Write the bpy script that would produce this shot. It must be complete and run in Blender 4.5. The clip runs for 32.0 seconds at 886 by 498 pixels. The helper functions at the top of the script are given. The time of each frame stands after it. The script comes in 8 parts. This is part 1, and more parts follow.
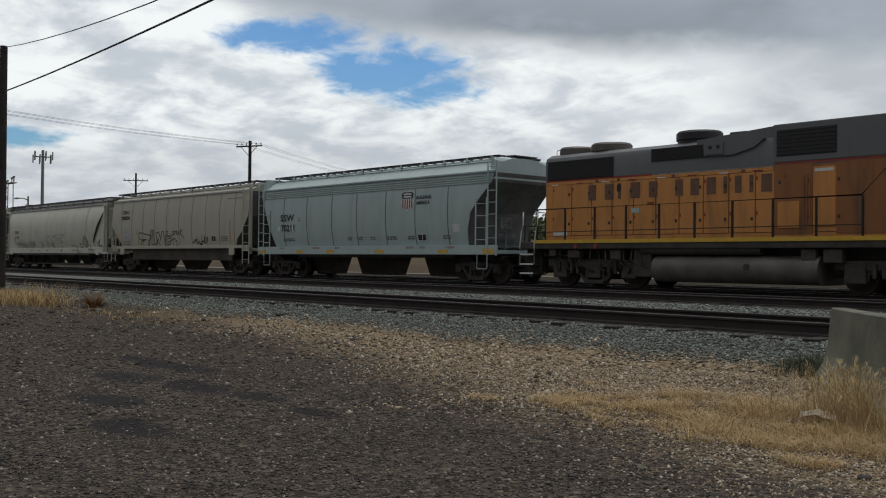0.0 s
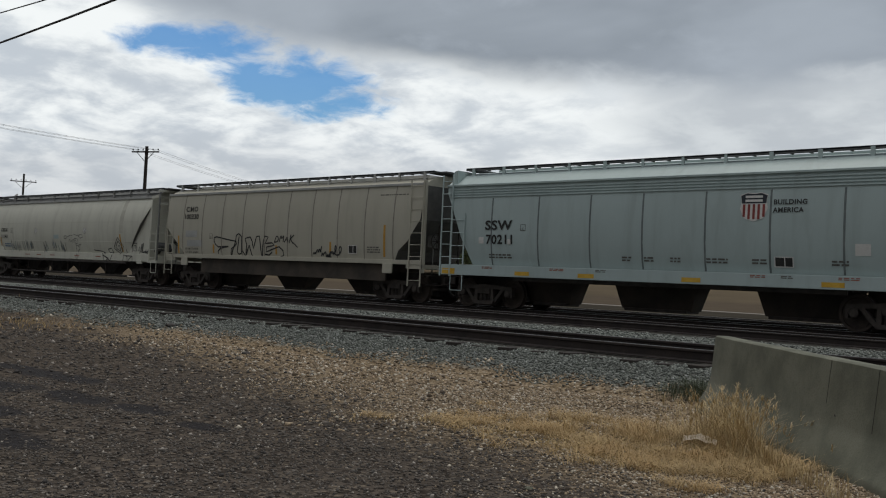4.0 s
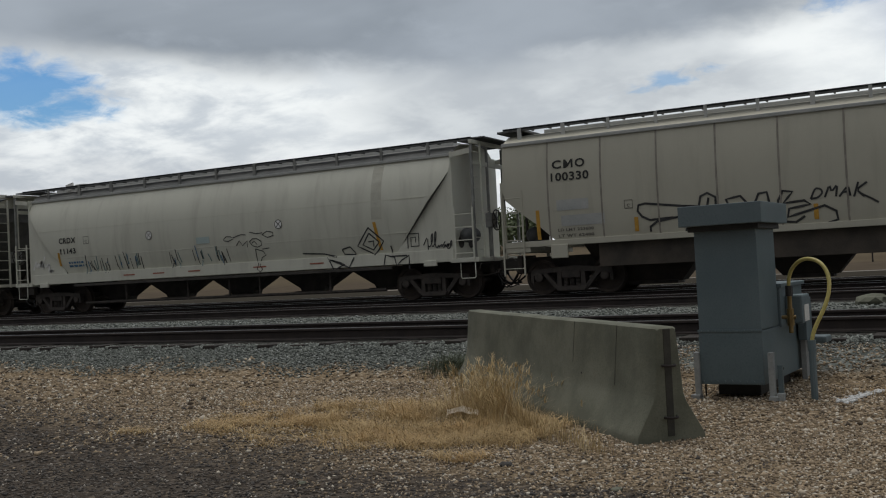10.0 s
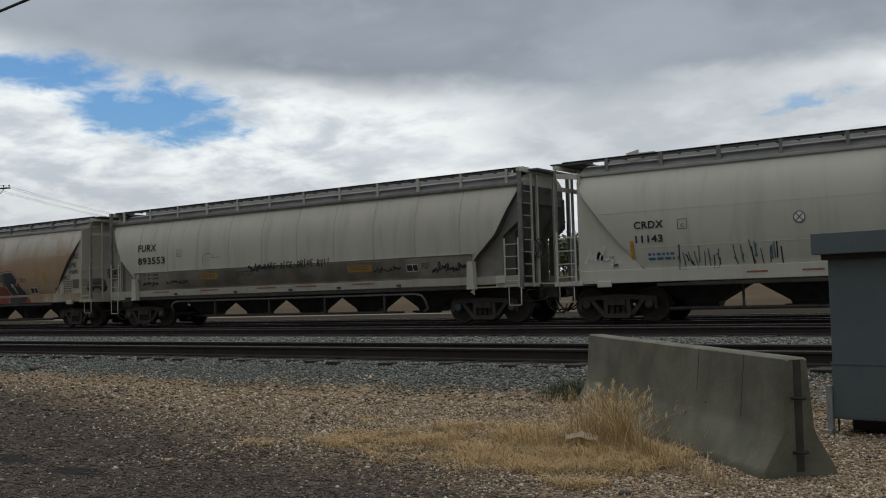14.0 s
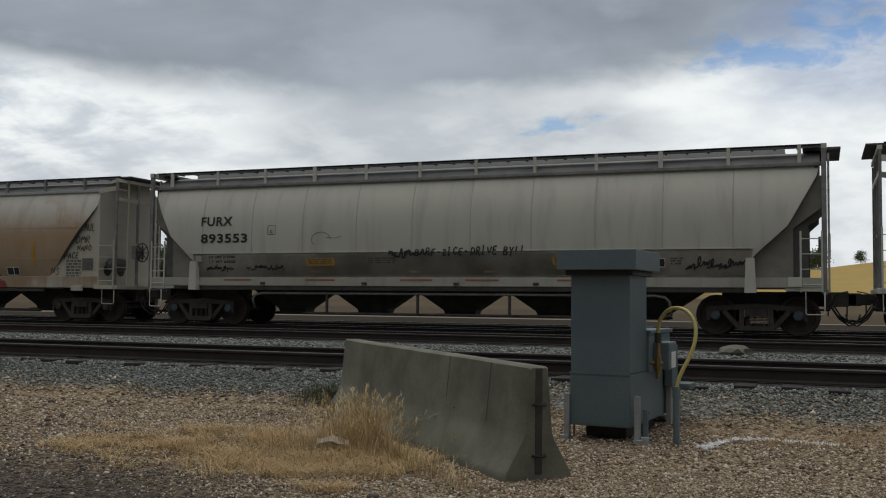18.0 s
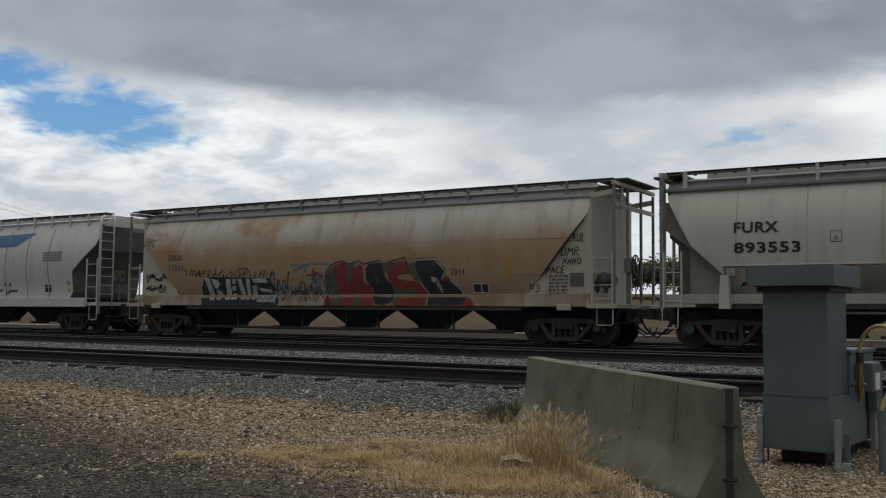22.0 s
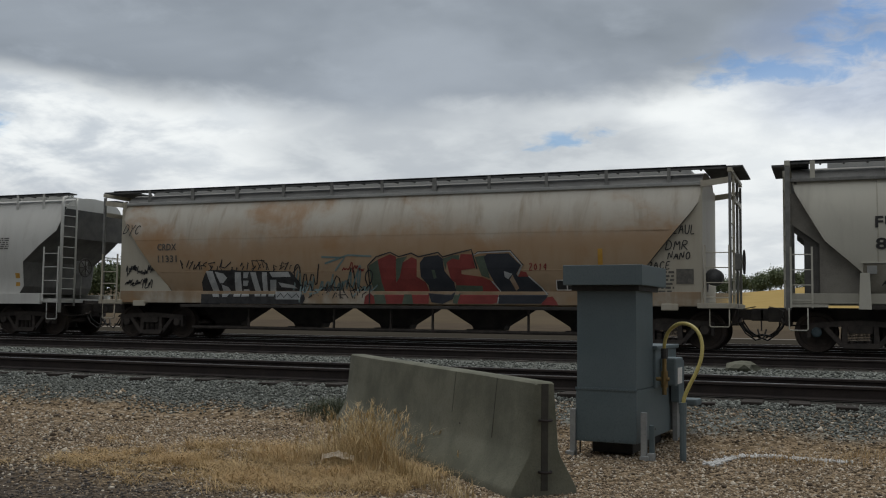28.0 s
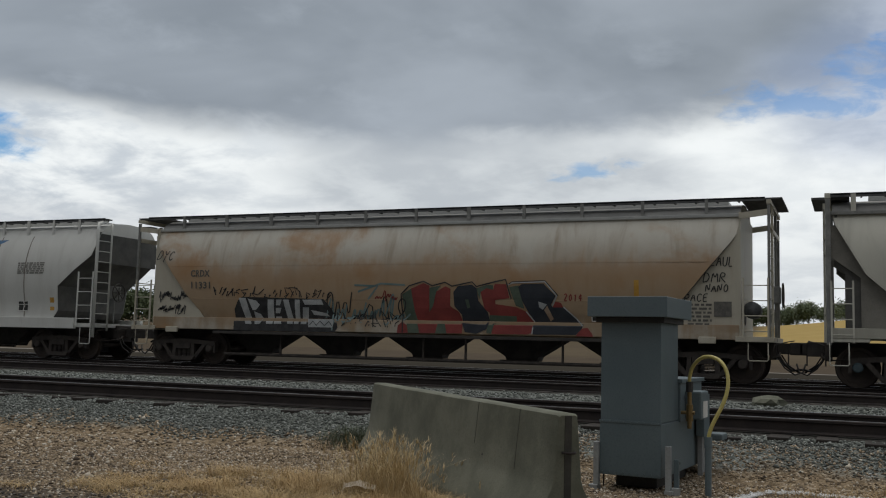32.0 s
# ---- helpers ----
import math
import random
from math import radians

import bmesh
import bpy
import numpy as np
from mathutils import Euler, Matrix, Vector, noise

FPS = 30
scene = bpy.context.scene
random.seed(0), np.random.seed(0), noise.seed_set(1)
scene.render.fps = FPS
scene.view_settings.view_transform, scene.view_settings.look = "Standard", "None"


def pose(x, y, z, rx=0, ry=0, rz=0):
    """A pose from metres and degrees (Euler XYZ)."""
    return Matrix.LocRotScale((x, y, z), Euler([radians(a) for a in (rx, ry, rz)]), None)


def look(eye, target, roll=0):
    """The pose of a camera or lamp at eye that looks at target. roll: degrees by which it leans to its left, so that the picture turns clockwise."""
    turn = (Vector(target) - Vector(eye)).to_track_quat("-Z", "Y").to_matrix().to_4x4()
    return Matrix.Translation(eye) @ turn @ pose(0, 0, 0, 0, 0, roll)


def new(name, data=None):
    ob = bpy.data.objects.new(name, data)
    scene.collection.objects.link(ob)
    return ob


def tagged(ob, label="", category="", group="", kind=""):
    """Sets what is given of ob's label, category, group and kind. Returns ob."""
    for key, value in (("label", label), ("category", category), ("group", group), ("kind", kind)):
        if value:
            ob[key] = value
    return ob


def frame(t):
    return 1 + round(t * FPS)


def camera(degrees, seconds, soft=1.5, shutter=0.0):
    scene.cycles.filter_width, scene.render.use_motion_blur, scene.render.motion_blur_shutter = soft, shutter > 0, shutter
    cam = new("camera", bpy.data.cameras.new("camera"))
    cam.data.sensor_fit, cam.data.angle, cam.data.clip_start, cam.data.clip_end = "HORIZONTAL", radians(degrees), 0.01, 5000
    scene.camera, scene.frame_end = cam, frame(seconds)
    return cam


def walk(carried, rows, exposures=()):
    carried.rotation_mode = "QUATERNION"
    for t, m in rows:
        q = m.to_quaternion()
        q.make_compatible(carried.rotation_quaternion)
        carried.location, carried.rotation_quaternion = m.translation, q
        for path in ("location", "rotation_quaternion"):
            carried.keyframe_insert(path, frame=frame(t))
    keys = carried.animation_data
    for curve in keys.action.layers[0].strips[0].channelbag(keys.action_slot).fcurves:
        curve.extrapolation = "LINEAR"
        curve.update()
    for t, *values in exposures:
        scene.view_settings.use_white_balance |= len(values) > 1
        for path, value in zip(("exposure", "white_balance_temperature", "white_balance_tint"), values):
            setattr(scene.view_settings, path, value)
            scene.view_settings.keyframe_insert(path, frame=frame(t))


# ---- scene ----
cam = camera(48.7, 32.0, soft=1.1)
PATH = [
    (0, (0, 0, 1.32), (-7.476, 6.640, 1.445), 0.57),
    (0.5, (0, 0, 1.32), (-7.453, 6.667, 1.445), 0.46),
    (1, (0, 0, 1.32), (-7.413, 6.710, 1.428), 0.76),
    (1.5, (0, 0, 1.32), (-7.433, 6.689, 1.452), 0.64),
    (2, (0, 0, 1.32), (-7.367, 6.759, 1.512), -0.19),
    (2.5, (0, 0, 1.32), (-7.141, 7.000, 1.436), 0.52),
    (3, (0, 0, 1.32), (-6.865, 7.269, 1.497), 2.65),
    (3.5, (0, 0, 1.32), (-6.788, 7.337, 1.627), 2.99),
    (5.5, (0, 0, 1.32), (-6.738, 7.379, 1.714), 1.60),
    (6, (0, 0, 1.32), (-6.814, 7.311, 1.665), 1.42),
    (6.5, (0, 0, 1.32), (-6.882, 7.250, 1.599), 1.12),
    (7, (0, 0, 1.32), (-7.006, 7.130, 1.597), 1.05),
    (7.5, (0, 0, 1.32), (-6.535, 7.564, 1.604), 1.42),
    (8, (0, 0, 1.32), (-5.708, 8.204, 1.666), 1.45),
    (8.5, (0, 0, 1.32), (-5.424, 8.399, 1.501), -1.01),
    (9, (0, 0, 1.32), (-5.136, 8.580, 1.406), -3.72),
    (9.5, (0, 0, 1.32), (-4.888, 8.722, 1.506), -3.36),
    (10, (0, 0, 1.32), (-4.699, 8.824, 1.554), -2.98),
    (10.5, (0, 0, 1.32), (-4.423, 8.964, 1.593), -2.77),
    (11, (0, 0, 1.32), (-4.383, 8.983, 1.625), -2.08),
    (11.5, (0, 0, 1.32), (-4.646, 8.848, 1.692), -1.59),
    (12, (0, 0, 1.32), (-5.144, 8.561, 1.822), -1.42),
    (12.5, (0, 0, 1.32), (-5.685, 8.210, 1.835), -1.90),
    (13, (0, 0, 1.32), (-6.054, 7.949, 1.727), -1.52),
    (13.5, (0, 0, 1.32), (-6.114, 7.901, 1.749), -1.46),
    (14, (0, 0, 1.32), (-5.739, 8.174, 1.822), -1.57),
    (14.5, (0, 0, 1.32), (-4.972, 8.663, 1.802), -1.43),
    (15, (0, 0, 1.32), (-4.313, 9.006, 1.864), -0.07),
    (15.5, (0, 0, 1.32), (-4.119, 9.099, 1.814), 0.39),
    (17.5, (0, 0, 1.32), (-3.560, 9.335, 1.750), 0.53),
    (18, (0, 0, 1.32), (-3.599, 9.316, 1.841), 0.54),
    (18.5, (0, 0, 1.32), (-3.675, 9.283, 1.884), 0.59),
    (19, (0, 0, 1.32), (-3.726, 9.264, 1.870), 0.97),
    (19.5, (0, 0, 1.32), (-3.743, 9.258, 1.842), 1.00),
    (20, (0, 0, 1.32), (-3.837, 9.218, 1.869), 0.82),
    (20.5, (0, 0, 1.32), (-3.976, 9.158, 1.880), 0.73),
    (21, (0, 0, 1.32), (-4.089, 9.107, 1.904), 0.62),
    (21.5, (0, 0, 1.32), (-4.336, 8.991, 1.920), 0.48),
    (22, (0, 0, 1.32), (-5.248, 8.485, 2.001), 0.55),
    (22.5, (0, 0, 1.32), (-5.472, 8.338, 2.047), 0.38),
    (23, (0, 0, 1.32), (-5.081, 8.579, 2.084), 0.62),
    (23.5, (0, 0, 1.32), (-4.866, 8.703, 2.081), 0.83),
    (24, (0, 0, 1.32), (-4.048, 9.121, 1.962), 0.90),
    (24.5, (0, 0, 1.32), (-3.563, 9.330, 1.818), 0.74),
    (25, (0, 0, 1.32), (-3.534, 9.343, 1.788), 0.49),
    (25.5, (0, 0, 1.32), (-3.527, 9.345, 1.803), 0.47),
    (27.5, (0, 0, 1.32), (-3.534, 9.330, 1.996), 0.61),
    (28, (0, 0, 1.32), (-3.653, 9.285, 1.994), 0.66),
    (28.5, (0, 0, 1.32), (-3.778, 9.233, 2.013), 0.78),
    (29, (0, 0, 1.32), (-3.793, 9.224, 2.046), 0.96),
    (29.5, (0, 0, 1.32), (-3.752, 9.240, 2.062), 1.05),
    (30, (0, 0, 1.32), (-3.550, 9.316, 2.096), 0.93),
    (30.5, (0, 0, 1.32), (-3.446, 9.351, 2.142), 1.02),
    (31, (0, 0, 1.32), (-3.465, 9.340, 2.194), 1.31),
    (31.5, (0, 0, 1.32), (-3.487, 9.328, 2.233), 1.57),
    (32, (0, 0, 1.32), (-3.879, 9.166, 2.289), 1.44),
]
EXPOSURES = []
walk(cam, [(t, look(eye, target, roll)) for t, eye, target, roll in PATH], EXPOSURES)

# how far the train has rolled, in metres, by the second
ROLLED = [(0, 0.00), (1, 4.27), (2, 8.60), (3, 13.04), (6, 26.28), (7, 30.76), (8, 35.35), (9, 40.16), (10, 44.65), (11, 49.14), (12, 53.28), (13, 57.32), (14, 61.53), (15, 65.26), (18, 75.47), (19, 78.41), (20, 81.08), (21, 83.51), (22, 85.52), (23, 87.44), (24, 89.10), (25, 90.50), (25.5, 91.04), (27.5, 92.63), (28, 92.83), (29, 93.09), (30, 93.11), (32, 93.10)]
TRACK_Y = 24.95
RAIL_Z = 0.57

# ---- sky, sun ----
world = bpy.data.worlds.new("sky")
scene.world = world
world.use_nodes = True
SUN_AZ, SUN_EL = 30.0, 74.0


def build_sky():
    nt = world.node_tree
    nt.nodes.clear()
    N, L = nt.nodes.new, nt.links.new

    def math_node(op, a, b=None, clamp=False):
        n = N("ShaderNodeMath")
        n.operation, n.use_clamp = op, clamp
        for k, v in ((0, a), (1, b)):
            if v is None:
                continue
            if isinstance(v, (int, float)):
                n.inputs[k].default_value = v
            else:
                L(v, n.inputs[k])
        return n.outputs[0]

    def ramp(v, lo, hi):
        n = N("ShaderNodeMapRange")
        n.interpolation_type = "SMOOTHSTEP"
        L(v, n.inputs[0])
        n.inputs[1].default_value, n.inputs[2].default_value = lo, hi
        return n.outputs[0]

    def noise_node(vec, scale, detail, rough, dist=0.0):
        n = N("ShaderNodeTexNoise")
        L(vec, n.inputs["Vector"])
        n.inputs["Scale"].default_value, n.inputs["Detail"].default_value = scale, detail
        n.inputs["Roughness"].default_value, n.inputs["Distortion"].default_value = rough, dist
        return n.outputs[0]

    def mix(fac, a, b):
        n = N("ShaderNodeMix")
        n.data_type = "RGBA"
        L(fac, n.inputs[0])
        for k, v in ((6, a), (7, b)):
            if isinstance(v, tuple):
                n.inputs[k].default_value = (*v, 1)
            else:
                L(v, n.inputs[k])
        return n.outputs[2]

    co = N("ShaderNodeTexCoord").outputs["Generated"]
    sep = N("ShaderNodeSeparateXYZ")
    L(co, sep.inputs[0])
    x, y, z = sep.outputs
    el = math_node("MULTIPLY", math_node("ARCSINE", z), 57.2958)
    az = math_node("MULTIPLY", math_node("ARCTAN2", math_node("MULTIPLY", x, -1.0), y), 57.2958)
    # the cloud deck as a flat layer seen from below
    den = math_node("ADD", math_node("MAXIMUM", z, 0.0), 0.24)
    comb = N("ShaderNodeCombineXYZ")
    L(math_node("DIVIDE", x, den), comb.inputs[0])
    L(math_node("DIVIDE", y, den), comb.inputs[1])
    deck = comb.outputs[0]
    fine = noise_node(deck, 4.6, 9, 0.58, 0.2)
    wide = noise_node(deck, 1.3, 5, 0.5, 0.3)
    wisps = noise_node(deck, 11.0, 6, 0.6, 0.4)

    sky = N("ShaderNodeTexSky")
    sky.sky_type, sky.sun_disc = "NISHITA", False
    sky.sun_elevation, sky.sun_rotation = radians(SUN_EL), radians(-SUN_AZ)
    sky.air_density, sky.dust_density = 1.6, 0.4
    gain = N("ShaderNodeVectorMath")
    gain.operation = "MULTIPLY"
    L(sky.outputs[0], gain.inputs[0])
    gain.inputs[1].default_value = (0.030, 0.056, 0.092)
    blue = gain.outputs[0]

    # the thick grey mass overhead ends in a ragged lit edge; beyond it the cloud is thin and bright
    bow = math_node("MINIMUM", math_node("MULTIPLY", math_node("POWER", math_node("DIVIDE", math_node("SUBTRACT", az, 29.0), 13.0), 2.0), 0.55), 5.5)
    edge = math_node("SUBTRACT", el, bow)
    edge = math_node("ADD", edge, math_node("MULTIPLY", math_node("SUBTRACT", wide, 0.5), 4.5))
    edge = math_node("ADD", edge, math_node("MULTIPLY", math_node("SUBTRACT", fine, 0.5), 3.0))
    under = ramp(edge, 10.4, 12.9)
    low = ramp(math_node("ADD", el, math_node("MULTIPLY", math_node("SUBTRACT", wide, 0.5), 9.0)), 9.2, 4.8)
    # the cloud breaks into flakes towards one side and lies smooth on the other
    flaky = math_node("ADD", math_node("MULTIPLY", ramp(az, 26.0, 46.0), 0.64), 0.28)
    bright = mix(math_node("MULTIPLY", ramp(fine, 0.62, 0.36), flaky), (0.90, 0.935, 0.94), (0.51, 0.565, 0.625))
    dim = mix(ramp(fine, 0.35, 0.65), (0.49, 0.53, 0.575), (0.66, 0.69, 0.715))
    bright = mix(math_node("MULTIPLY", low, math_node("ADD", math_node("MULTIPLY", ramp(az, 30.0, 46.0), 0.4), 0.45)), bright, dim)
    grey = mix(ramp(wide, 0.32, 0.66), (0.225, 0.26, 0.302), (0.365, 0.41, 0.465))
    grey = mix(math_node("MULTIPLY", ramp(fine, 0.52, 0.75), 0.45), grey, (0.405, 0.455, 0.515))
    # away from the bright side of the sky the deck is thick and dull right down to the ground
    away = ramp(y, 0.12, -0.35)
    dull = mix(ramp(fine, 0.35, 0.68), (0.25, 0.26, 0.275), (0.41, 0.42, 0.44))
    # an overcast sky is brightest overhead
    dull = mix(ramp(el, 12.0, 60.0), mix(ramp(fine, 0.3, 0.7), (0.10, 0.105, 0.115), (0.17, 0.175, 0.185)), mix(ramp(fine, 0.35, 0.68), (0.62, 0.64, 0.67), (0.86, 0.88, 0.90)))
    cloud = mix(away, mix(under, bright, grey), dull)

    # a second, softer bank of dull cloud low on the right of the bright gap
    bank = math_node("ADD", math_node("POWER", math_node("DIVIDE", math_node("SUBTRACT", az, 20.0), 16.0), 2.0), math_node("POWER", math_node("DIVIDE", math_node("SUBTRACT", el, 9.2), 3.4), 2.0))
    bank = math_node("ADD", math_node("SUBTRACT", 1.0, bank), math_node("MULTIPLY", math_node("SUBTRACT", wide, 0.5), 2.0))
    bank = math_node("MULTIPLY", ramp(bank, -0.1, 0.9), 0.62)
    cloud = mix(bank, cloud, mix(ramp(fine, 0.35, 0.7), (0.325, 0.365, 0.415), (0.49, 0.535, 0.575)))

    # gaps in the deck
    def gap(a, e, ra, re, tilt=0.0):
        da = math_node("SUBTRACT", az, a)
        de = math_node("SUBTRACT", math_node("SUBTRACT", el, e), math_node("MULTIPLY", da, tilt))
        q = math_node("ADD", math_node("POWER", math_node("DIVIDE", da, ra), 2.0), math_node("POWER", math_node("DIVIDE", de, re), 2.0))
        return math_node("SUBTRACT", 1.0, q)

    holes = gap(51.0, 10.9, 6.0, 2.3, 0.06)
    for g in (gap(57.0, 12.9, 5.0, 1.3, -0.1), gap(75.0, 6.5, 6.0, 0.9)):
        holes = math_node("MAXIMUM", holes, g)
    holes = math_node("ADD", holes, math_node("MULTIPLY", math_node("SUBTRACT", wisps, 0.5), 1.7))
    holes = math_node("ADD", holes, math_node("MULTIPLY", math_node("SUBTRACT", fine, 0.5), 2.2))
    open_sky = math_node("MULTIPLY", ramp(holes, 0.05, 0.95), 0.95)
    # thin streaks of pale blue, and a blue-grey veil where the deck thins out
    streak = gap(14.2, 10.2, 3.6, 0.7, -0.10)
    for g in (gap(3.0, 13.6, 5.0, 1.2, 0.1), gap(-3.0, 15.2, 6.0, 2.0, 0.12)):
        streak = math_node("MAXIMUM", streak, g)
    streak = math_node("ADD", streak, math_node("MULTIPLY", math_node("SUBTRACT", wisps, 0.5), 5.0))
    streak = math_node("ADD", streak, math_node("MULTIPLY", math_node("SUBTRACT", fine, 0.5), 3.5))
    streak = math_node("MULTIPLY", ramp(streak, 0.0, 1.6), 0.62)
    veil = math_node("ADD", gap(-4.0, 15.5, 10.5, 5.5, -0.12), math_node("MULTIPLY", math_node("SUBTRACT", wide, 0.5), 1.6))
    veil = math_node("MULTIPLY", ramp(veil, -0.2, 0.9), 0.75)
    cloud = mix(veil, cloud, mix(ramp(fine, 0.35, 0.68), (0.265, 0.335, 0.475), (0.47, 0.54, 0.67)))
    cloud = mix(streak, cloud, blue)
    out = N("ShaderNodeOutputWorld")
    back = N("ShaderNodeBackground")
    L(mix(open_sky, cloud, blue), back.inputs[0])
    back.inputs[1].default_value = 1.0
    L(back.outputs[0], out.inputs[0])


build_sky()
sun_data = bpy.data.lights.new("sun", "SUN")
sun_data.energy, sun_data.angle, sun_data.color = 1.2, radians(35), (1.0, 0.95, 0.87)
sun = new("sun", sun_data)
sun.matrix_world = look((-60 * math.sin(radians(SUN_AZ)), 60 * math.cos(radians(SUN_AZ)), 60 * math.tan(radians(SUN_EL))), (0, 0, 0))


# ---- materials ----
def material(name, build):
    m = bpy.data.materials.new(name)
    m.use_nodes = True
    nt = m.node_tree
    build(nt, nt.nodes["Principled BSDF"])
    return m


def tex_noise(nt, scale, detail=4, rough=0.55, stretch=(1, 1, 1), object_space=True, dist=0.0):
    co = nt.nodes.new("ShaderNodeTexCoord")
    mp = nt.nodes.new("ShaderNodeMapping")
    mp.inputs["Scale"].default_value = stretch
    nt.links.new(co.outputs["Object"], mp.inputs[0])
    n = nt.nodes.new("ShaderNodeTexNoise")
    n.inputs["Scale"].default_value, n.inputs["Detail"].default_value = scale, detail
    n.inputs["Roughness"].default_value, n.inputs["Distortion"].default_value = rough, dist
    nt.links.new(mp.outputs[0], n.inputs["Vector"])
    return n.outputs[0]


def ramp2(nt, v, lo, hi):
    n = nt.nodes.new("ShaderNodeMapRange")
    n.interpolation_type = "SMOOTHSTEP"
    nt.links.new(v, n.inputs[0])
    n.inputs[1].default_value, n.inputs[2].default_value = lo, hi
    return n.outputs[0]


def mul(nt, a, b, op="MULTIPLY"):
    n = nt.nodes.new("ShaderNodeMath")
    n.operation = op
    for k, v in ((0, a), (1, b)):
        if isinstance(v, (int, float)):
            n.inputs[k].default_value = v
        else:
            nt.links.new(v, n.inputs[k])
    return n.outputs[0]


def blend(nt, fac, a, b):
    n = nt.nodes.new("ShaderNodeMix")
    n.data_type = "RGBA"
    if isinstance(fac, (int, float)):
        n.inputs[0].default_value = fac
    else:
        nt.links.new(fac, n.inputs[0])
    for k, v in ((6, a), (7, b)):
        if isinstance(v, tuple):
            n.inputs[k].default_value = (*v, 1)
        else:
            nt.links.new(v, n.inputs[k])
    return n.outputs[2]


def relief(nt, p, v, strength, distance=0.02):
    b = nt.nodes.new("ShaderNodeBump")
    b.inputs["Strength"].default_value, b.inputs["Distance"].default_value = strength, distance
    nt.links.new(v, b.inputs["Height"])
    nt.links.new(b.outputs[0], p.inputs["Normal"])


def mottled(name, a, b, scale=3.0, rough=0.8, metal=0.0, bump=0.15, fine=40.0, vary=0.0):
    """A surface of two close colours at two scales."""
    def build(nt, p):
        n1, n2 = tex_noise(nt, scale, 5, 0.6), tex_noise(nt, fine, 3, 0.6)
        c = blend(nt, ramp2(nt, n1, 0.3, 0.7), a, b)
        c = blend(nt, mul(nt, ramp2(nt, n2, 0.45, 0.75), 0.35), c, tuple(v * 0.55 for v in a))
        if vary:
            info = nt.nodes.new("ShaderNodeObjectInfo")
            geo = nt.nodes.new("ShaderNodeNewGeometry")
            r = mul(nt, info.outputs["Random"], geo.outputs["Random Per Island"], "ADD")
            r = mul(nt, r, 1.0, "FRACT")
            c = blend(nt, mul(nt, r, vary), c, tuple(v * 0.35 for v in b))
        nt.links.new(c, p.inputs["Base Color"])
        p.inputs["Roughness"].default_value, p.inputs["Metallic"].default_value = rough, metal
        relief(nt, p, n2, bump)
    return material(name, build)


def car_paint(name, base, dirt, rust, rust_amount, dirt_amount, rough=0.5, belt=0.0):
    """Weathered paint: soft mottling, streaks that run down, rust blooms."""
    def build(nt, p):
        wide = tex_noise(nt, 0.55, 5, 0.6)
        streak = tex_noise(nt, 1.0, 5, 0.6, (2.4, 1.0, 0.35), dist=0.5)
        bloom = tex_noise(nt, 0.8, 6, 0.6, (0.75, 0.6, 0.9), dist=0.3)
        grain = tex_noise(nt, 55, 3, 0.6)
        c = blend(nt, mul(nt, ramp2(nt, wide, 0.35, 0.7), 0.35), base, tuple(min(1, v * 1.18) for v in base))
        c = blend(nt, mul(nt, ramp2(nt, streak, 0.45, 0.8), dirt_amount), c, dirt)
        lo = 0.72 - 0.45 * rust_amount
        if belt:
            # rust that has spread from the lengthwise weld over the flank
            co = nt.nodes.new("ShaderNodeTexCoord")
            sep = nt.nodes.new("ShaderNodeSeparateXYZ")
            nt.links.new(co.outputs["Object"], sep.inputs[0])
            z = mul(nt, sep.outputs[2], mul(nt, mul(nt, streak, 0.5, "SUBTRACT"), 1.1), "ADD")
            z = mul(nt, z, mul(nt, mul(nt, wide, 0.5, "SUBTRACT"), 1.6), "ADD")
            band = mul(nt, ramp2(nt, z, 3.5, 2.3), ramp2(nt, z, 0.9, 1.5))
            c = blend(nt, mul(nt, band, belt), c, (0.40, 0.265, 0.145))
            # a darker brown towards the bottom, broken up by the bloom noise
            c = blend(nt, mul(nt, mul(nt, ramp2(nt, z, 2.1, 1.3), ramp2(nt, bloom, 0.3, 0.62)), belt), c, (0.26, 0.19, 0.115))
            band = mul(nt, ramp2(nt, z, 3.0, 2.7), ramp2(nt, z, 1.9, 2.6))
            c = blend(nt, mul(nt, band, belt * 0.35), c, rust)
        c = blend(nt, mul(nt, ramp2(nt, bloom, lo, lo + 0.22), min(1.0, 0.25 + rust_amount)), c, rust)
        c = blend(nt, mul(nt, ramp2(nt, grain, 0.5, 0.8), 0.18), c, dirt)
        nt.links.new(c, p.inputs["Base Color"])
        r = mul(nt, mul(nt, wide, 0.25), rough - 0.1, "ADD")
        nt.links.new(r, p.inputs["Roughness"])
        relief(nt, p, wide, 0.12, 0.03)
    return material(name, build)


M_FURX = car_paint("pale_grey_paint", (0.55, 0.535, 0.455), (0.22, 0.20, 0.17), (0.30, 0.22, 0.15), 0.10, 0.35)
M_CRDX = car_paint("warm_grey_paint", (0.585, 0.58, 0.495), (0.25, 0.23, 0.19), (0.33, 0.25, 0.17), 0.08, 0.30)
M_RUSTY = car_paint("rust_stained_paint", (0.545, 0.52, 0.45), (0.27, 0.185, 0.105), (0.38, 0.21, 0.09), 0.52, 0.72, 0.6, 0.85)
M_CREAM = car_paint("rust_spotted_cream_paint", (0.49, 0.455, 0.365), (0.32, 0.23, 0.14), (0.36, 0.20, 0.09), 0.22, 0.4)
M_SILL = car_paint("grimy_sill_paint", (0.40, 0.385, 0.32), (0.20, 0.18, 0.15), (0.28, 0.19, 0.12), 0.2, 0.55)
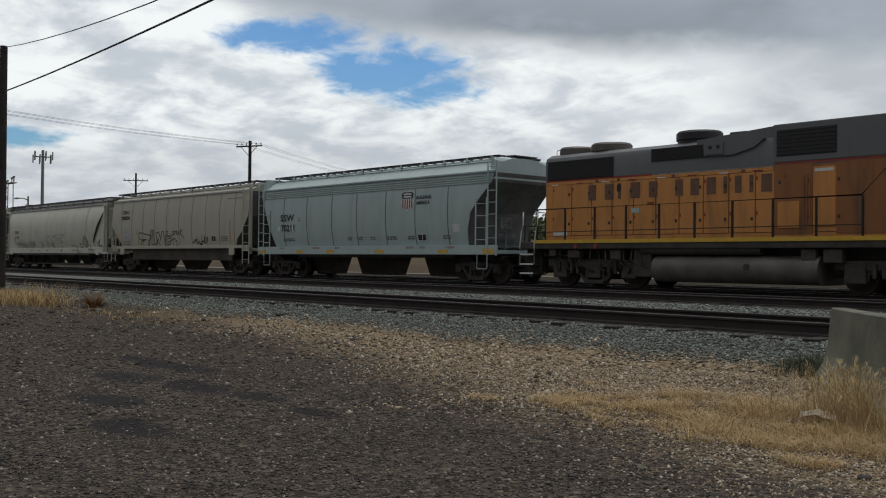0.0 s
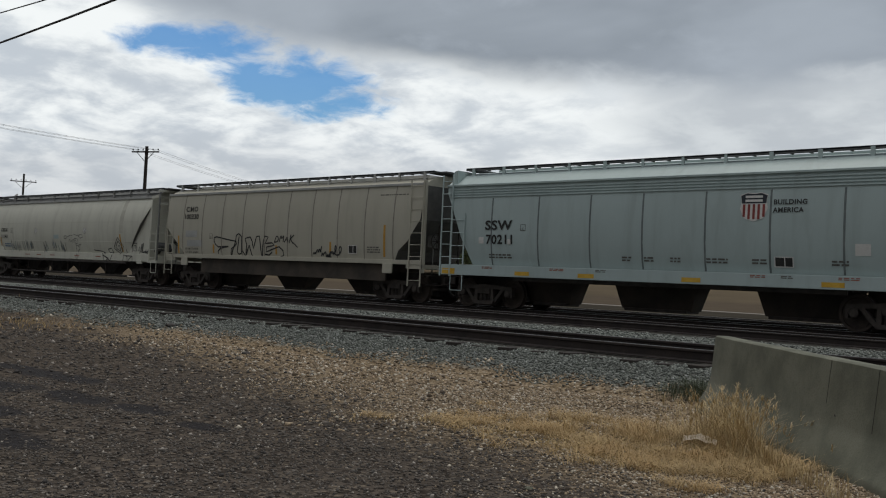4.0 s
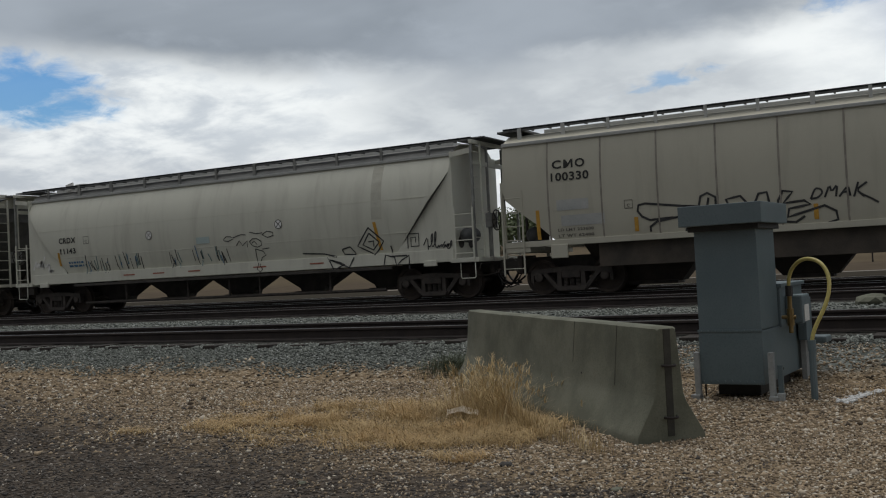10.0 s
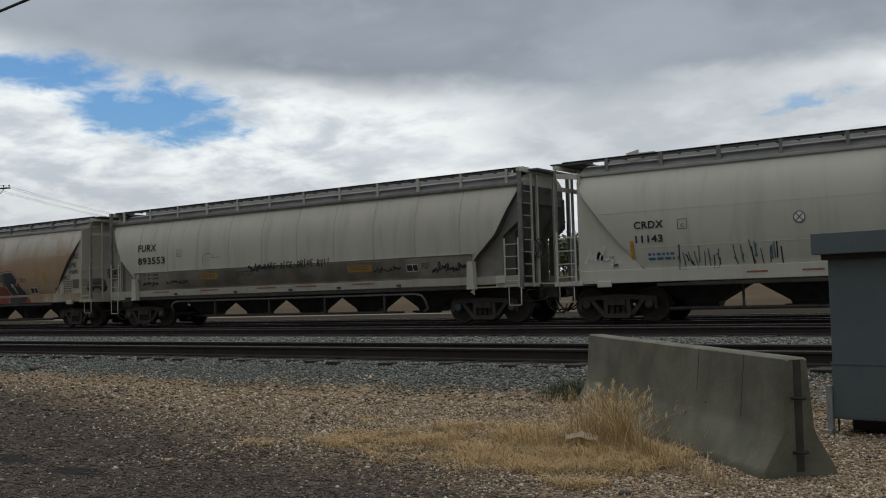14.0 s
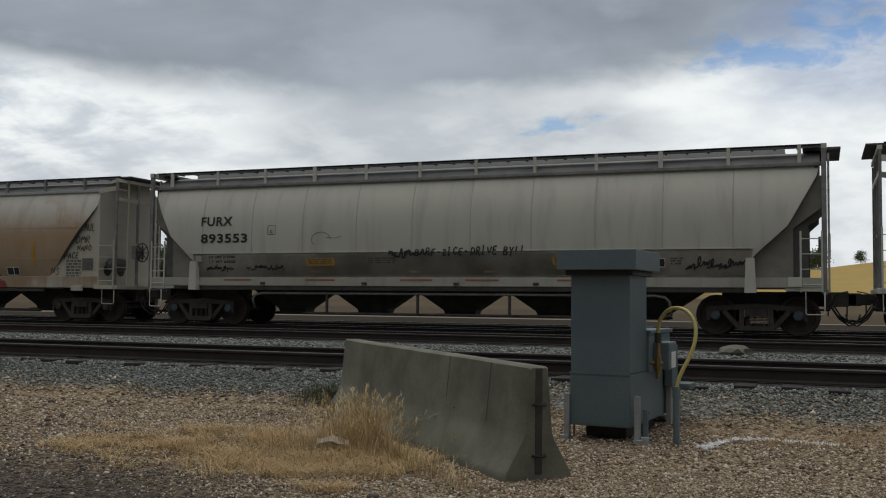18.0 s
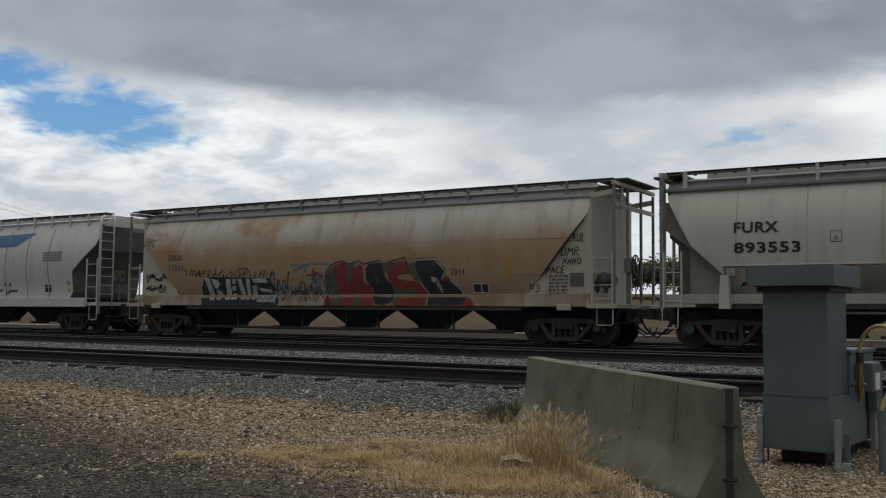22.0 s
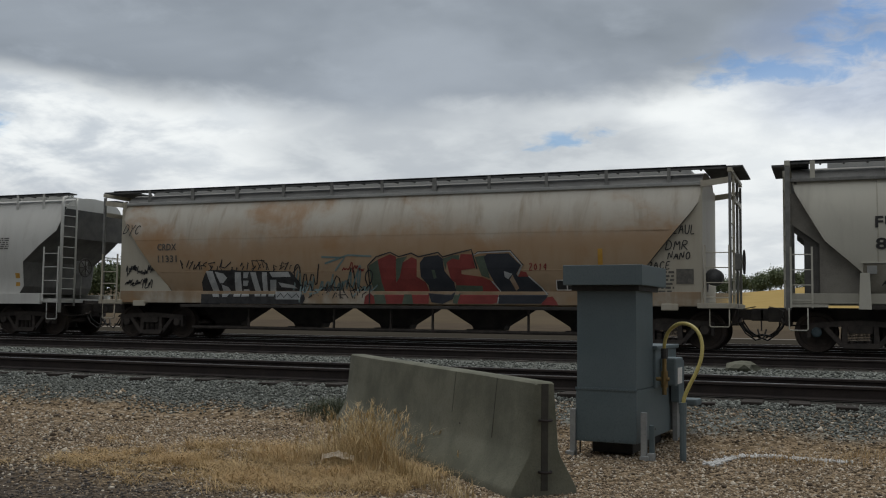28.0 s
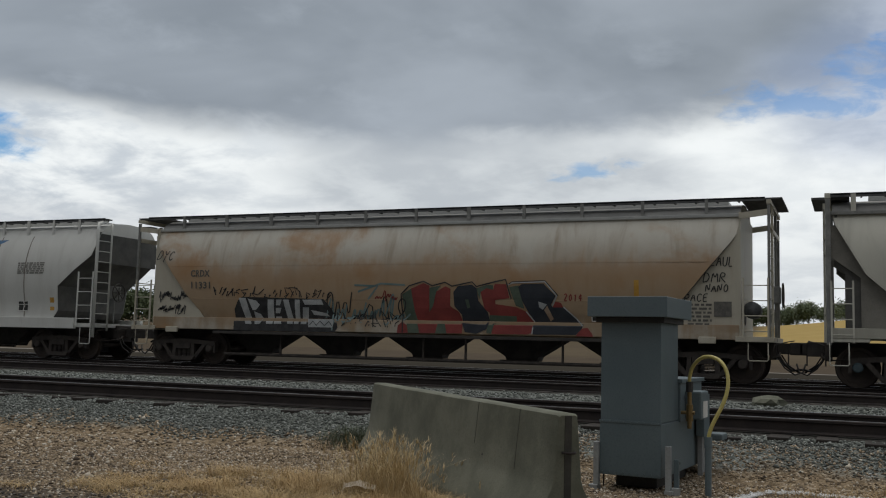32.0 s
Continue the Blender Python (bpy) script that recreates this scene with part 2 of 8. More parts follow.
M_CMO = car_paint("dusty_tan_paint", (0.455, 0.435, 0.355), (0.26, 0.235, 0.18), (0.32, 0.25, 0.16), 0.10, 0.28)
M_SSW = car_paint("blue_grey_paint", (0.42, 0.505, 0.495), (0.22, 0.245, 0.235), (0.25, 0.24, 0.20), 0.05, 0.30)
M_WHITE = car_paint("white_paint", (0.62, 0.62, 0.58), (0.32, 0.30, 0.26), (0.36, 0.28, 0.2), 0.06, 0.30)
M_ROOF = mottled("roof_grey", (0.36, 0.37, 0.36), (0.46, 0.46, 0.44), 1.5, 0.6)
M_STEEL = mottled("galvanised_steel", (0.20, 0.20, 0.19), (0.30, 0.30, 0.28), 4, 0.55, 0.4)
M_UNDER = mottled("dark_steel", (0.036, 0.032, 0.029), (0.068, 0.060, 0.052), 3, 0.8)
# one near-black brown for the bay hoppers and the skirt
M_HOPPER = mottled("dark_hopper_sheet", (0.040, 0.034, 0.028), (0.085, 0.068, 0.052), 1.2, 0.8)
M_TRUCK = mottled("oily_cast_steel", (0.040, 0.034, 0.030), (0.080, 0.066, 0.056), 5, 0.75)
M_WHEEL = mottled("brown_wheel_steel", (0.038, 0.029, 0.024), (0.066, 0.048, 0.037), 4, 0.7)
M_RAIL = mottled("rusty_rail", (0.020, 0.015, 0.014), (0.038, 0.028, 0.024), 3, 0.8)
M_RAILTOP = mottled("polished_rail_head", (0.28, 0.28, 0.29), (0.36, 0.36, 0.36), 6, 0.35, 0.9, 0.03)
M_TIE = mottled("creosoted_timber", (0.020, 0.016, 0.013), (0.045, 0.036, 0.029), 6, 0.9, 0, 0.4, 30, 0.3)
M_CONCRETE = mottled("weathered_concrete", (0.100, 0.103, 0.074), (0.176, 0.177, 0.133), 2.2, 0.9, 0, 0.14, 60)
M_CABINET = mottled("slate_grey_enamel", (0.095, 0.13, 0.142), (0.125, 0.16, 0.172), 1.3, 0.5, 0, 0.03, 70)
M_BLACK = mottled("black_paint", (0.018, 0.018, 0.018), (0.035, 0.033, 0.03), 6, 0.6)
M_POLE = mottled("tarred_pole", (0.022, 0.018, 0.015), (0.045, 0.036, 0.03), 3, 0.9)


# ---- lettering, built once from the built-in font ----
def make_texts(words):
    obs = []
    for w in words:
        cu = bpy.data.curves.new("words", "FONT")
        cu.body, cu.size, cu.resolution_u = w, 1.0, 3
        cu.space_character, cu.offset = 1.08, 0.026
        obs.append(new("words", cu))
    dg = bpy.context.evaluated_depsgraph_get()
    out = {w: bpy.data.meshes.new_from_object(o.evaluated_get(dg)) for w, o in zip(words, obs)}
    for o in obs:
        bpy.data.objects.remove(o)
    return out


TEXTS = make_texts(("SSW", "70211", "BUILDING", "AMERICA", "O", "100330", "CRDX", "11143", "11331", "FURX", "893553", "C", "LD LMT 219700", "LT WT 66300", "LD LMT 223600", "LT WT 62400"))


# ---- mesh helpers ----
def part(name, bm, mat, parent, label=""):
    me = bpy.data.meshes.new(name)
    bm.normal_update()
    bm.to_mesh(me)
    bm.free()
    me.materials.append(mat)
    ob = new(name, me)
    ob.parent = parent
    if label:
        ob["label"] = label
    return ob


def share(name, me, parent, m=None, label=""):
    """One more object on a mesh that exists already."""
    ob = new(name, me)
    ob.parent = parent
    if m is not None:
        ob.matrix_basis = m
    if label:
        ob["label"] = label
    return ob


def thing(name, m, label, category, group=""):
    ob = new(name)
    ob.empty_display_size = 0.2
    ob.matrix_basis = m
    return tagged(ob, label, category, group)


def box(bm, x0, x1, y0, y1, z0, z1, bevel=0.0):
    r = bmesh.ops.create_cube(bm, size=1.0)
    vs = r["verts"]
    bmesh.ops.scale(bm, vec=(x1 - x0, y1 - y0, z1 - z0), verts=vs)
    bmesh.ops.translate(bm, vec=((x0 + x1) / 2, (y0 + y1) / 2, (z0 + z1) / 2), verts=vs)
    if bevel:
        es = list({e for v in vs for e in v.link_edges})
        bmesh.ops.bevel(bm, geom=es, offset=bevel, segments=2, affect="EDGES", profile=0.6)


def rod(bm, a, b, r, seg=8):
    a, b = Vector(a), Vector(b)
    d = b - a
    m = Matrix.Translation((a + b) / 2) @ d.to_track_quat("Z", "Y").to_matrix().to_4x4()
    bmesh.ops.create_cone(bm, cap_ends=True, segments=seg, radius1=r, radius2=r, depth=d.length, matrix=m)


def bar(bm, a, b, w, h):
    """A square bar from a to b; w across, h up."""
    a, b = Vector(a), Vector(b)
    d = (b - a)
    side = d.cross(Vector((0, 0, 1)))
    side = side.normalized() if side.length > 1e-4 else Vector((1, 0, 0))
    up = side.cross(d).normalized()
    vs = []
    for p in (a, b):
        for s, u in ((-1, -1), (1, -1), (1, 1), (-1, 1)):
            vs.append(bm.verts.new(p + side * (s * w / 2) + up * (u * h / 2)))
    bm.faces.new(vs[3::-1])
    bm.faces.new(vs[4:])
    for k in range(4):
        bm.faces.new((vs[k], vs[(k + 1) % 4], vs[4 + (k + 1) % 4], vs[4 + k]))


def tube(bm, pts, r, seg=8):
    pts = [Vector(p) for p in pts]
    rings = []
    for k, p in enumerate(pts):
        d = (pts[min(k + 1, len(pts) - 1)] - pts[max(k - 1, 0)]).normalized()
        m = d.to_track_quat("Z", "Y").to_matrix()
        rings.append([bm.verts.new(p + m @ Vector((r * math.cos(2 * math.pi * j / seg), r * math.sin(2 * math.pi * j / seg), 0))) for j in range(seg)])
    for r0, r1 in zip(rings, rings[1:]):
        best = min(range(seg), key=lambda o: (r0[0].co - r1[o].co).length)
        r1[:] = r1[best:] + r1[:best]
        for j in range(seg):
            f = bm.faces.new((r0[j], r0[(j + 1) % seg], r1[(j + 1) % seg], r1[j]))
            f.smooth = True
    bm.faces.new(rings[0][::-1])
    bm.faces.new(rings[-1])


def plate(bm, poly, y0, y1):
    """A plate with the outline poly in x and z, between y0 and y1."""
    a = [bm.verts.new((x, y0, z)) for x, z in poly]
    b = [bm.verts.new((x, y1, z)) for x, z in poly]
    bm.faces.new(a)
    bm.faces.new(b[::-1])
    n = len(poly)
    for k in range(n):
        bm.faces.new((a[k], b[k], b[(k + 1) % n], a[(k + 1) % n]))


def smooth_all(bm, angle=0.6):
    for f in bm.faces:
        f.smooth = True
    for e in bm.edges:
        if len(e.link_faces) == 2 and e.calc_face_angle(0) > angle:
            e.smooth = False


def interp(table, v):
    if v <= table[0][0]:
        return table[0][1]
    for (a, p), (b, q) in zip(table, table[1:]):
        if v <= b:
            return p + (q - p) * (v - a) / (b - a)
    return table[-1][1]


# ---- ground ----
def ground_height(x, y):
    bed = 0.385
    h = interp(((10.4, 0.0), (11.25, 0.29), (11.55, 0.345), (11.8, 0.375), (12.0, bed), (31.5, bed), (33.5, 0.15), (58, 0.25), (98, 0.30), (125, 1.9), (178, 5.9), (260, 6.4), (3000, 6.5)), y)
    near = max(0.0, min(1.0, (10.6 - y) / 2))
    h += near * 0.05 * (noise.noise(Vector((x * 0.22, y * 0.22, 3.1))) + 0.4 * noise.noise(Vector((x * 0.9, y * 0.9, 7.7))))
    if y > 105:
        u = max(0.0, min(1.0, (x + 18) / 40))
        h += 3.4 * u * u * (3 - 2 * u) * min(1.0, (y - 105) / 70)
    if y > 33:
        h += min(1.0, (y - 33) / 60) * 0.9 * noise.noise(Vector((x * 0.012, y * 0.012, 1.3)))
    return h


def grid_lines(stops):
    out = []
    for (a, step), (b, _) in zip(stops, stops[1:]):
        n = max(1, round((b - a) / step))
        out += [a + (b - a) * k / n for k in range(n)]
    return out + [stops[-1][0]]


DAMP = ((-9.3, 4.85, 0.7, 0.28), (-8.3, 4.95, 0.55, 0.2), (-7.05, 4.78, 0.35, 0.16), (-9.0, 3.75, 0.7, 0.3), (-10.6, 4.7, 0.8, 0.3), (-7.4, 3.3, 0.7, 0.25), (-11.4, 5.6, 1.6, 0.25))


def ground_material():
    def build(nt, p):
        co = nt.nodes.new("ShaderNodeTexCoord")
        sep = nt.nodes.new("ShaderNodeSeparateXYZ")
        nt.links.new(co.outputs["Object"], sep.inputs[0])
        x, y, _ = sep.outputs
        wob = mul(nt, mul(nt, tex_noise(nt, 0.5, 5, 0.6), 0.5, "SUBTRACT"), 3.2)
        wob2 = mul(nt, mul(nt, tex_noise(nt, 1.6, 4, 0.6), 0.5, "SUBTRACT"), 0.9)
        pebble = nt.nodes.new("ShaderNodeTexVoronoi")
        pebble.inputs["Scale"].default_value = 26
        nt.links.new(co.outputs["Object"], pebble.inputs["Vector"])
        tone = nt.nodes.new("ShaderNodeSeparateColor")
        nt.links.new(pebble.outputs["Color"], tone.inputs[0])
        grain = tex_noise(nt, 60, 4, 0.65)
        tan = blend(nt, tone.outputs[0], (0.118, 0.088, 0.058), (0.295, 0.225, 0.148))
        tan = blend(nt, mul(nt, ramp2(nt, tone.outputs[1], 0.8, 0.95), 0.7), tan, (0.42, 0.35, 0.26))
        dark = blend(nt, tone.outputs[0], (0.034, 0.029, 0.025), (0.115, 0.096, 0.080))
        dark = blend(nt, ramp2(nt, tone.outputs[1], 0.86, 0.97), dark, (0.17, 0.14, 0.11))
        rock = blend(nt, tone.outputs[0], (0.075, 0.082, 0.076), (0.21, 0.22, 0.20))
        rock = blend(nt, ramp2(nt, tone.outputs[2], 0.86, 0.97), rock, (0.30, 0.31, 0.30))
        # damp, oily parking ground gives way to tan gravel
        den = mul(nt, mul(nt, x, -0.03), 1.0, "ADD")
        q = mul(nt, mul(nt, mul(nt, x, 0.5), den, "DIVIDE"), y, "ADD")
        q = mul(nt, q, wob, "ADD")
        e = mul(nt, mul(nt, mul(nt, mul(nt, x, -2.7, "SUBTRACT"), 2.0, "DIVIDE"), 2.0, "POWER"), mul(nt, mul(nt, mul(nt, y, 5.2, "SUBTRACT"), 0.65, "DIVIDE"), 2.0, "POWER"), "ADD")
        q = mul(nt, q, mul(nt, ramp2(nt, e, 1.0, 0.0), 2.6), "SUBTRACT")
        c = blend(nt, ramp2(nt, q, 2.9, 5.3), dark, tan)
        # thatch of rotted grass under the dry stand
        e = mul(nt, mul(nt, mul(nt, mul(nt, x, -4.6, "SUBTRACT"), 1.9, "DIVIDE"), 2.0, "POWER"), mul(nt, mul(nt, mul(nt, y, 7.6, "SUBTRACT"), 0.95, "DIVIDE"), 2.0, "POWER"), "ADD")
        e = mul(nt, e, mul(nt, mul(nt, tex_noise(nt, 1.8, 6, 0.65), 0.5, "SUBTRACT"), 4.0), "ADD")
        c = blend(nt, mul(nt, ramp2(nt, e, 1.2, 0.2), 0.8), c, blend(nt, tex_noise(nt, 9, 4), (0.11, 0.078, 0.038), (0.26, 0.185, 0.085)))
        # oily damp patches left by wheels
        wet = None
        for px, py, rx, ry in DAMP:
            e = mul(nt, mul(nt, mul(nt, mul(nt, x, px, "SUBTRACT"), rx, "DIVIDE"), 2.0, "POWER"), mul(nt, mul(nt, mul(nt, y, py, "SUBTRACT"), ry, "DIVIDE"), 2.0, "POWER"), "ADD")
            wet = e if wet is None else mul(nt, wet, e, "MINIMUM")
        wet = mul(nt, wet, mul(nt, mul(nt, tex_noise(nt, 2.2, 5, 0.65), 0.5, "SUBTRACT"), 3.0), "ADD")
        wet = ramp2(nt, wet, 1.35, 0.35)
        c = blend(nt, mul(nt, wet, 0.9), c, (0.020, 0.018, 0.019))
        yb = mul(nt, y, wob2, "ADD")
        c = blend(nt, ramp2(nt, yb, 10.6, 10.95), c, rock)
        # oil and brake dust along the rails
        for rail_y in (12.8, 20.7, TRACK_Y):
            d = mul(nt, yb, rail_y, "SUBTRACT")
            d = mul(nt, d, d)
            c = blend(nt, mul(nt, ramp2(nt, d, 3.0, 1.2), 0.85), c, blend(nt, tone.outputs[0], (0.018, 0.016, 0.015), (0.055, 0.050, 0.045)))
        # the bed turns darker from the train's track outwards
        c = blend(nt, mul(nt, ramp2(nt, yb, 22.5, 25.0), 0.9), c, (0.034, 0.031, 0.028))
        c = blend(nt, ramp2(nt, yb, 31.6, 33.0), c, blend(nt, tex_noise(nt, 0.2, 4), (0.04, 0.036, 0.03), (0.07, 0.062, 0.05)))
        c = blend(nt, ramp2(nt, yb, 66.0, 70.0), c, blend(nt, tex_noise(nt, 0.5, 5), (0.070, 0.057, 0.044), (0.135, 0.108, 0.080)))
        c = blend(nt, ramp2(nt, yb, 99.0, 104.0), c, blend(nt, tex_noise(nt, 0.12, 5), (0.090, 0.073, 0.052), (0.155, 0.124, 0.086)))
        c = blend(nt, mul(nt, ramp2(nt, yb, 63.0, 64.0), ramp2(nt, yb, 67.5, 66.5)), c, (0.25, 0.225, 0.20))
        straw = blend(nt, tex_noise(nt, 0.25, 6, 0.65), (0.36, 0.255, 0.095), (0.47, 0.35, 0.15))
        fieldx = ramp2(nt, mul(nt, x, mul(nt, wob, 2.0), "ADD"), -17.0, -11.0)
        c = blend(nt, mul(nt, ramp2(nt, yb, 124.0, 130.0), fieldx), c, straw)
        nt.links.new(c, p.inputs["Base Color"])
        damp = ramp2(nt, tex_noise(nt, 0.6, 3), 0.60, 0.70)
        damp = mul(nt, mul(nt, damp, ramp2(nt, q, 3.6, 2.4)), mul(nt, wet, 0.3), "MAXIMUM")
        rg = nt.nodes.new("ShaderNodeMapRange")
        nt.links.new(damp, rg.inputs[0])
        rg.inputs[3].default_value, rg.inputs[4].default_value = 0.92, 0.45
        nt.links.new(rg.outputs[0], p.inputs["Roughness"])
        h = mul(nt, mul(nt, pebble.outputs["Distance"], -1.0), mul(nt, grain, 0.4), "ADD")
        relief(nt, p, h, 0.55, 0.03)
        nt.links.new(mul(nt, wet, 0.06), p.inputs["Specular IOR Level"])
    return material("gravel_ground", build)


def build_ground():
    xs = grid_lines(((-3000, 300), (-300, 30), (-60, 4), (-26, 0.35), (8, 0.35), (12, 4), (60, 30), (300, 300), (3000, 300)))
    ys = grid_lines(((-3000, 300), (-300, 30), (-20, 2), (2.5, 0.3), (10.2, 0.15), (12.0, 1.5), (34, 4), (190, 30), (400, 300), (3000, 300)))
    vs = [(x, y, ground_height(x, y)) for y in ys for x in xs]
    n = len(xs)
    fs = [(j * n + i, j * n + i + 1, (j + 1) * n + i + 1, (j + 1) * n + i) for j in range(len(ys) - 1) for i in range(n - 1)]
    me = bpy.data.meshes.new("ground")
    me.from_pydata(vs, [], fs)
    me.polygons.foreach_set("use_smooth", [True] * len(fs))
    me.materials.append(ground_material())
    tagged(new("ground", me), "brown gravel and grey ballast ground", "ground", kind="structure")


build_ground()

# ---- tracks ----
def rail_mesh(x0, x1):
    """The rail's foot, web and head in one profile; z 0 is the head's top."""
    prof = ((-0.07, -0.17), (0.07, -0.17), (0.07, -0.155), (0.012, -0.135), (0.012, -0.045), (0.036, -0.032), (0.036, -0.008), (0.026, -0.001), (-0.026, -0.001), (-0.036, -0.008), (-0.036, -0.032), (-0.012, -0.045), (-0.012, -0.135), (-0.07, -0.155))
    bm = bmesh.new()
    a = [bm.verts.new((x0, y, z)) for y, z in prof]
    b = [bm.verts.new((x1, y, z)) for y, z in prof]
    for k in range(len(prof)):
        bm.faces.new((a[k], b[k], b[(k + 1) % len(prof)], a[(k + 1) % len(prof)]))
    bm.faces.new(a[::-1])
    bm.faces.new(b)
    return bm


def build_track(y, tie_range, name, label):
    tr = thing(name, pose(0, y, RAIL_Z), label, "railway track", "railway tracks")
    for s in (-0.7175, 0.7175):
        r = part("rail", rail_mesh(-700, 700), M_RAIL, tr)
        r.location = (0, s, 0)
        bm = bmesh.new()
        box(bm, -700, 700, -0.026, 0.026, 0.0, 0.003)
        part("rail_head", bm, M_RAILTOP, r, "rail head worn bright by wheels")
    bm = bmesh.new()
    box(bm, -0.115, 0.115, -1.3, 1.3, -0.35, -0.175, 0.012)
    me = bpy.data.meshes.new("tie")
    bm.to_mesh(me)
    bm.free()
    me.materials.append(M_TIE)
    rng = random.Random(int(y * 10))
    x = tie_range[0]
    while x < tie_range[1]:
        share("tie", me, tr, pose(x + rng.uniform(-0.03, 0.03), rng.uniform(-0.07, 0.07), rng.uniform(-0.03, 0.004), 0, rng.uniform(-0.6, 0.6), rng.uniform(-1.6, 1.6)))
        x += 0.52
    return tr


build_track(12.8, (-70, 12), "railway_track", "rusty empty railway track on dark timber ties")
build_track(20.7, (-60, 12), "railway_track", "second empty railway track on grey ballast")
build_track(TRACK_Y, (-60, 12), "railway_track", "railway track that carries the freight train")
build_track(29.5, (-30, 12), "railway_track", "far railway track beyond the train")


# ---- freight train ----
def roll_at(t):
    """The way rolled by t, eased between the known seconds."""
    R = ROLLED
    for k in range(len(R) - 1):
        if t <= R[k + 1][0]:
            (t0, a), (t1, b) = R[k], R[k + 1]
            ta, pa = R[max(k - 1, 0)]
            tb, pb = R[min(k + 2, len(R) - 1)]
            m0 = (b - pa) / (t1 - ta)
            m1 = (pb - a) / (tb - t0)
            d, u = t1 - t0, (t - t0) / (t1 - t0)
            return (2 * u**3 - 3 * u**2 + 1) * a + (u**3 - 2 * u**2 + u) * d * m0 + (3 * u**2 - 2 * u**3) * b + (u**3 - u**2) * d * m1
    return R[-1][1]


CARS = []
WHEELSETS = []


def lathe(bm, prof, seg=28):
    """prof: (y, r) from one face to the other, turned round the y axis."""
    rings = [[bm.verts.new((r * math.cos(2 * math.pi * k / seg), y, r * math.sin(2 * math.pi * k / seg))) for k in range(seg)] for y, r in prof]
    for a, b in zip(rings, rings[1:]):
        for k in range(seg):
            bm.faces.new((a[k], b[k], b[(k + 1) % seg], a[(k + 1) % seg]))
    bm.faces.new(rings[0])
    bm.faces.new(rings[-1][::-1])


def make_truck_meshes():
    out = {}
    bm = bmesh.new()
    for s in (-1, 1):
        prof = [(0.79, 0.15), (0.79, 0.36), (0.815, 0.38), (0.815, 0.455), (0.72, 0.459), (0.70, 0.485), (0.685, 0.485), (0.68, 0.40), (0.72, 0.33), (0.72, 0.15)]
        lathe(bm, [(s * y, r) for y, r in (prof if s < 0 else prof[::-1])])
    rod(bm, (0, -1.0, 0), (0, 1.0, 0), 0.08, 12)
    smooth_all(bm, 0.5)
    bmesh.ops.recalc_face_normals(bm, faces=bm.faces)
    out["wheelset"] = bm
    bm = bmesh.new()
    lathe(bm, [(-y, r) for y, r in ((-0.04, 0.115), (0.08, 0.115), (0.10, 0.09), (0.105, 0.02))], 16)
    bmesh.ops.recalc_face_normals(bm, faces=bm.faces)
    out["bearing_cap"] = bm
    bm = bmesh.new()
    a = 0.9
    # top member, pedestals, slanting struts round two windows, spring seat
    for s in (-1, 1):
        plate(bm, [(s * x, z) for x, z in ((0.0, 0.74), (0.62, 0.70), (1.10, 0.66), (1.13, 0.52), (0.98, 0.52), (0.60, 0.585), (0.0, 0.60))], -0.08, 0.08)
        plate(bm, [(s * x, z) for x, z in ((1.12, 0.56), (1.12, 0.34), (1.05, 0.34), (1.03, 0.56))], -0.07, 0.07)
        plate(bm, [(s * x, z) for x, z in ((0.80, 0.57), (0.66, 0.57), (0.34, 0.20), (0.42, 0.13))], -0.08, 0.08)
        plate(bm, [(s * x, z) for x, z in ((0.37, 0.60), (0.27, 0.60), (0.27, 0.20), (0.40, 0.18))], -0.09, 0.09)
    plate(bm, ((-0.44, 0.22), (-0.36, 0.11), (0.36, 0.11), (0.44, 0.22)), -0.14, 0.14)
    box(bm, -0.25, 0.25, -0.12, 0.12, 0.44, 0.6, 0.01)
    bmesh.ops.recalc_face_normals(bm, faces=bm.faces)
    out["side_frame"] = bm
    bm = bmesh.new()
    for x in (-0.17, 0.0, 0.17):
        for k in range(6):
            m = Matrix.Translation((x, 0, 0.235 + 0.036 * k))
            bmesh.ops.create_cone(bm, cap_ends=True, segments=10, radius1=0.072, radius2=0.072, depth=0.022, matrix=m)
    out["spring_nest"] = bm
    bm = bmesh.new()
    box(bm, -0.2, 0.2, -1.0, 1.0, 0.48, 0.72, 0.03)
    for s in (-1, 1):
        bar(bm, (s * 0.32, -0.9, 0.32), (s * 0.32, 0.9, 0.32), 0.1, 0.16)
    out["bolster"] = bm
    mats = {"wheelset": M_WHEEL, "bearing_cap": M_TRUCK, "side_frame": M_TRUCK, "spring_nest": M_TRUCK, "bolster": M_UNDER}
    done = {}
    for k, bm in out.items():
        me = bpy.data.meshes.new(k)
        bm.normal_update()
        bm.to_mesh(me)
        bm.free()
        me.materials.append(mats[k])
        done[k] = me
    return done


TRUCK = make_truck_meshes()
CAPS_BLUE = TRUCK["bearing_cap"].copy()
CAPS_BLUE.materials[0] = mottled("blue_bearing_cap", (0.045, 0.08, 0.095), (0.08, 0.11, 0.12), 6, 0.6)


def add_truck(car, x, half_base=0.9, caps=None, radius=1.0):
    tr = share("truck", TRUCK["bolster"], car, pose(x, 0, 0))
    for s in (-1, 1):
        share("side_frame", TRUCK["side_frame"], tr, pose(0, s * 1.02, 0))
        share("spring_nest", TRUCK["spring_nest"], tr, pose(0, s * 1.02, 0))["kind"] = "stuff"
        w = share("wheelset", TRUCK["wheelset"], tr, pose(s * half_base, 0, 0.459))
        WHEELSETS.append((w, s * half_base))
        for q in (0, 180):
            share("bearing_cap", caps or TRUCK["bearing_cap"], tr, pose(s * half_base, -1.02 if q == 0 else 1.02, 0.459, 0, 0, q))
    return tr


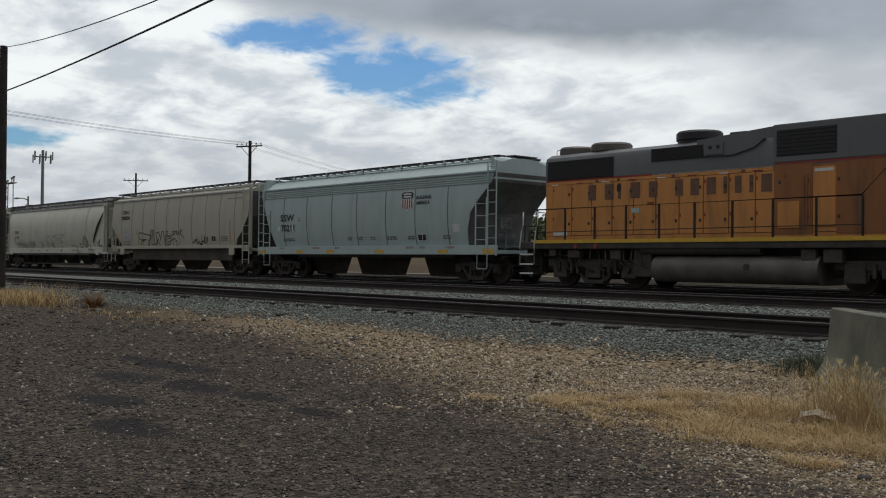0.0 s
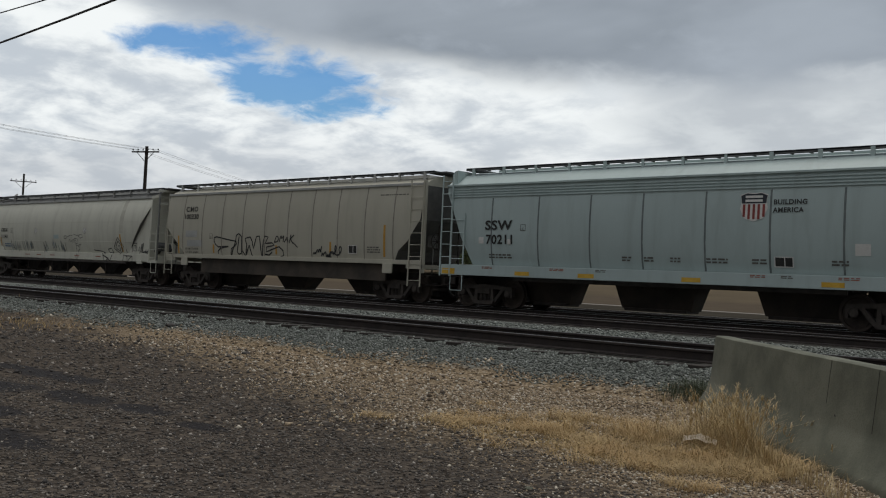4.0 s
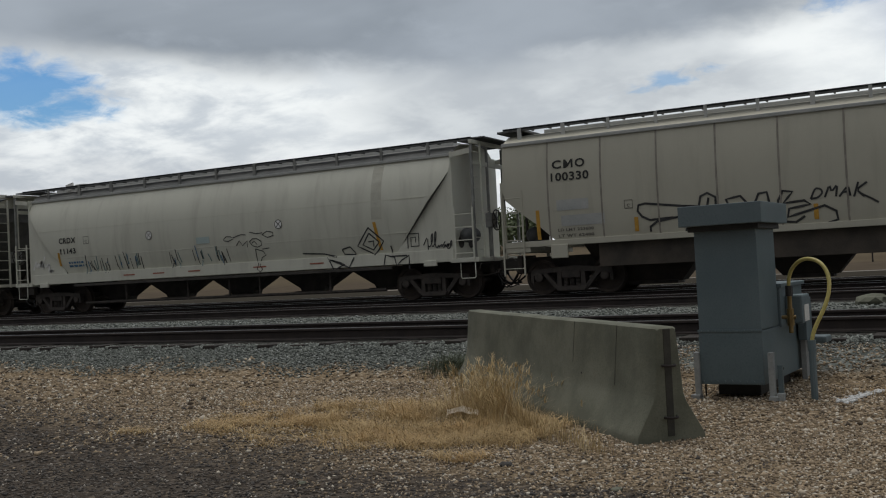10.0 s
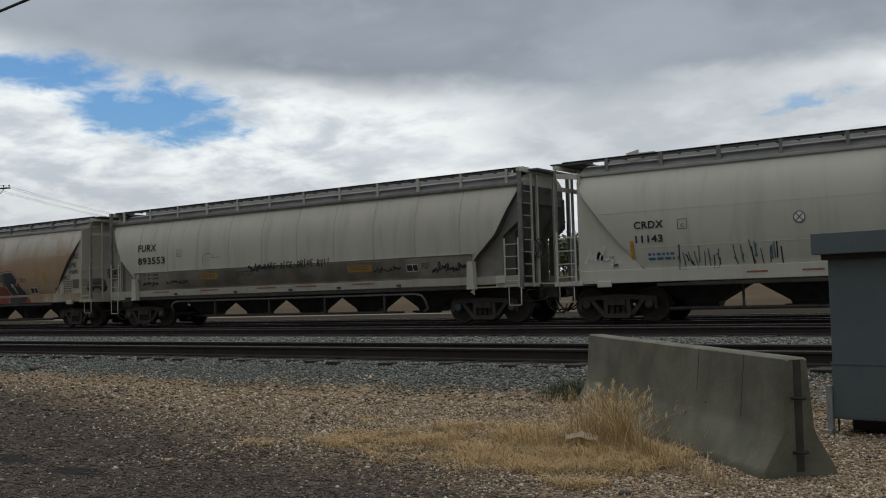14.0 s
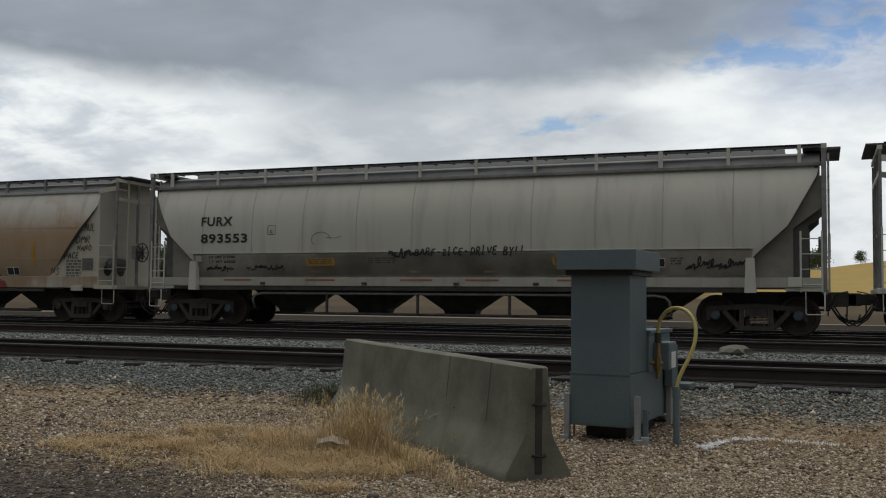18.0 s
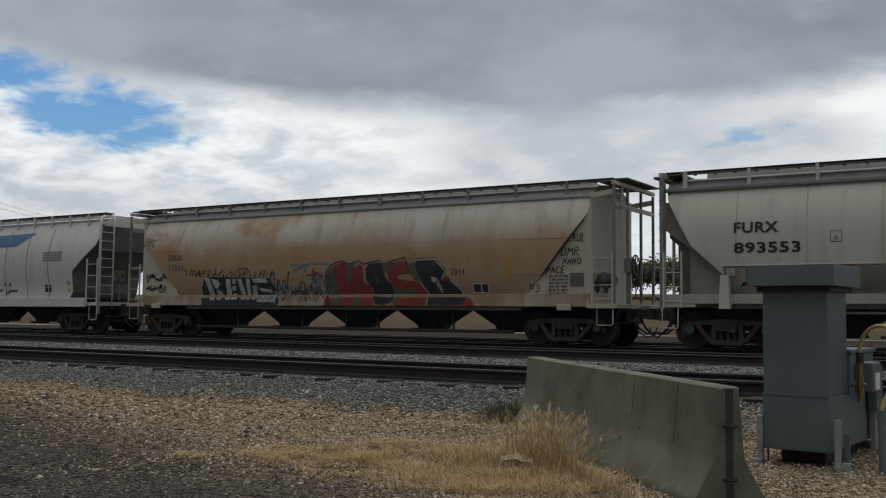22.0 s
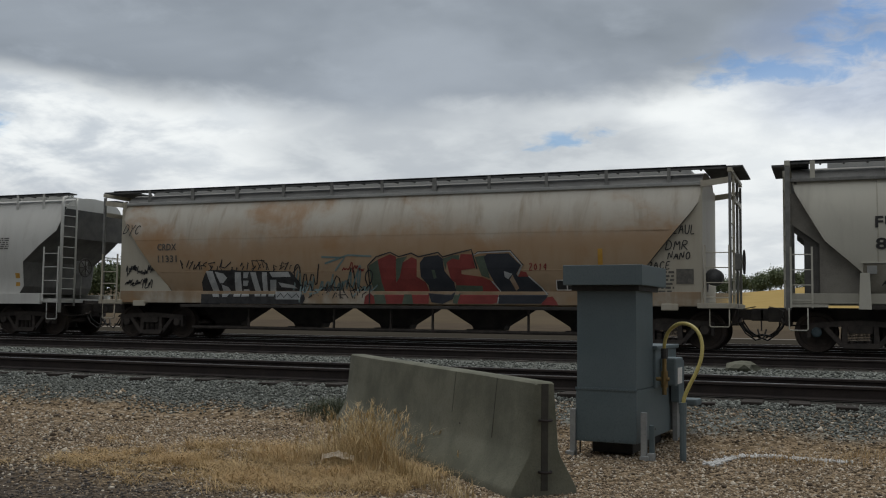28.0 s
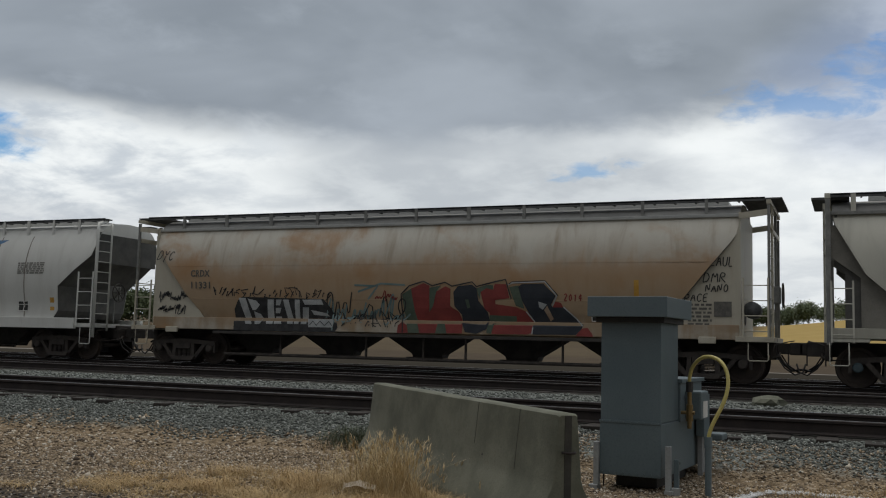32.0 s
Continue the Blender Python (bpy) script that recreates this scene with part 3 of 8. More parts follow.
class Shell:
    """The outside of a hopper body: half-width by height, and the slope at the ends."""
    def __init__(self, prof, roof, right, left, sill=None):
        self.prof, self.roof, self.right, self.left, self.sill = prof, roof, right, left, sill

    def y(self, z):
        """Where the outer skin lies at this height, the deep sill included."""
        if self.sill and z <= self.sill[0]:
            return -self.sill[1]
        return -interp(self.prof, z)

    def ring(self, zb):
        ze = self.prof[-1][0]
        zs = [zb + (ze - zb) * k / 10 for k in range(11)]
        near = [(-interp(self.prof, z), z) for z in zs] + [(-w, z) for w, z in self.roof]
        return near + [(-y, z) for y, z in near[::-1]][0 if self.roof[-1][0] > 0.01 else 1:]


def build_shell(car, sh, mat, under, name="body", top=None):
    stations = [(-x, z) for x, z in sh.left[::-1]] + [(x, z) for x, z in sh.right]
    bm, rings = bmesh.new(), []
    for x, zb in stations:
        rings.append([bm.verts.new((x, y, z)) for y, z in sh.ring(zb)])
    for a, b in zip(rings, rings[1:]):
        for k in range(len(a) - 1):
            bm.faces.new((a[k], b[k], b[k + 1], a[k + 1]))
    bm.faces.new(rings[0])
    bm.faces.new(rings[-1][::-1])
    bmesh.ops.recalc_face_normals(bm, faces=bm.faces)
    smooth_all(bm, 0.45)
    if top:
        for f in bm.faces:
            if f.calc_center_median().z > 3.97 and len(f.verts) == 4:
                f.material_index = 1
    ob = part(name, bm, mat, car)
    if top:
        ob.data.materials.append(top)
    # the sloping floor sheets, in a paint darkened to carry their shade
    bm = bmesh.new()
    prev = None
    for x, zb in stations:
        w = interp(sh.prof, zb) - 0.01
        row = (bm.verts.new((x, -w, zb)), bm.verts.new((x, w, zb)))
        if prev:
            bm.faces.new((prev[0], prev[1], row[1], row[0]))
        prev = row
    part("slope_sheet", bm, under, car, "sloping floor sheet with shade painted into its colour")
    return ob


def on_side(bm, sh, off, step=0.14):
    """Lays a flat figure (x, z in the figure's x and y) on the near side of the body."""
    zs = [v.co.y for v in bm.verts]
    cuts = []
    z = math.floor(min(zs) / step) * step + step
    while z < max(zs):
        cuts.append(z)
        z += step
    if sh.sill:
        cuts += [sh.sill[0], sh.sill[0] + 0.004]
    for z in cuts:
        bmesh.ops.bisect_plane(bm, geom=bm.verts[:] + bm.edges[:] + bm.faces[:], plane_co=(0, z, 0), plane_no=(0, 1, 0))
    for v in bm.verts:
        x, zz = v.co.x, v.co.y
        v.co = (x, sh.y(zz) - off, zz)
    bmesh.ops.recalc_face_normals(bm, faces=bm.faces)
    for f in bm.faces:
        if f.normal.y > 0:
            f.normal_flip()


def figure(car, sh, poly, mat, name="marking", off=0.008, label=""):
    bm = bmesh.new()
    bm.faces.new([bm.verts.new((x, z, 0)) for x, z in poly])
    bmesh.ops.triangulate(bm, faces=bm.faces)
    on_side(bm, sh, off)
    return part(name, bm, mat, car, label)


def rect(x0, x1, z0, z1):
    return ((x0, z0), (x1, z0), (x1, z1), (x0, z1))


def lettering(car, sh, text, x, z, h, mat, w=None, name="lettering", label="", off=0.017):
    """A painted word; letters that are large enough are parts of their own."""
    me = TEXTS[text]
    xs, ys = [v.co.x for v in me.vertices], [v.co.y for v in me.vertices]
    x0, y0, hx, hy = min(xs), min(ys), max(xs) - min(xs), max(ys) - min(ys)
    sx = (w / hx) if w else h / hy
    spot = [(x + (v.co.x - x0) * sx, z + (v.co.y - y0) * h / hy, 0) for v in me.vertices]
    # faces that share vertices belong to one letter
    home = list(range(len(me.vertices)))

    def root(k):
        while home[k] != k:
            home[k] = home[home[k]]
            k = home[k]
        return k

    for p in me.polygons:
        for k in p.vertices[1:]:
            home[root(k)] = root(p.vertices[0])
    groups = {}
    for p in me.polygons:
        groups.setdefault(root(p.vertices[0]) if h > 0.1 else 0, []).append(p)
    ob = None
    for polys in groups.values():
        bm, made = bmesh.new(), {}
        for p in polys:
            for k in p.vertices:
                if k not in made:
                    made[k] = bm.verts.new(spot[k])
            try:
                bm.faces.new([made[k] for k in p.vertices])
            except ValueError:
                pass
        on_side(bm, sh, off, 0.2)
        ob = part("letter" if h > 0.1 else name, bm, mat, car, label)
        if h <= 0.1:
            ob["kind"] = "stuff"
    return ob


def strokes(car, sh, lines, mat, w=0.035, name="graffiti", label="", off=0.010):
    """Painted lines of one width along the given runs of points."""
    bm = bmesh.new()
    for pts in lines:
        pts = [Vector((p[0], p[1])) for p in pts]
        fine = []
        for a, b in zip(pts, pts[1:]):
            n = max(1, int((b - a).length / 0.14))
            fine += [a + (b - a) * k / n for k in range(n)]
        fine.append(pts[-1])
        prev = None
        for k, p in enumerate(fine):
            d = fine[min(k + 1, len(fine) - 1)] - fine[max(k - 1, 0)]
            if d.length < 1e-6:
                continue
            nrm = Vector((-d.y, d.x)).normalized() * w / 2
            row = [bm.verts.new((q.x, sh.y(q.y) - off, q.y)) for q in (p + nrm, p - nrm)]
            if prev:
                bm.faces.new((prev[0], row[0], row[1], prev[1]))
            prev = row
    bmesh.ops.recalc_face_normals(bm, faces=bm.faces)
    for f in bm.faces:
        if f.normal.y > 0:
            f.normal_flip()
    ob = part(name, bm, mat, car, label)
    ob["kind"] = "stuff"
    return ob


def scrawl(rng, x0, x1, z0, z1, n, wild=0.25):
    """One running hand of loops, hooks and flicks that spells nothing, as runs of points."""
    out, run = [], []
    step, h = (x1 - x0) / n, z1 - z0
    slant = rng.uniform(0.05, 0.4) * h
    x, k = x0, 0
    while x < x1:
        tall = h * rng.choice((0.45, 0.6, 0.8, 1.0, 1.15))
        drop = h * rng.choice((0.0, 0.0, 0.1, -0.22))
        wide = step * rng.uniform(0.5, 1.25)
        kind = rng.random()
        turn = rng.uniform(-0.3, 0.3)
        if kind < 0.18:
            # a loop that leans over and runs on
            for q in range(9):
                a = -2.2 + turn + 0.72 * q
                run.append((x + wide * (0.42 * math.cos(a) + 0.11 * q) + slant * (0.5 + 0.5 * math.sin(a)), z0 + drop + tall * (0.5 + 0.5 * math.sin(a))))
        elif kind < 0.85:
            # a soft zigzag
            for q in range(6):
                u = q / 5
                run.append((x + wide * u + slant * (q % 2) + rng.uniform(-wild, wild) * step * 0.3, z0 + drop + tall * (0.12 + 0.8 * (q % 2)) * rng.uniform(0.7, 1.1)))
        else:
            # a long flick that ends the run
            run += [(x + wide * 0.2, z0 + tall * 0.2), (x + wide * 0.6 + slant, z0 + tall * 1.05), (x + wide * 0.75 + slant * 0.4, z0 - h * 0.2)]
        x += wide * 0.95
        k += 1
        if kind >= 0.85 or k % 2 == 0:
            out.append(run)
            run = []
    if len(run) > 1:
        out.append(run)
    # round the corners of each run
    soft = []
    for run in out:
        fine = [run[0]]
        for a, b in zip(run, run[1:]):
            fine += [(a[0] * 0.75 + b[0] * 0.25, a[1] * 0.75 + b[1] * 0.25), (a[0] * 0.25 + b[0] * 0.75, a[1] * 0.25 + b[1] * 0.75)]
        soft.append(fine + [run[-1]])
    return soft


HAND = {"0": ((.45, 1, .1, .6, .4, 0, .8, .4, .45, 1),), "1": ((.2, .75, .5, 1, .4, 0),), "4": ((.75, .35, .05, .3, .6, 1, .55, -.05),), "L": ((.1, 1.05, .05, 0, .75, .05),), "A": ((0, 0, .45, 1, .9, 0), (.2, .4, .75, .45)), "B": ((0, 0, .05, 1, .7, .85, .6, .6, .1, .52, .8, .35, .6, 0, 0, .02),), "C": ((.85, .8, .5, 1, .1, .7, .1, .25, .45, 0, .85, .2),), "D": ((0, 0, .1, 1, .6, .9, .85, .5, .6, .1, 0, 0),), "E": ((.8, 1, .1, .95, .05, 0, .8, .08), (.1, .5, .65, .55)), "F": ((.85, 1, .1, .95, .05, -.1), (.1, .5, .65, .55)), "H": ((.05, 0, .1, 1), (.8, 0, .75, 1), (.1, .5, .8, .5)), "I": ((.1, 1, .5, 1), (.3, 1, .25, 0), (0, 0, .5, .02)), "K": ((.05, -.1, .1, 1.05), (.8, 1, .1, .45, .9, -.15)), "M": ((0, 0, .12, 1, .45, .4, .78, 1, .9, 0),), "N": ((0, 0, .1, 1, .7, .05, .8, 1),), "O": ((.45, 1, .1, .7, .15, .2, .5, 0, .85, .3, .8, .8, .45, 1),), "P": ((0, -.1, .08, 1, .7, .95, .8, .65, .5, .45, .1, .45),), "R": ((0, 0, .08, 1, .7, .9, .65, .55, .1, .5, .85, -.05),), "S": ((.8, .85, .4, 1, .1, .75, .7, .4, .65, .1, .05, .05),), "T": ((0, .95, .9, 1), (.45, 1, .4, 0)), "U": ((0, 1, .1, .15, .5, 0, .8, .2, .85, 1),), "V": ((0, 1, .4, 0, .85, 1.05),), "Y": ((0, 1, .4, .5, .85, 1), (.4, .5, .3, -.15)), "2": ((.1, .8, .45, 1, .75, .75, .1, 0, .85, .05),), "!": ((.3, 1.1, .25, .35), (.2, .1, .22, 0)), "-": ((.1, .45, .6, .5),), " ": ()}


def tag_word(text, x, z, w, h, rng, slant=0.12):
    """A word in a quick capital hand, as runs of points between x and x + w."""
    step, out = w / len(text), []
    for k, ch in enumerate(text):
        ox, oz, sc = x + step * k, z + rng.uniform(-0.08, 0.08) * h, rng.uniform(0.88, 1.12)
        for run in HAND[ch]:
            pts = [(ox + step * 0.86 * run[i] + slant * h * run[i + 1], oz + h * sc * run[i + 1]) for i in range(0, len(run), 2)]
            fine = [pts[0]]
            for a, b in zip(pts, pts[1:]):
                fine += [(a[0] * 0.8 + b[0] * 0.2, a[1] * 0.8 + b[1] * 0.2), (a[0] * 0.2 + b[0] * 0.8, a[1] * 0.2 + b[1] * 0.8)]
            out.append(fine + [pts[-1]])
    return out


def small_print(car, sh, x0, x1, z0, z1, rows, mat, seed, off=0.008):
    """Rows of print too small to read, as plain bars."""
    rng = random.Random(seed)
    bm = bmesh.new()
    h = (z1 - z0) / rows
    for r in range(rows):
        x = x0
        z = z1 - h * r
        while x < x1 - 0.03:
            w = min(rng.uniform(0.05, 0.2), x1 - x)
            bm.faces.new([bm.verts.new((px, pz, 0)) for px, pz in rect(x, x + w, z - h * 0.55, z)])
            x += w + 0.04
    on_side(bm, sh, off, 0.2)
    part("small_print", bm, mat, car)["kind"] = "stuff"


def ladder(car, x0, x1, y, z0, z1, rungs, mat, name="ladder", r=0.022, top_bend=0.0):
    bm = bmesh.new()
    for x in (x0, x1):
        bar(bm, (x, y, z0), (x, y, z1), 0.042, 0.03)
    for k in range(rungs):
        z = z0 + (z1 - z0) * (k + 0.5) / rungs
        rod(bm, (x0 - 0.02, y, z), (x1 + 0.02, y, z), 0.012, 6)
    return part(name, bm, mat, car)


def stirrup(car, x0, x1, y, z0, z1, mat):
    bm = bmesh.new()
    tube(bm, ((x0, y, z1), (x0, y, z0 + 0.03), (x0 + 0.03, y, z0), (x1 - 0.03, y, z0), (x1, y, z0 + 0.03), (x1, y, z1)), 0.016, 6)
    part("sill_step", bm, mat, car)


def coupler(car, x, s):
    bm = bmesh.new()
    box(bm, *sorted((x, x + s * 0.35)), -0.12, 0.12, 0.72, 0.98, 0.02)
    box(bm, *sorted((x + s * 0.3, x + s * 0.62)), -0.15, 0.15, 0.70, 1.0, 0.04)
    part("coupler", bm, M_UNDER, car)
    bm = bmesh.new()
    box(bm, *sorted((x - s * 0.12, x + s * 0.02)), -0.5, 0.5, 0.58, 1.08, 0.02)
    part("striker_plate", bm, M_TRUCK, car)
    bm = bmesh.new()
    tube(bm, ((x + s * 0.02, -1.42, 0.78), (x + s * 0.05, -1.40, 0.92), (x + s * 0.05, -0.5, 0.94), (x + s * 0.22, -0.25, 1.0), (x + s * 0.4, -0.05, 1.04)), 0.014, 6)
    part("cut_lever", bm, M_TRUCK, car)
    bm = bmesh.new()
    tube(bm, ((x - s * 0.5, -0.9, 0.62), (x - s * 0.1, -0.75, 0.60), (x + s * 0.08, -0.4, 0.66), (x + s * 0.1, -0.3, 0.75)), 0.025, 6)
    part("brake_pipe", bm, M_TRUCK, car)
    bm = bmesh.new()
    tube(bm, ((x, -0.42, 0.72), (x + s * 0.2, -0.42, 0.40), (x + s * 0.42, -0.36, 0.24), (x + s * 0.6, -0.3, 0.30), (x + s * 0.66, -0.25, 0.5)), 0.02, 6)
    tube(bm, ((x + s * 0.1, 0.1, 0.7), (x + s * 0.25, 0.08, 0.46), (x + s * 0.5, 0.05, 0.28)), 0.02, 6)
    part("air_hose", bm, M_BLACK, car)
    bm = bmesh.new()
    for y in (-0.3, 0.25):
        tube(bm, ((x, y, 0.75), (x + s * 0.15, y, 0.5), (x + s * 0.35, y * 0.6, 0.33), (x + s * 0.56, y * 0.4, 0.36)), 0.028, 6)
    part("air_hose", bm, M_BLACK, car)


def brake_gear(car, x, s, mat):
    bm = bmesh.new()
    m = Matrix.Translation((x + s * 0.25, -0.55, 2.1)) @ Matrix.Rotation(radians(90), 4, "Y")
    ring = [(0.28 * math.cos(a), 0.28 * math.sin(a)) for a in [2 * math.pi * k / 20 for k in range(21)]]
    tube(bm, [m @ Vector((a, b, 0)) for a, b in ring], 0.018, 6)
    for k in range(4):
        a = math.pi * k / 4
        rod(bm, m @ Vector((0.28 * math.cos(a), 0.28 * math.sin(a), 0)), m @ Vector((-0.28 * math.cos(a), -0.28 * math.sin(a), 0)), 0.012, 6)
    part("brake_wheel", bm, mat, car, "round hand brake wheel")
    bm = bmesh.new()
    box(bm, *sorted((x, x + s * 0.2)), -0.75, -0.38, 1.9, 2.3, 0.03)
    rod(bm, (x + s * 0.1, -0.56, 1.0), (x + s * 0.1, -0.56, 1.9), 0.02, 6)
    part("brake_box", bm, M_STEEL, car)


def air_tank(car, x, y, z, r=0.22, half=0.42, mat=None):
    bm = bmesh.new()
    lathe(bm, [(-half, 0.04), (-half + 0.05, r * 0.8), (-half + 0.12, r), (half - 0.12, r), (half - 0.05, r * 0.8), (half, 0.04)], 16)
    smooth_all(bm, 0.7)
    ob = part("air_tank", bm, mat or M_WALK, car)
    ob.location = (x, y, z)


def chute(car, x, top, half_top, half_tip, z_top=1.0, tip=0.36):
    """A discharge hopper: a pyramid that narrows down to its gate."""
    bm = bmesh.new()
    rows = []
    for hx, hy, z in ((half_top, 0.34, z_top), (half_tip + 0.04, 0.25, tip + 0.12), (half_tip, 0.22, tip)):
        rows.append([bm.verts.new((x + sx * hx, sy * hy, z)) for sx, sy in ((-1, -1), (1, -1), (1, 1), (-1, 1))])
    for a, b in zip(rows, rows[1:]):
        for k in range(4):
            bm.faces.new((a[k], a[(k + 1) % 4], b[(k + 1) % 4], b[k]))
    bm.faces.new(rows[-1])
    bm.faces.new(rows[0][::-1])
    bmesh.ops.recalc_face_normals(bm, faces=bm.faces)
    # the chute takes the same dark tone as the underframe
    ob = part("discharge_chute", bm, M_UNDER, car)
    bm = bmesh.new()
    box(bm, x - half_tip - 0.05, x + half_tip + 0.05, -0.40, -0.30, tip - 0.05, tip + 0.03, 0.01)
    rod(bm, (x - half_tip - 0.12, -0.42, tip), (x + half_tip + 0.12, -0.42, tip), 0.03, 8)
    part("gate", bm, M_TRUCK, ob)


def roof_walk(car, half, z, ys, posts, zroof, mat, post_mat, roof_mat=None, trough=0.055):
    """Grating boards along the roof on brackets, and the long hatch trough between them."""
    rng = random.Random(int(half * 100 + z * 10))
    a, b = ys
    a = b - 0.34
    for s in (-1, 1):
        bm = bmesh.new()
        box(bm, -half, half, *sorted((s * a, s * b)), z - 0.02, z + 0.02, 0.004)
        box(bm, -half, half, *sorted((s * (b - 0.02), s * b)), z - 0.06, z + 0.03, 0.003)
        for k in range(int(half * 2 / 0.5)):
            x = -half + 0.25 + 0.5 * k
            box(bm, x - 0.02, x + 0.02, *sorted((s * a, s * (b - 0.02))), z - 0.05, z - 0.02)
        part("running_board", bm, M_WALK, car, "grey grating roof running board")
    for x in posts:
        bm = bmesh.new()
        w = 0.04 if rng.random() < 0.6 else 0.055
        box(bm, x - w, x + w, -b - 0.015, -b + 0.015, zroof - 0.06, z + 0.01)
        bar(bm, (x, -b + 0.02, z - 0.08), (x, -a - 0.25, z - 0.02 - 0.12), 0.03, 0.05)
        part("board_bracket", bm, post_mat, car)
    # the trough with its cover and hinge straps
    bm = bmesh.new()
    box(bm, -half + 0.9, half - 0.9, -0.48, 0.48, z - 0.34, z + trough, 0.02)
    part("hatch_trough", bm, roof_mat or M_ROOF, car)


def hatches(car, xs, z, mat):
    for x in xs:
        bm = bmesh.new()
        lathe(bm, [(-0.1, 0.28), (-0.08, 0.3), (0.02, 0.3), (0.06, 0.24), (0.07, 0.05)], 18)
        bmesh.ops.rotate(bm, matrix=Matrix.Rotation(radians(90), 3, "X"), verts=bm.verts)
        ob = part("roof_hatch", bm, mat, car)
        ob.location = (x, 0, z)


def sills(car, half, z0, z1, y, mat, lip=None):
    for s in (-1, 1):
        bm = bmesh.new()
        box(bm, -half, half, *sorted((s * (y - 0.14), s * y)), z0, z1, 0.012)
        part("side_sill", bm, mat, car)
    for s in (-1, 1):
        bm = bmesh.new()
        box(bm, *sorted((s * (half - 2.3), s * (half + 0.55))), -0.3, 0.3, 0.68, 1.02, 0.02)
        part("stub_sill", bm, M_UNDER, car)


def seam_bands(car, sh, xs, z0, z1, mat, w=0.05):
    for x in xs:
        bm = bmesh.new()
        rows = []
        n = 10
        for k in range(n + 1):
            z = z0 + (z1 - z0) * k / n
            y = sh.y(z)
            rows.append([bm.verts.new(p) for p in ((x - w / 2, y + 0.01, z), (x - w / 4, y - 0.012, z), (x + w / 4, y - 0.012, z), (x + w / 2, y + 0.01, z))])
        for a, b in zip(rows, rows[1:]):
            for k in range(3):
                bm.faces.new((a[k], a[k + 1], b[k + 1], b[k]))
        smooth_all(bm, 3)
        part("weld_seam", bm, mat, car)


def start_car(name, x, label, group="freight train"):
    car = thing(name, pose(x, TRACK_Y, RAIL_Z), label, "hopper car" if name == "hopper_car" else "locomotive", group)
    CARS.append((car, x))
    return car


M_MARK = mottled("black_lettering", (0.02, 0.02, 0.02), (0.035, 0.033, 0.03), 9, 0.7)
M_SPRAY = mottled("black_spray", (0.018, 0.018, 0.02), (0.05, 0.05, 0.05), 5, 0.55)
M_PRINT = mottled("faded_print", (0.10, 0.095, 0.085), (0.16, 0.15, 0.13), 9, 0.8)
M_REDPRINT = mottled("faded_red_print", (0.30, 0.08, 0.05), (0.36, 0.14, 0.09), 9, 0.8)
M_AMBER = mottled("amber_sticker", (0.50, 0.26, 0.03), (0.58, 0.33, 0.06), 6, 0.6)
M_PAPER = mottled("white_sticker", (0.66, 0.65, 0.61), (0.74, 0.73, 0.70), 6, 0.7)
M_WHITEMARK = mottled("clean_white_mark", (0.78, 0.77, 0.74), (0.84, 0.83, 0.81), 6, 0.5)
M_RED = mottled("red_spray", (0.21, 0.036, 0.032), (0.30, 0.055, 0.046), 2, 0.6)
M_NAVY = mottled("dark_blue_spray", (0.02, 0.025, 0.035), (0.035, 0.04, 0.05), 3, 0.5)
M_MOSS = mottled("dull_green_spray", (0.07, 0.10, 0.07), (0.11, 0.14, 0.10), 3, 0.6)
M_SILVER = mottled("pale_spray", (0.34, 0.36, 0.36), (0.54, 0.55, 0.54), 3, 0.5)
M_TEAL = mottled("thin_teal_spray", (0.14, 0.22, 0.22), (0.22, 0.29, 0.28), 3, 0.6)
M_BLUE = mottled("blue_logo_paint", (0.06, 0.16, 0.30), (0.09, 0.20, 0.34), 2, 0.5)
M_SEAM = mottled("weld_line", (0.22, 0.20, 0.17), (0.32, 0.29, 0.25), 4, 0.8)
M_RUSTSEAM = mottled("rusty_weld_line", (0.30, 0.20, 0.13), (0.40, 0.31, 0.22), 4, 0.8)
M_PALESEAM = mottled("faint_weld_line", (0.43, 0.405, 0.335), (0.49, 0.465, 0.39), 4, 0.8)
M_WALK = mottled("weathered_grating", (0.065, 0.068, 0.07), (0.13, 0.13, 0.13), 5, 0.7)
M_SSWSEAM = mottled("dark_weld_line", (0.13, 0.155, 0.155), (0.19, 0.215, 0.21), 4, 0.7)
M_WEB = mottled("grimy_grey_web", (0.19, 0.18, 0.155), (0.27, 0.255, 0.22), 2, 0.7)
M_ROOFTOP = mottled("weathered_roof_paint", (0.21, 0.21, 0.20), (0.31, 0.305, 0.285), 1.2, 0.7)
M_BELLY = mottled("road_grime", (0.27, 0.245, 0.19), (0.43, 0.40, 0.33), 1.1, 0.7)
M_STAIN = mottled("dirt_stain", (0.44, 0.425, 0.355), (0.53, 0.52, 0.44), 2.0, 0.6)
# body paint darkened by hand for sheets and webs that lie in shade
M_SLOPE = mottled("shaded_slope_paint", (0.085, 0.085, 0.08), (0.14, 0.135, 0.125), 2, 0.8)
M_YELLOW = mottled("yellow_conspicuity_paint", (0.62, 0.36, 0.03), (0.70, 0.44, 0.06), 5, 0.5)

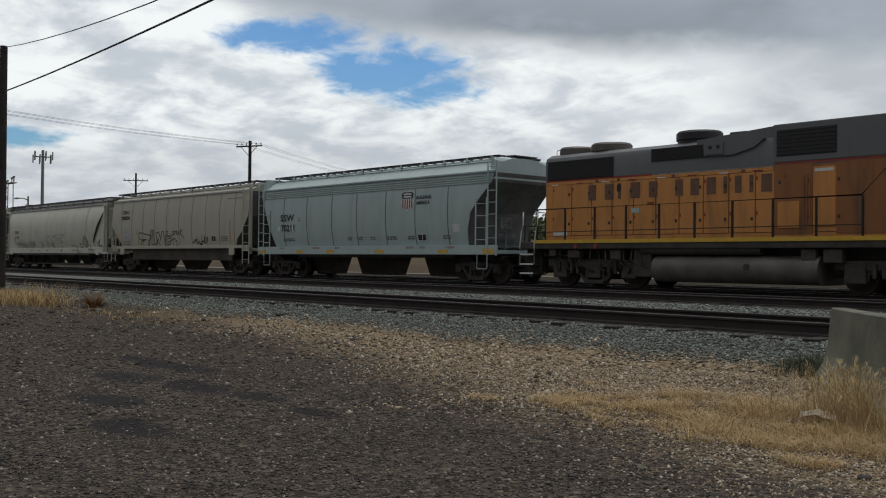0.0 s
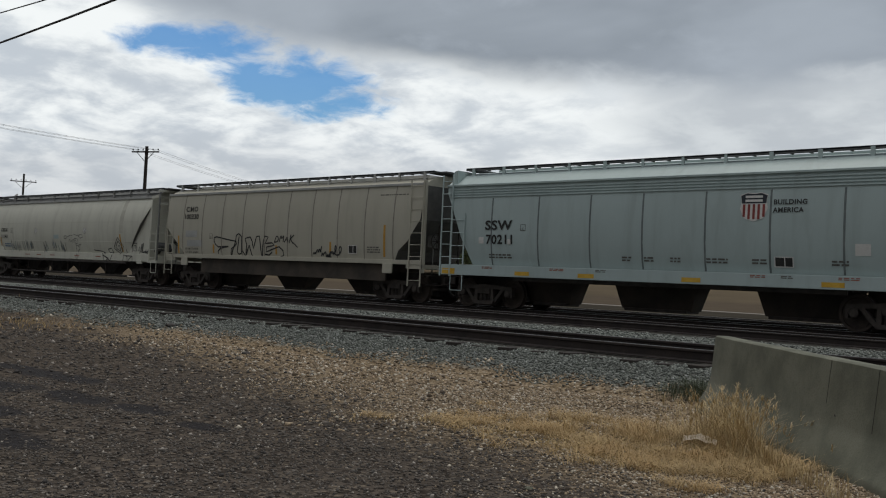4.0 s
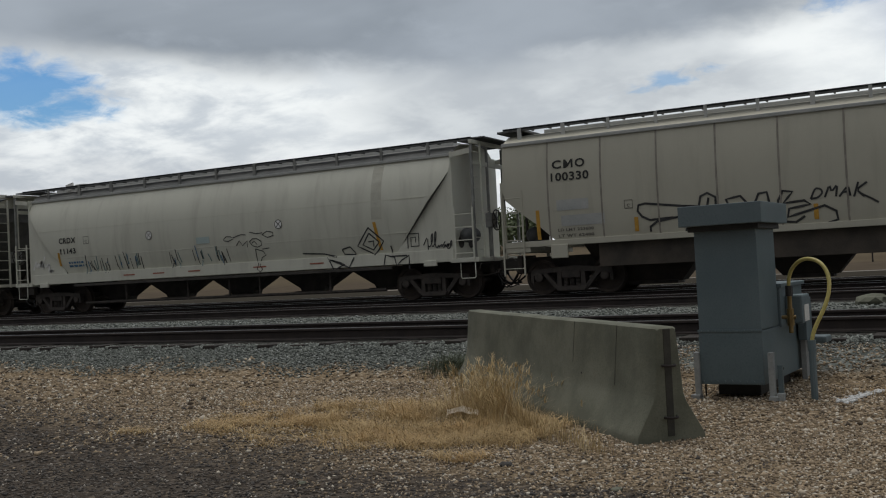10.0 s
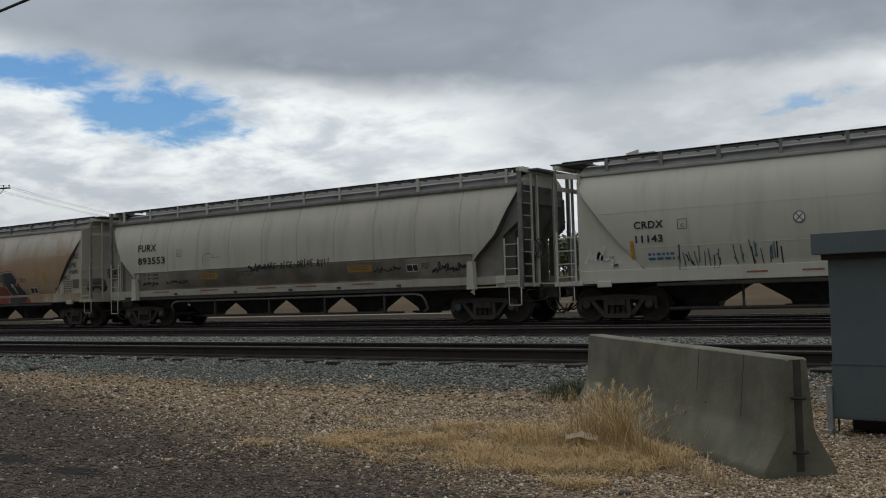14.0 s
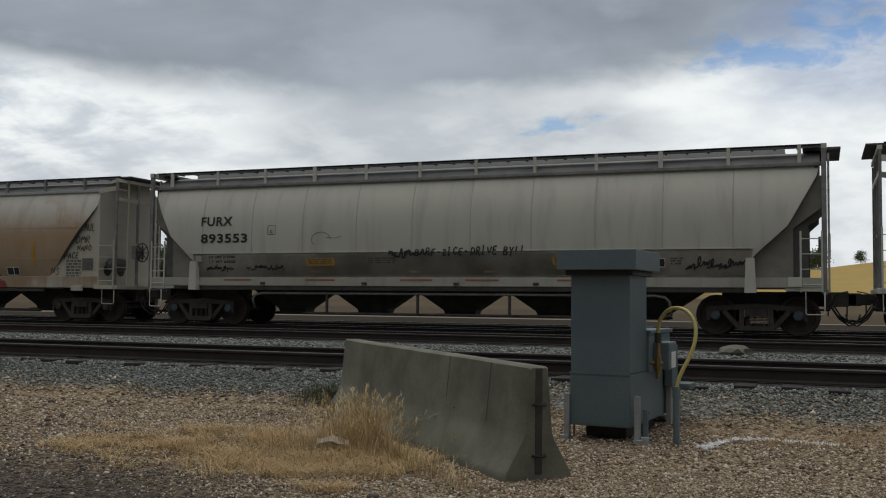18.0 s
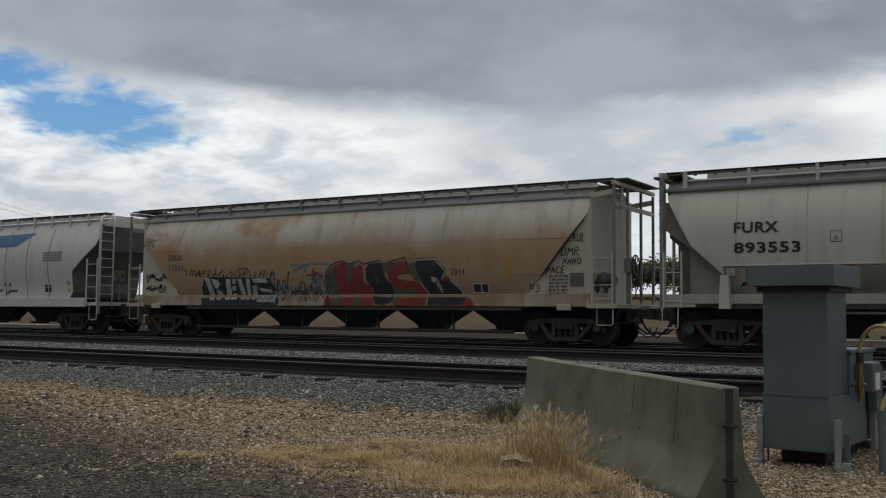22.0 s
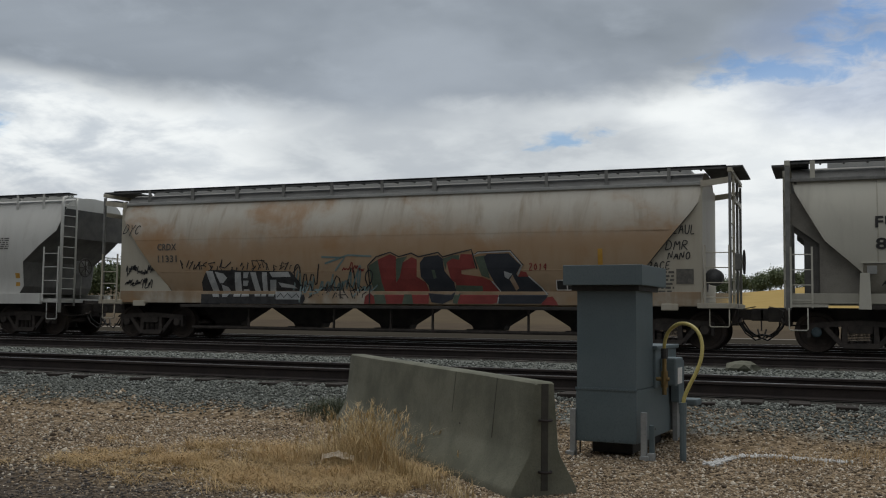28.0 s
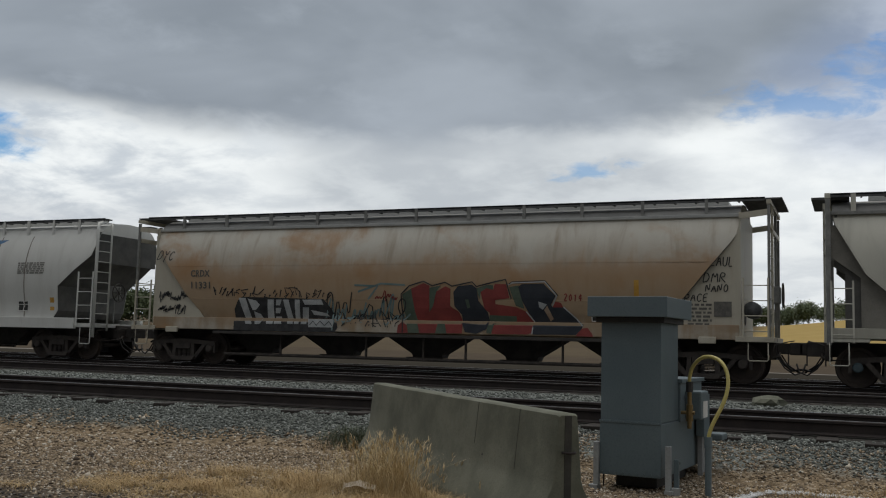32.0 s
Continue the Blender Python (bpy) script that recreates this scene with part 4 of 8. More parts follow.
ROUND = ((1.05, 1.25), (1.35, 1.375), (1.65, 1.475), (2.0, 1.555), (2.35, 1.594), (2.7, 1.60), (3.05, 1.565), (3.35, 1.495), (3.65, 1.39), (3.92, 1.25))
BELLIED = ((1.05, 1.22), (1.33, 1.36), (1.5, 1.455), (1.7, 1.53), (1.9, 1.575), (2.0, 1.588)) + ROUND[4:]
ROUND_ROOF = ((1.19, 4.03), (1.06, 4.14), (0.82, 4.24), (0.4, 4.30), (0.0, 4.32))
FLAT = ((1.28, 1.44), (1.6, 1.53), (2.1, 1.595), (2.7, 1.61), (3.3, 1.585), (3.84, 1.51))
FLAT_ROOF = ((1.50, 3.88), (1.05, 4.22), (0.6, 4.35), (0.0, 4.37))


def reporting_box(car, sh, x, z, w=0.24, label=""):
    strokes(car, sh, [[(x, z), (x + w, z), (x + w, z + w), (x, z + w), (x, z)]], M_PRINT, 0.018, "plate_mark")
    lettering(car, sh, "C", x + w * 0.33, z + w * 0.15, w * 0.38, M_PRINT, name="plate_mark")


def black_panel(car, sh, x, z, w=0.42, h=0.24):
    figure(car, sh, rect(x, x + w, z, z + h), M_MARK, "stencil_panel", 0.014)
    strokes(car, sh, [[(x, z), (x + w, z), (x + w, z + h), (x, z + h), (x, z)], [(x + w * 0.55, z), (x + w * 0.55, z + h)]], M_PAPER, 0.026, "stencil_panel", off=0.019)


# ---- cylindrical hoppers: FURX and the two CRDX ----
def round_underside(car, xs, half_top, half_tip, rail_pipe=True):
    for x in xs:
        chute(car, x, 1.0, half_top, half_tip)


def crdx_end(car, sh, s, H, mat, full_ladder):
    """The light gusset plate and the open end frame of posts."""
    bm = bmesh.new()
    zt = 3.62
    plate(bm, [(s * x, z) for x, z in ((8.40, zt + 0.15), (8.40, 1.05), (6.42, 1.05), (6.60, 1.39), (7.69, 2.68), (8.31, zt - 0.1))], -1.44, -1.42)
    bmesh.ops.recalc_face_normals(bm, faces=bm.faces)
    part("gusset_plate", bm, mat, car)
    bm = bmesh.new()
    plate(bm, [(s * x, z) for x, z in ((8.40, zt + 0.15), (8.40, 1.05), (6.42, 1.05), (6.60, 1.39), (7.69, 2.68), (8.31, zt - 0.1))], 1.42, 1.44)
    bmesh.ops.recalc_face_normals(bm, faces=bm.faces)
    part("gusset_plate", bm, mat, car)
    for y in (-1.02, 1.02):
        bm = bmesh.new()
        plate(bm, [(s * x, z) for x, z in ((8.3, 1.05), (6.2, 1.05), (6.34, 1.12), (6.62, 1.40), (7.69, 2.67), (8.3, 3.4))], y - 0.015, y + 0.015)
        bmesh.ops.recalc_face_normals(bm, faces=bm.faces)
        part("inner_web", bm, M_WEB, car)
    bm = bmesh.new()
    box(bm, *sorted((s * 8.36, s * 8.40)), -1.42, 1.42, 1.10, 4.0)
    part("end_sheet", bm, mat, car)
    for y in (-1.05, -0.45):
        bm = bmesh.new()
        rod(bm, (s * 8.395, y, 1.55), (s * 8.41, y, 1.55), 0.17, 16)
        part("hand_hole", bm, M_UNDER, car, "dark round hole in the end sheet")
    for y in (-1.46, -0.5, 0.5, 1.46):
        bm = bmesh.new()
        box(bm, s * H - 0.032, s * H + 0.032, y - 0.035, y + 0.035, 1.0, 4.14, 0.006)
        part("end_post", bm, M_STEEL, car)
    for y in (-1.46, 1.46):
        bm = bmesh.new()
        bar(bm, (s * 8.38, y, 3.9), (s * H, y, 3.98), 0.05, 0.14)
        part("end_brace", bm, mat, car)
    bm = bmesh.new()
    box(bm, s * H - 0.05, s * H + 0.05, -1.5, 1.5, 4.16, 4.26, 0.01)
    box(bm, s * H - 0.03, s * H + 0.03, -1.4, 1.4, 3.58, 3.70, 0.01)
    part("end_beam", bm, mat, car)
    bm = bmesh.new()
    box(bm, *sorted((s * (H - 0.65), s * (H + 0.28))), -1.2, 1.2, 4.31, 4.35, 0.01)
    part("end_platform", bm, M_WALK, car, "grating roof end platform")
    bm = bmesh.new()
    box(bm, *sorted((s * (H - 0.75), s * (H + 0.1))), -1.5, 1.5, 0.98, 1.10, 0.01)
    part("end_sill", bm, mat, car)
    ladder(car, *sorted((s * 8.46, s * (H - 0.02))), -1.52, 1.05, 2.45, 4, mat)
    if full_ladder:
        # the tall ladder on the end face
        bm = bmesh.new()
        for k in range(9):
            z = 1.3 + 0.33 * k
            rod(bm, (s * (H + 0.04), -1.46, z), (s * (H + 0.04), -0.98, z), 0.013, 6)
        bar(bm, (s * (H + 0.04), -0.98, 1.05), (s * (H + 0.04), -0.98, 4.2), 0.05, 0.04)
        part("end_ladder", bm, mat, car)
    for y in (-0.6, 0.6):
        bm = bmesh.new()
        rod(bm, (s * H, -1.46 if y < 0 else 1.46, 2.35), (s * H, 0, 2.35), 0.014, 6)
        part("grab_rail", bm, mat, car)
    stirrup(car, s * (H - 0.25) - 0.22, s * (H - 0.25) + 0.22, -1.46, 0.55, 1.0, mat)
    bm = bmesh.new()
    box(bm, *sorted((s * 7.45, s * 7.85)), -1.53, -1.45, 0.92, 1.08, 0.02)
    part("jacking_pad", bm, mat, car)


def crdx_car(x, mat, label, rusty):
    car = start_car("hopper_car", x, label)
    H = 9.03
    right = ((0.0, 1.05), (6.3, 1.05), (6.60, 1.39), (7.15, 2.02), (7.69, 2.68), (8.20, 3.30), (8.34, 3.52), (8.38, 3.88))
    sh = Shell(ROUND, ROUND_ROOF, right, right[1:], (1.36, 1.462))
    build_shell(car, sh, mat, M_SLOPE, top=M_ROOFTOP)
    plain = M_CREAM if rusty else mat
    sills(car, 8.36, 1.02, 1.36, 1.46, mat)
    for s in (-1, 1):
        bm = bmesh.new()
        box(bm, -8.38, 8.38, *sorted((s * 1.20, s * 1.32)), 3.90, 3.98, 0.01)
        part("roof_rail", bm, M_ROOF, car)
    posts = [-7.6 + 1.52 * k for k in range(11)]
    roof_walk(car, H - 0.1, 4.34, (0.62, 1.22), posts, 3.98, M_UNDER, M_STEEL)
    hatches(car, [-6.0 + 3 * k for k in range(5)], 4.2, M_ROOF)
    for s in (-1, 1):
        crdx_end(car, sh, s, H, plain, s > 0)
        add_truck(car, s * 7.5)
        coupler(car, s * (H + 0.05), s)
    brake_gear(car, 9.02, 1, M_UNDER)
    air_tank(car, 8.62, -0.9, 1.72, 0.2, 0.36)
    # long lengthwise weld lines of the tank
    for z, hx in ((1.90, 7.0), (2.83, 7.8)):
        bm = bmesh.new()
        box(bm, -hx, hx, sh.y(z) - 0.004, sh.y(z) + 0.02, z - 0.010, z + 0.010)
        part("weld_seam", bm, mat, car)
    bm = bmesh.new()
    box(bm, -6.2, 6.4, -1.50, -1.44, 0.90, 0.98, 0.01)
    part("lower_rail", bm, M_UNDER, car)
    bm = bmesh.new()
    rod(bm, (-6.0, -1.15, 0.33), (6.0, -1.15, 0.33), 0.045, 8)
    part("gate_rail", bm, M_TRUCK, car)
    for k, x in enumerate((-4.1, -1.4, 0.3, 1.5, 4.1)):
        bm = bmesh.new()
        box(bm, x - 0.025, x + 0.025, -1.2, -1.14, 0.3, 0.98)
        part("rail_hanger", bm, M_TRUCK, car)
    return car, sh



def crdx_grey():
    car, sh = crdx_car(-65.2, M_CRDX, "light grey cylindrical hopper car with graffiti along its sill", False)
    lettering(car, sh, "CRDX", -6.72, 2.38, 0.19, M_MARK, 0.80)
    lettering(car, sh, "11143", -6.70, 2.02, 0.19, M_MARK, 0.74)
    reporting_box(car, sh, -5.55, 2.32)
    for x in (-2.58, 2.62):
        pts = [(x + 0.13 * math.cos(a), 2.42 + 0.13 * math.sin(a)) for a in [2 * math.pi * k / 16 for k in range(16)]]
        figure(car, sh, pts, M_WHITEMARK, "round_mark", 0.008)
        strokes(car, sh, [pts + pts[:1], [(x - 0.09, 2.52), (x + 0.09, 2.32)], [(x - 0.08, 2.34), (x + 0.08, 2.50)]], M_MARK, 0.02, "round_mark", off=0.012)
    figure(car, sh, rect(-6.86, -6.76, 1.62, 2.08), M_AMBER, "repair_patch")
    figure(car, sh, rect(-0.62, -0.08, 2.02, 2.22), M_SSW, "repair_patch")
    figure(car, sh, ((6.02, 1.45), (6.12, 1.45), (6.0, 2.25), (5.9, 2.25)), M_AMBER, "repair_patch")
    small_print(car, sh, -6.4, -5.7, 1.52, 1.75, 2, M_BLUE, 4)
    rng = random.Random(5)
    def spot(u, v):
        return (-2.58 + (u - 428) * 0.01169, 2.42 - (v - 210 + 0.081 * (u - 428)) * 0.00986)

    nested = (((1140, 184), (1178, 222), (1150, 262), (1102, 238), (1140, 184)), ((1140, 200), (1165, 225), (1145, 248), (1118, 234), (1140, 200)), ((1135, 225), (1150, 222), (1148, 238)),
              ((1195, 235), (1198, 265), (1240, 262)), ((1175, 290), (1180, 262), (1205, 268), (1210, 292), (1225, 275), (1245, 262), (1245, 300)),
              ((935, 262), (1000, 262), (1040, 270)), ((1012, 270), (1030, 310), (1062, 290), (1015, 278), (1075, 300), (1090, 270)), ((1055, 248), (1060, 262), (1095, 262), (1080, 240), (1055, 248)))
    strokes(car, sh, [[spot(*p) for p in run] for run in nested], M_SPRAY, 0.04, label="black tag of nested diamonds and hooks")
    doodle = (((690, 222), (700, 213), (715, 213), (722, 220), (705, 228), (692, 226), (690, 222)), ((722, 216), (750, 206), (765, 207)), ((778, 198), (800, 203), (820, 200)),
              ((818, 206), (835, 195), (852, 198), (854, 208), (835, 214), (818, 206)), ((775, 228), (785, 219), (800, 218), (812, 226), (812, 238), (798, 244), (782, 240), (775, 228)),
              ((730, 240), (742, 225), (750, 240), (768, 225), (765, 245)), ((782, 232), (790, 226), (798, 236)),
              ((790, 250), (812, 256), (820, 268), (805, 276), (800, 300), (808, 312), (800, 320), (790, 312), (796, 296), (788, 280), (790, 250)), ((812, 250), (835, 246)))
    strokes(car, sh, [[spot(*p) for p in run] for run in doodle], M_SPRAY, 0.026, label="thin black looping doodle")
    figure(car, sh, rect(5.88, 6.22, 2.32, 3.86), M_STAIN, "dirt_streak", 0.004, "brown dirt streak down the side")
    spikes = []
    for cx in (-5.35, -4.7, -3.95, -3.3, -1.7, -0.35, 0.4):
        for k in range(9):
            x = cx + rng.gauss(0, 0.2)
            z = 1.3 + rng.uniform(0, 0.25)
            lean = rng.uniform(-0.1, 0.04)
            spikes.append([(x, z), (x + lean * 0.5, z + rng.uniform(0.08, 0.2)), (x + lean, z + rng.uniform(0.14, 0.46))])
    strokes(car, sh, spikes[0::4], M_SPRAY, 0.034, label="smeared black drips of spray paint")
    strokes(car, sh, spikes[1::4], M_TEAL, 0.04)
    strokes(car, sh, spikes[2::4], M_PRINT, 0.028)
    strokes(car, sh, spikes[3::8], M_BLUE, 0.03)
    flat_sh = Shell(((0, 1.45), (9, 1.45)), ROUND_ROOF, sh.right, sh.left)
    strokes(car, flat_sh, scrawl(rng, -8.2, -7.35, 1.5, 2.0, 3, 0.25), M_PAPER, 0.06)
    strokes(car, flat_sh, [[(6.95, 1.45), (6.95, 1.85), (7.3, 1.85), (7.3, 1.5), (7.05, 1.5), (7.05, 1.75), (7.2, 1.75), (7.2, 1.6)]], M_SPRAY, 0.03)
    strokes(car, flat_sh, scrawl(rng, 7.4, 8.2, 1.45, 1.82, 4, 0.4), M_SPRAY, 0.03)
    bm = bmesh.new()
    box(bm, -7.0, -6.5, -0.6, -0.2, 4.2, 4.5, 0.04)
    part("vent_box", bm, M_ROOF, car)
    for x in (-3.9, -2.6, -1.1, 1.5, 3.6):
        figure(car, sh, rect(x, x + 0.5, 1.17, 1.21), M_REDPRINT, "small_print")
    round_underside(car, (-5.5, -2.78, 0.0, 2.78, 5.5), 1.34, 0.42)
    bm = bmesh.new()
    box(bm, -7.2, -6.84, -0.78, -0.73, 4.28, 4.53, 0.01)
    bmesh.ops.rotate(bm, matrix=Matrix.Rotation(radians(-12), 3, "Y"), cent=(-7.0, 0, 4.34), verts=bm.verts)
    part("open_hatch", bm, M_PAPER, car, "small white roof hatch standing open")


def crdx_rusty():
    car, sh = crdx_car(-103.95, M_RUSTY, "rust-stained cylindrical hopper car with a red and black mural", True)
    lettering(car, sh, "CRDX", -6.97, 2.52, 0.2, M_PRINT, 0.66)
    lettering(car, sh, "11331", -6.95, 2.18, 0.2, M_PRINT, 0.66)
    # mural: red masses, two dark letters, dull green edging; pale blocks on black
    figure(car, sh, ((0.08, 2.19), (0.44, 2.33), (0.61, 2.26), (0.57, 1.59), (0.69, 1.74), (0.8, 2.11), (1.06, 2.25), (1.2, 2.18), (1.17, 1.74), (1.41, 1.59), (1.51, 1.3), (1.5, 1.04), (0.3, 1.03), (0.16, 1.59)), M_RED, "mural", 0.01)
    figure(car, sh, ((-0.18, 2.04), (0.08, 2.19), (0.16, 1.59), (0.3, 1.03), (-0.03, 1.03), (-0.15, 1.59)), M_MOSS, "mural", 0.009)
    figure(car, sh, ((0.61, 2.21), (0.93, 2.27), (0.8, 2.11), (0.69, 1.74), (0.58, 1.59)), M_MOSS, "mural", 0.012)
    figure(car, sh, ((0.75, 1.03), (0.81, 1.28), (1.02, 1.28), (1.07, 1.03)), M_MOSS, "mural", 0.013)
    figure(car, sh, ((-0.36, 1.02), (-0.33, 1.22), (-0.2, 1.32), (-0.06, 1.22), (-0.03, 1.03)), M_RED, "mural", 0.008)
    figure(car, sh, ((1.28, 2.1), (1.41, 2.25), (1.8, 2.29), (1.92, 2.2), (1.96, 1.88), (2.2, 1.59), (2.24, 1.33), (2.17, 1.16), (1.89, 1.04), (1.58, 1.08), (1.5, 1.3), (1.48, 1.52), (1.29, 1.74)), M_NAVY, "mural", 0.016)
    figure(car, sh, ((1.6, 1.91), (1.69, 1.91), (1.73, 1.71), (1.65, 1.68)), M_MOSS, "mural", 0.019)
    figure(car, sh, ((2.03, 2.1), (2.19, 2.2), (2.37, 2.16), (2.42, 2.31), (2.72, 2.3), (2.8, 1.95), (2.42, 1.9), (2.42, 1.8), (2.96, 1.73), (3.29, 1.59), (3.41, 1.37), (3.38, 1.09), (3.26, 1.05), (2.32, 1.04), (2.24, 1.59), (2.12, 1.66)), M_RED, "mural", 0.011)
    figure(car, sh, ((1.92, 2.2), (2.19, 2.28), (2.37, 2.28), (2.37, 2.16), (2.19, 2.2), (2.03, 2.1), (1.99, 1.91)), M_MOSS, "mural", 0.013)
    figure(car, sh, ((2.24, 1.52), (2.96, 1.5), (2.96, 1.37), (2.38, 1.3), (2.29, 1.04), (2.17, 1.07)), M_MOSS, "mural", 0.014)
    figure(car, sh, ((2.8, 2.23), (3.07, 2.27), (3.14, 1.87), (3.18, 1.69), (2.96, 1.76)), M_MOSS, "mural", 0.013)
    figure(car, sh, ((3.04, 2.23), (3.13, 2.3), (3.7, 2.31), (4.01, 2.01), (3.88, 1.8), (3.92, 1.73), (4.22, 1.73), (4.51, 1.45), (4.7, 1.31), (4.65, 1.2), (4.51, 1.06), (3.41, 1.05), (3.38, 1.16), (3.44, 1.37), (3.29, 1.59), (3.14, 1.87)), M_NAVY, "mural", 0.015)
    figure(car, sh, ((3.56, 1.87), (3.78, 1.8), (3.66, 1.67), (3.57, 1.73)), M_SILVER, "mural", 0.019)
    figure(car, sh, ((3.78, 1.77), (3.93, 1.45), (3.85, 1.38), (3.7, 1.66)), M_RUSTSEAM, "mural", 0.019)
    figure(car, sh, ((3.92, 1.73), (4.0, 1.87), (4.14, 1.84), (4.19, 1.73)), M_RED, "mural", 0.012)
    figure(car, sh, ((4.51, 1.03), (4.61, 1.21), (4.8, 1.24), (4.91, 1.1), (4.94, 1.02)), M_RED, "mural", 0.012)
    strokes(car, sh, [[(-0.19, 1.03), (-0.21, 2.04), (0.03, 2.26), (0.44, 2.38), (0.69, 2.26), (1.05, 2.35), (1.25, 2.25), (1.8, 2.36), (1.92, 2.24), (2.37, 2.35), (2.71, 2.42), (2.85, 1.93)]], M_SPRAY, 0.035, "mural", off=0.021)
    strokes(car, sh, [[(2.77, 2.28), (2.88, 2.33), (3.74, 2.36), (4.04, 2.01), (3.91, 1.77)], [(3.38, 1.05), (3.43, 1.37), (3.23, 1.62)], [(4.2, 1.74), (4.52, 1.45), (4.68, 1.28)]], M_SILVER, 0.03, "mural", off=0.021)
    strokes(car, sh, [[(2.8, 2.3), (2.88, 2.36), (3.74, 2.39), (4.08, 2.01)]], M_SPRAY, 0.02, "mural", off=0.022)
    figure(car, sh, ((-5.5, 1.6), (-5.35, 1.86), (-5.21, 1.95), (-2.57, 1.9), (-2.24, 1.52), (-2.14, 1.14), (-2.23, 1.0), (-5.51, 1.0)), M_SPRAY, "mural", 0.009)
    figure(car, sh, ((-5.32, 1.92), (-5.09, 1.92), (-4.9, 1.19), (-5.11, 1.19)), M_SILVER, "mural", 0.013)
    figure(car, sh, ((-5.02, 1.9), (-4.75, 1.85), (-4.63, 1.73), (-4.78, 1.58), (-4.89, 1.58)), M_SILVER, "mural", 0.013)
    figure(car, sh, ((-4.85, 1.55), (-4.63, 1.47), (-4.53, 1.31), (-4.65, 1.19), (-4.8, 1.19)), M_SILVER, "mural", 0.013)
    figure(car, sh, ((-4.36, 1.88), (-4.16, 1.88), (-4.21, 1.2), (-4.43, 1.2)), M_SILVER, "mural", 0.013)
    figure(car, sh, ((-4.08, 1.88), (-3.9, 1.88), (-3.97, 1.72), (-4.1, 1.72)), M_SILVER, "mural", 0.013)
    figure(car, sh, ((-4.11, 1.65), (-3.93, 1.65), (-4.0, 1.5), (-4.14, 1.5)), M_SILVER, "mural", 0.013)
    figure(car, sh, ((-4.14, 1.41), (-3.96, 1.41), (-3.92, 1.21), (-4.17, 1.2)), M_SILVER, "mural", 0.013)
    figure(car, sh, ((-3.86, 1.88), (-3.68, 1.88), (-3.55, 1.21), (-3.73, 1.21)), M_SILVER, "mural", 0.013)
    figure(car, sh, ((-3.48, 1.88), (-3.32, 1.88), (-3.37, 1.21), (-3.52, 1.21)), M_SILVER, "mural", 0.013)
    figure(car, sh, ((-3.24, 1.88), (-2.64, 1.89), (-2.58, 1.75), (-3.17, 1.74)), M_SILVER, "mural", 0.013)
    figure(car, sh, ((-3.24, 1.67), (-3.04, 1.67), (-3.12, 1.21), (-3.3, 1.21)), M_SILVER, "mural", 0.013)
    figure(car, sh, ((-2.99, 1.6), (-2.51, 1.52), (-2.41, 1.43), (-2.91, 1.47)), M_SILVER, "mural", 0.013)
    figure(car, sh, ((-3.07, 1.35), (-2.27, 1.35), (-2.3, 1.13), (-3.06, 1.13)), M_SILVER, "mural", 0.013)
    strokes(car, sh, [[(-3.01, 1.19), (-2.91, 1.3), (-2.8, 1.18), (-2.69, 1.3), (-2.55, 1.18), (-2.41, 1.29), (-2.32, 1.18)]], M_SPRAY, 0.025, "mural", off=0.016)
    rng = random.Random(11)
    strokes(car, sh, [[(-1.5, 2.1), (-0.8, 2.32), (-0.1, 2.28)], [(-1.2, 1.9), (-0.9, 2.25), (-1.6, 2.28)]], M_TEAL, 0.05)
    strokes(car, sh, scrawl(rng, -2.6, -0.5, 1.2, 1.95, 6, 0.3), M_TEAL, 0.045)
    strokes(car, sh, scrawl(rng, -2.7, -0.4, 1.3, 2.0, 5, 0.4), M_SPRAY, 0.035)
    spikes = []
    for k in range(52):
        x = -6.1 + 0.112 * k + rng.uniform(-0.04, 0.04)
        low = 1.95 if x < -2.4 else 1.25
        z = low + rng.uniform(-0.1, 0.1)
        spikes.append([(x, z), (x + rng.uniform(-0.2, 0.2), z + rng.uniform(0.08, 0.24 if x < -2.4 else 0.5)), (x + rng.uniform(0.0, 0.14), z + rng.uniform(0.0, 0.2))])
    strokes(car, sh, spikes[:26], M_SPRAY, 0.03, label="thin black spiky graffito strokes")
    strokes(car, sh, spikes[26:], M_SPRAY, 0.026)
    strokes(car, sh, tag_word("2014", 4.2, 1.88, 0.5, 0.17, rng), M_RED, 0.026)
    strokes(car, sh, scrawl(rng, -1.0, -0.4, 1.9, 2.15, 3, 0.2), M_RED, 0.03)
    figure(car, sh, rect(5.95, 6.07, 1.75, 2.4), M_AMBER, "repair_patch")
    black_panel(car, sh, 4.9, 1.40, 0.48, 0.24)
    flat_sh = Shell(((0, 1.45), (9, 1.45)), ROUND_ROOF, sh.right, sh.left)
    for word, x0, w, z, h in (("LAUL", 7.72, 0.6, 2.72, 0.24), ("DMR", 7.55, 0.62, 2.36, 0.26), ("NANO", 7.6, 0.6, 2.12, 0.2), ("SPACE", 6.98, 0.78, 1.9, 0.2), ("NS", 6.62, 0.4, 1.42, 0.26)):
        strokes(car, flat_sh, tag_word(word, x0, z, w * 0.9, h * 0.9, rng), M_SPRAY, 0.024)
    strokes(car, sh, tag_word("DYC", -8.25, 3.02, 0.6, 0.26, rng, 0.3), M_SPRAY, 0.028)
    for x0, x1, z in ((-8.2, -7.25, 1.85), (-8.2, -7.3, 1.5)):
        strokes(car, flat_sh, scrawl(rng, x0, x1, z, z + 0.3, 7, 0.3), M_SPRAY, 0.028)
    figure(car, flat_sh, rect(7.8, 8.2, 1.55, 1.9), M_PRINT, "stencil_panel")
    small_print(car, flat_sh, 7.2, 7.75, 1.3, 1.85, 6, M_PRINT, 9)
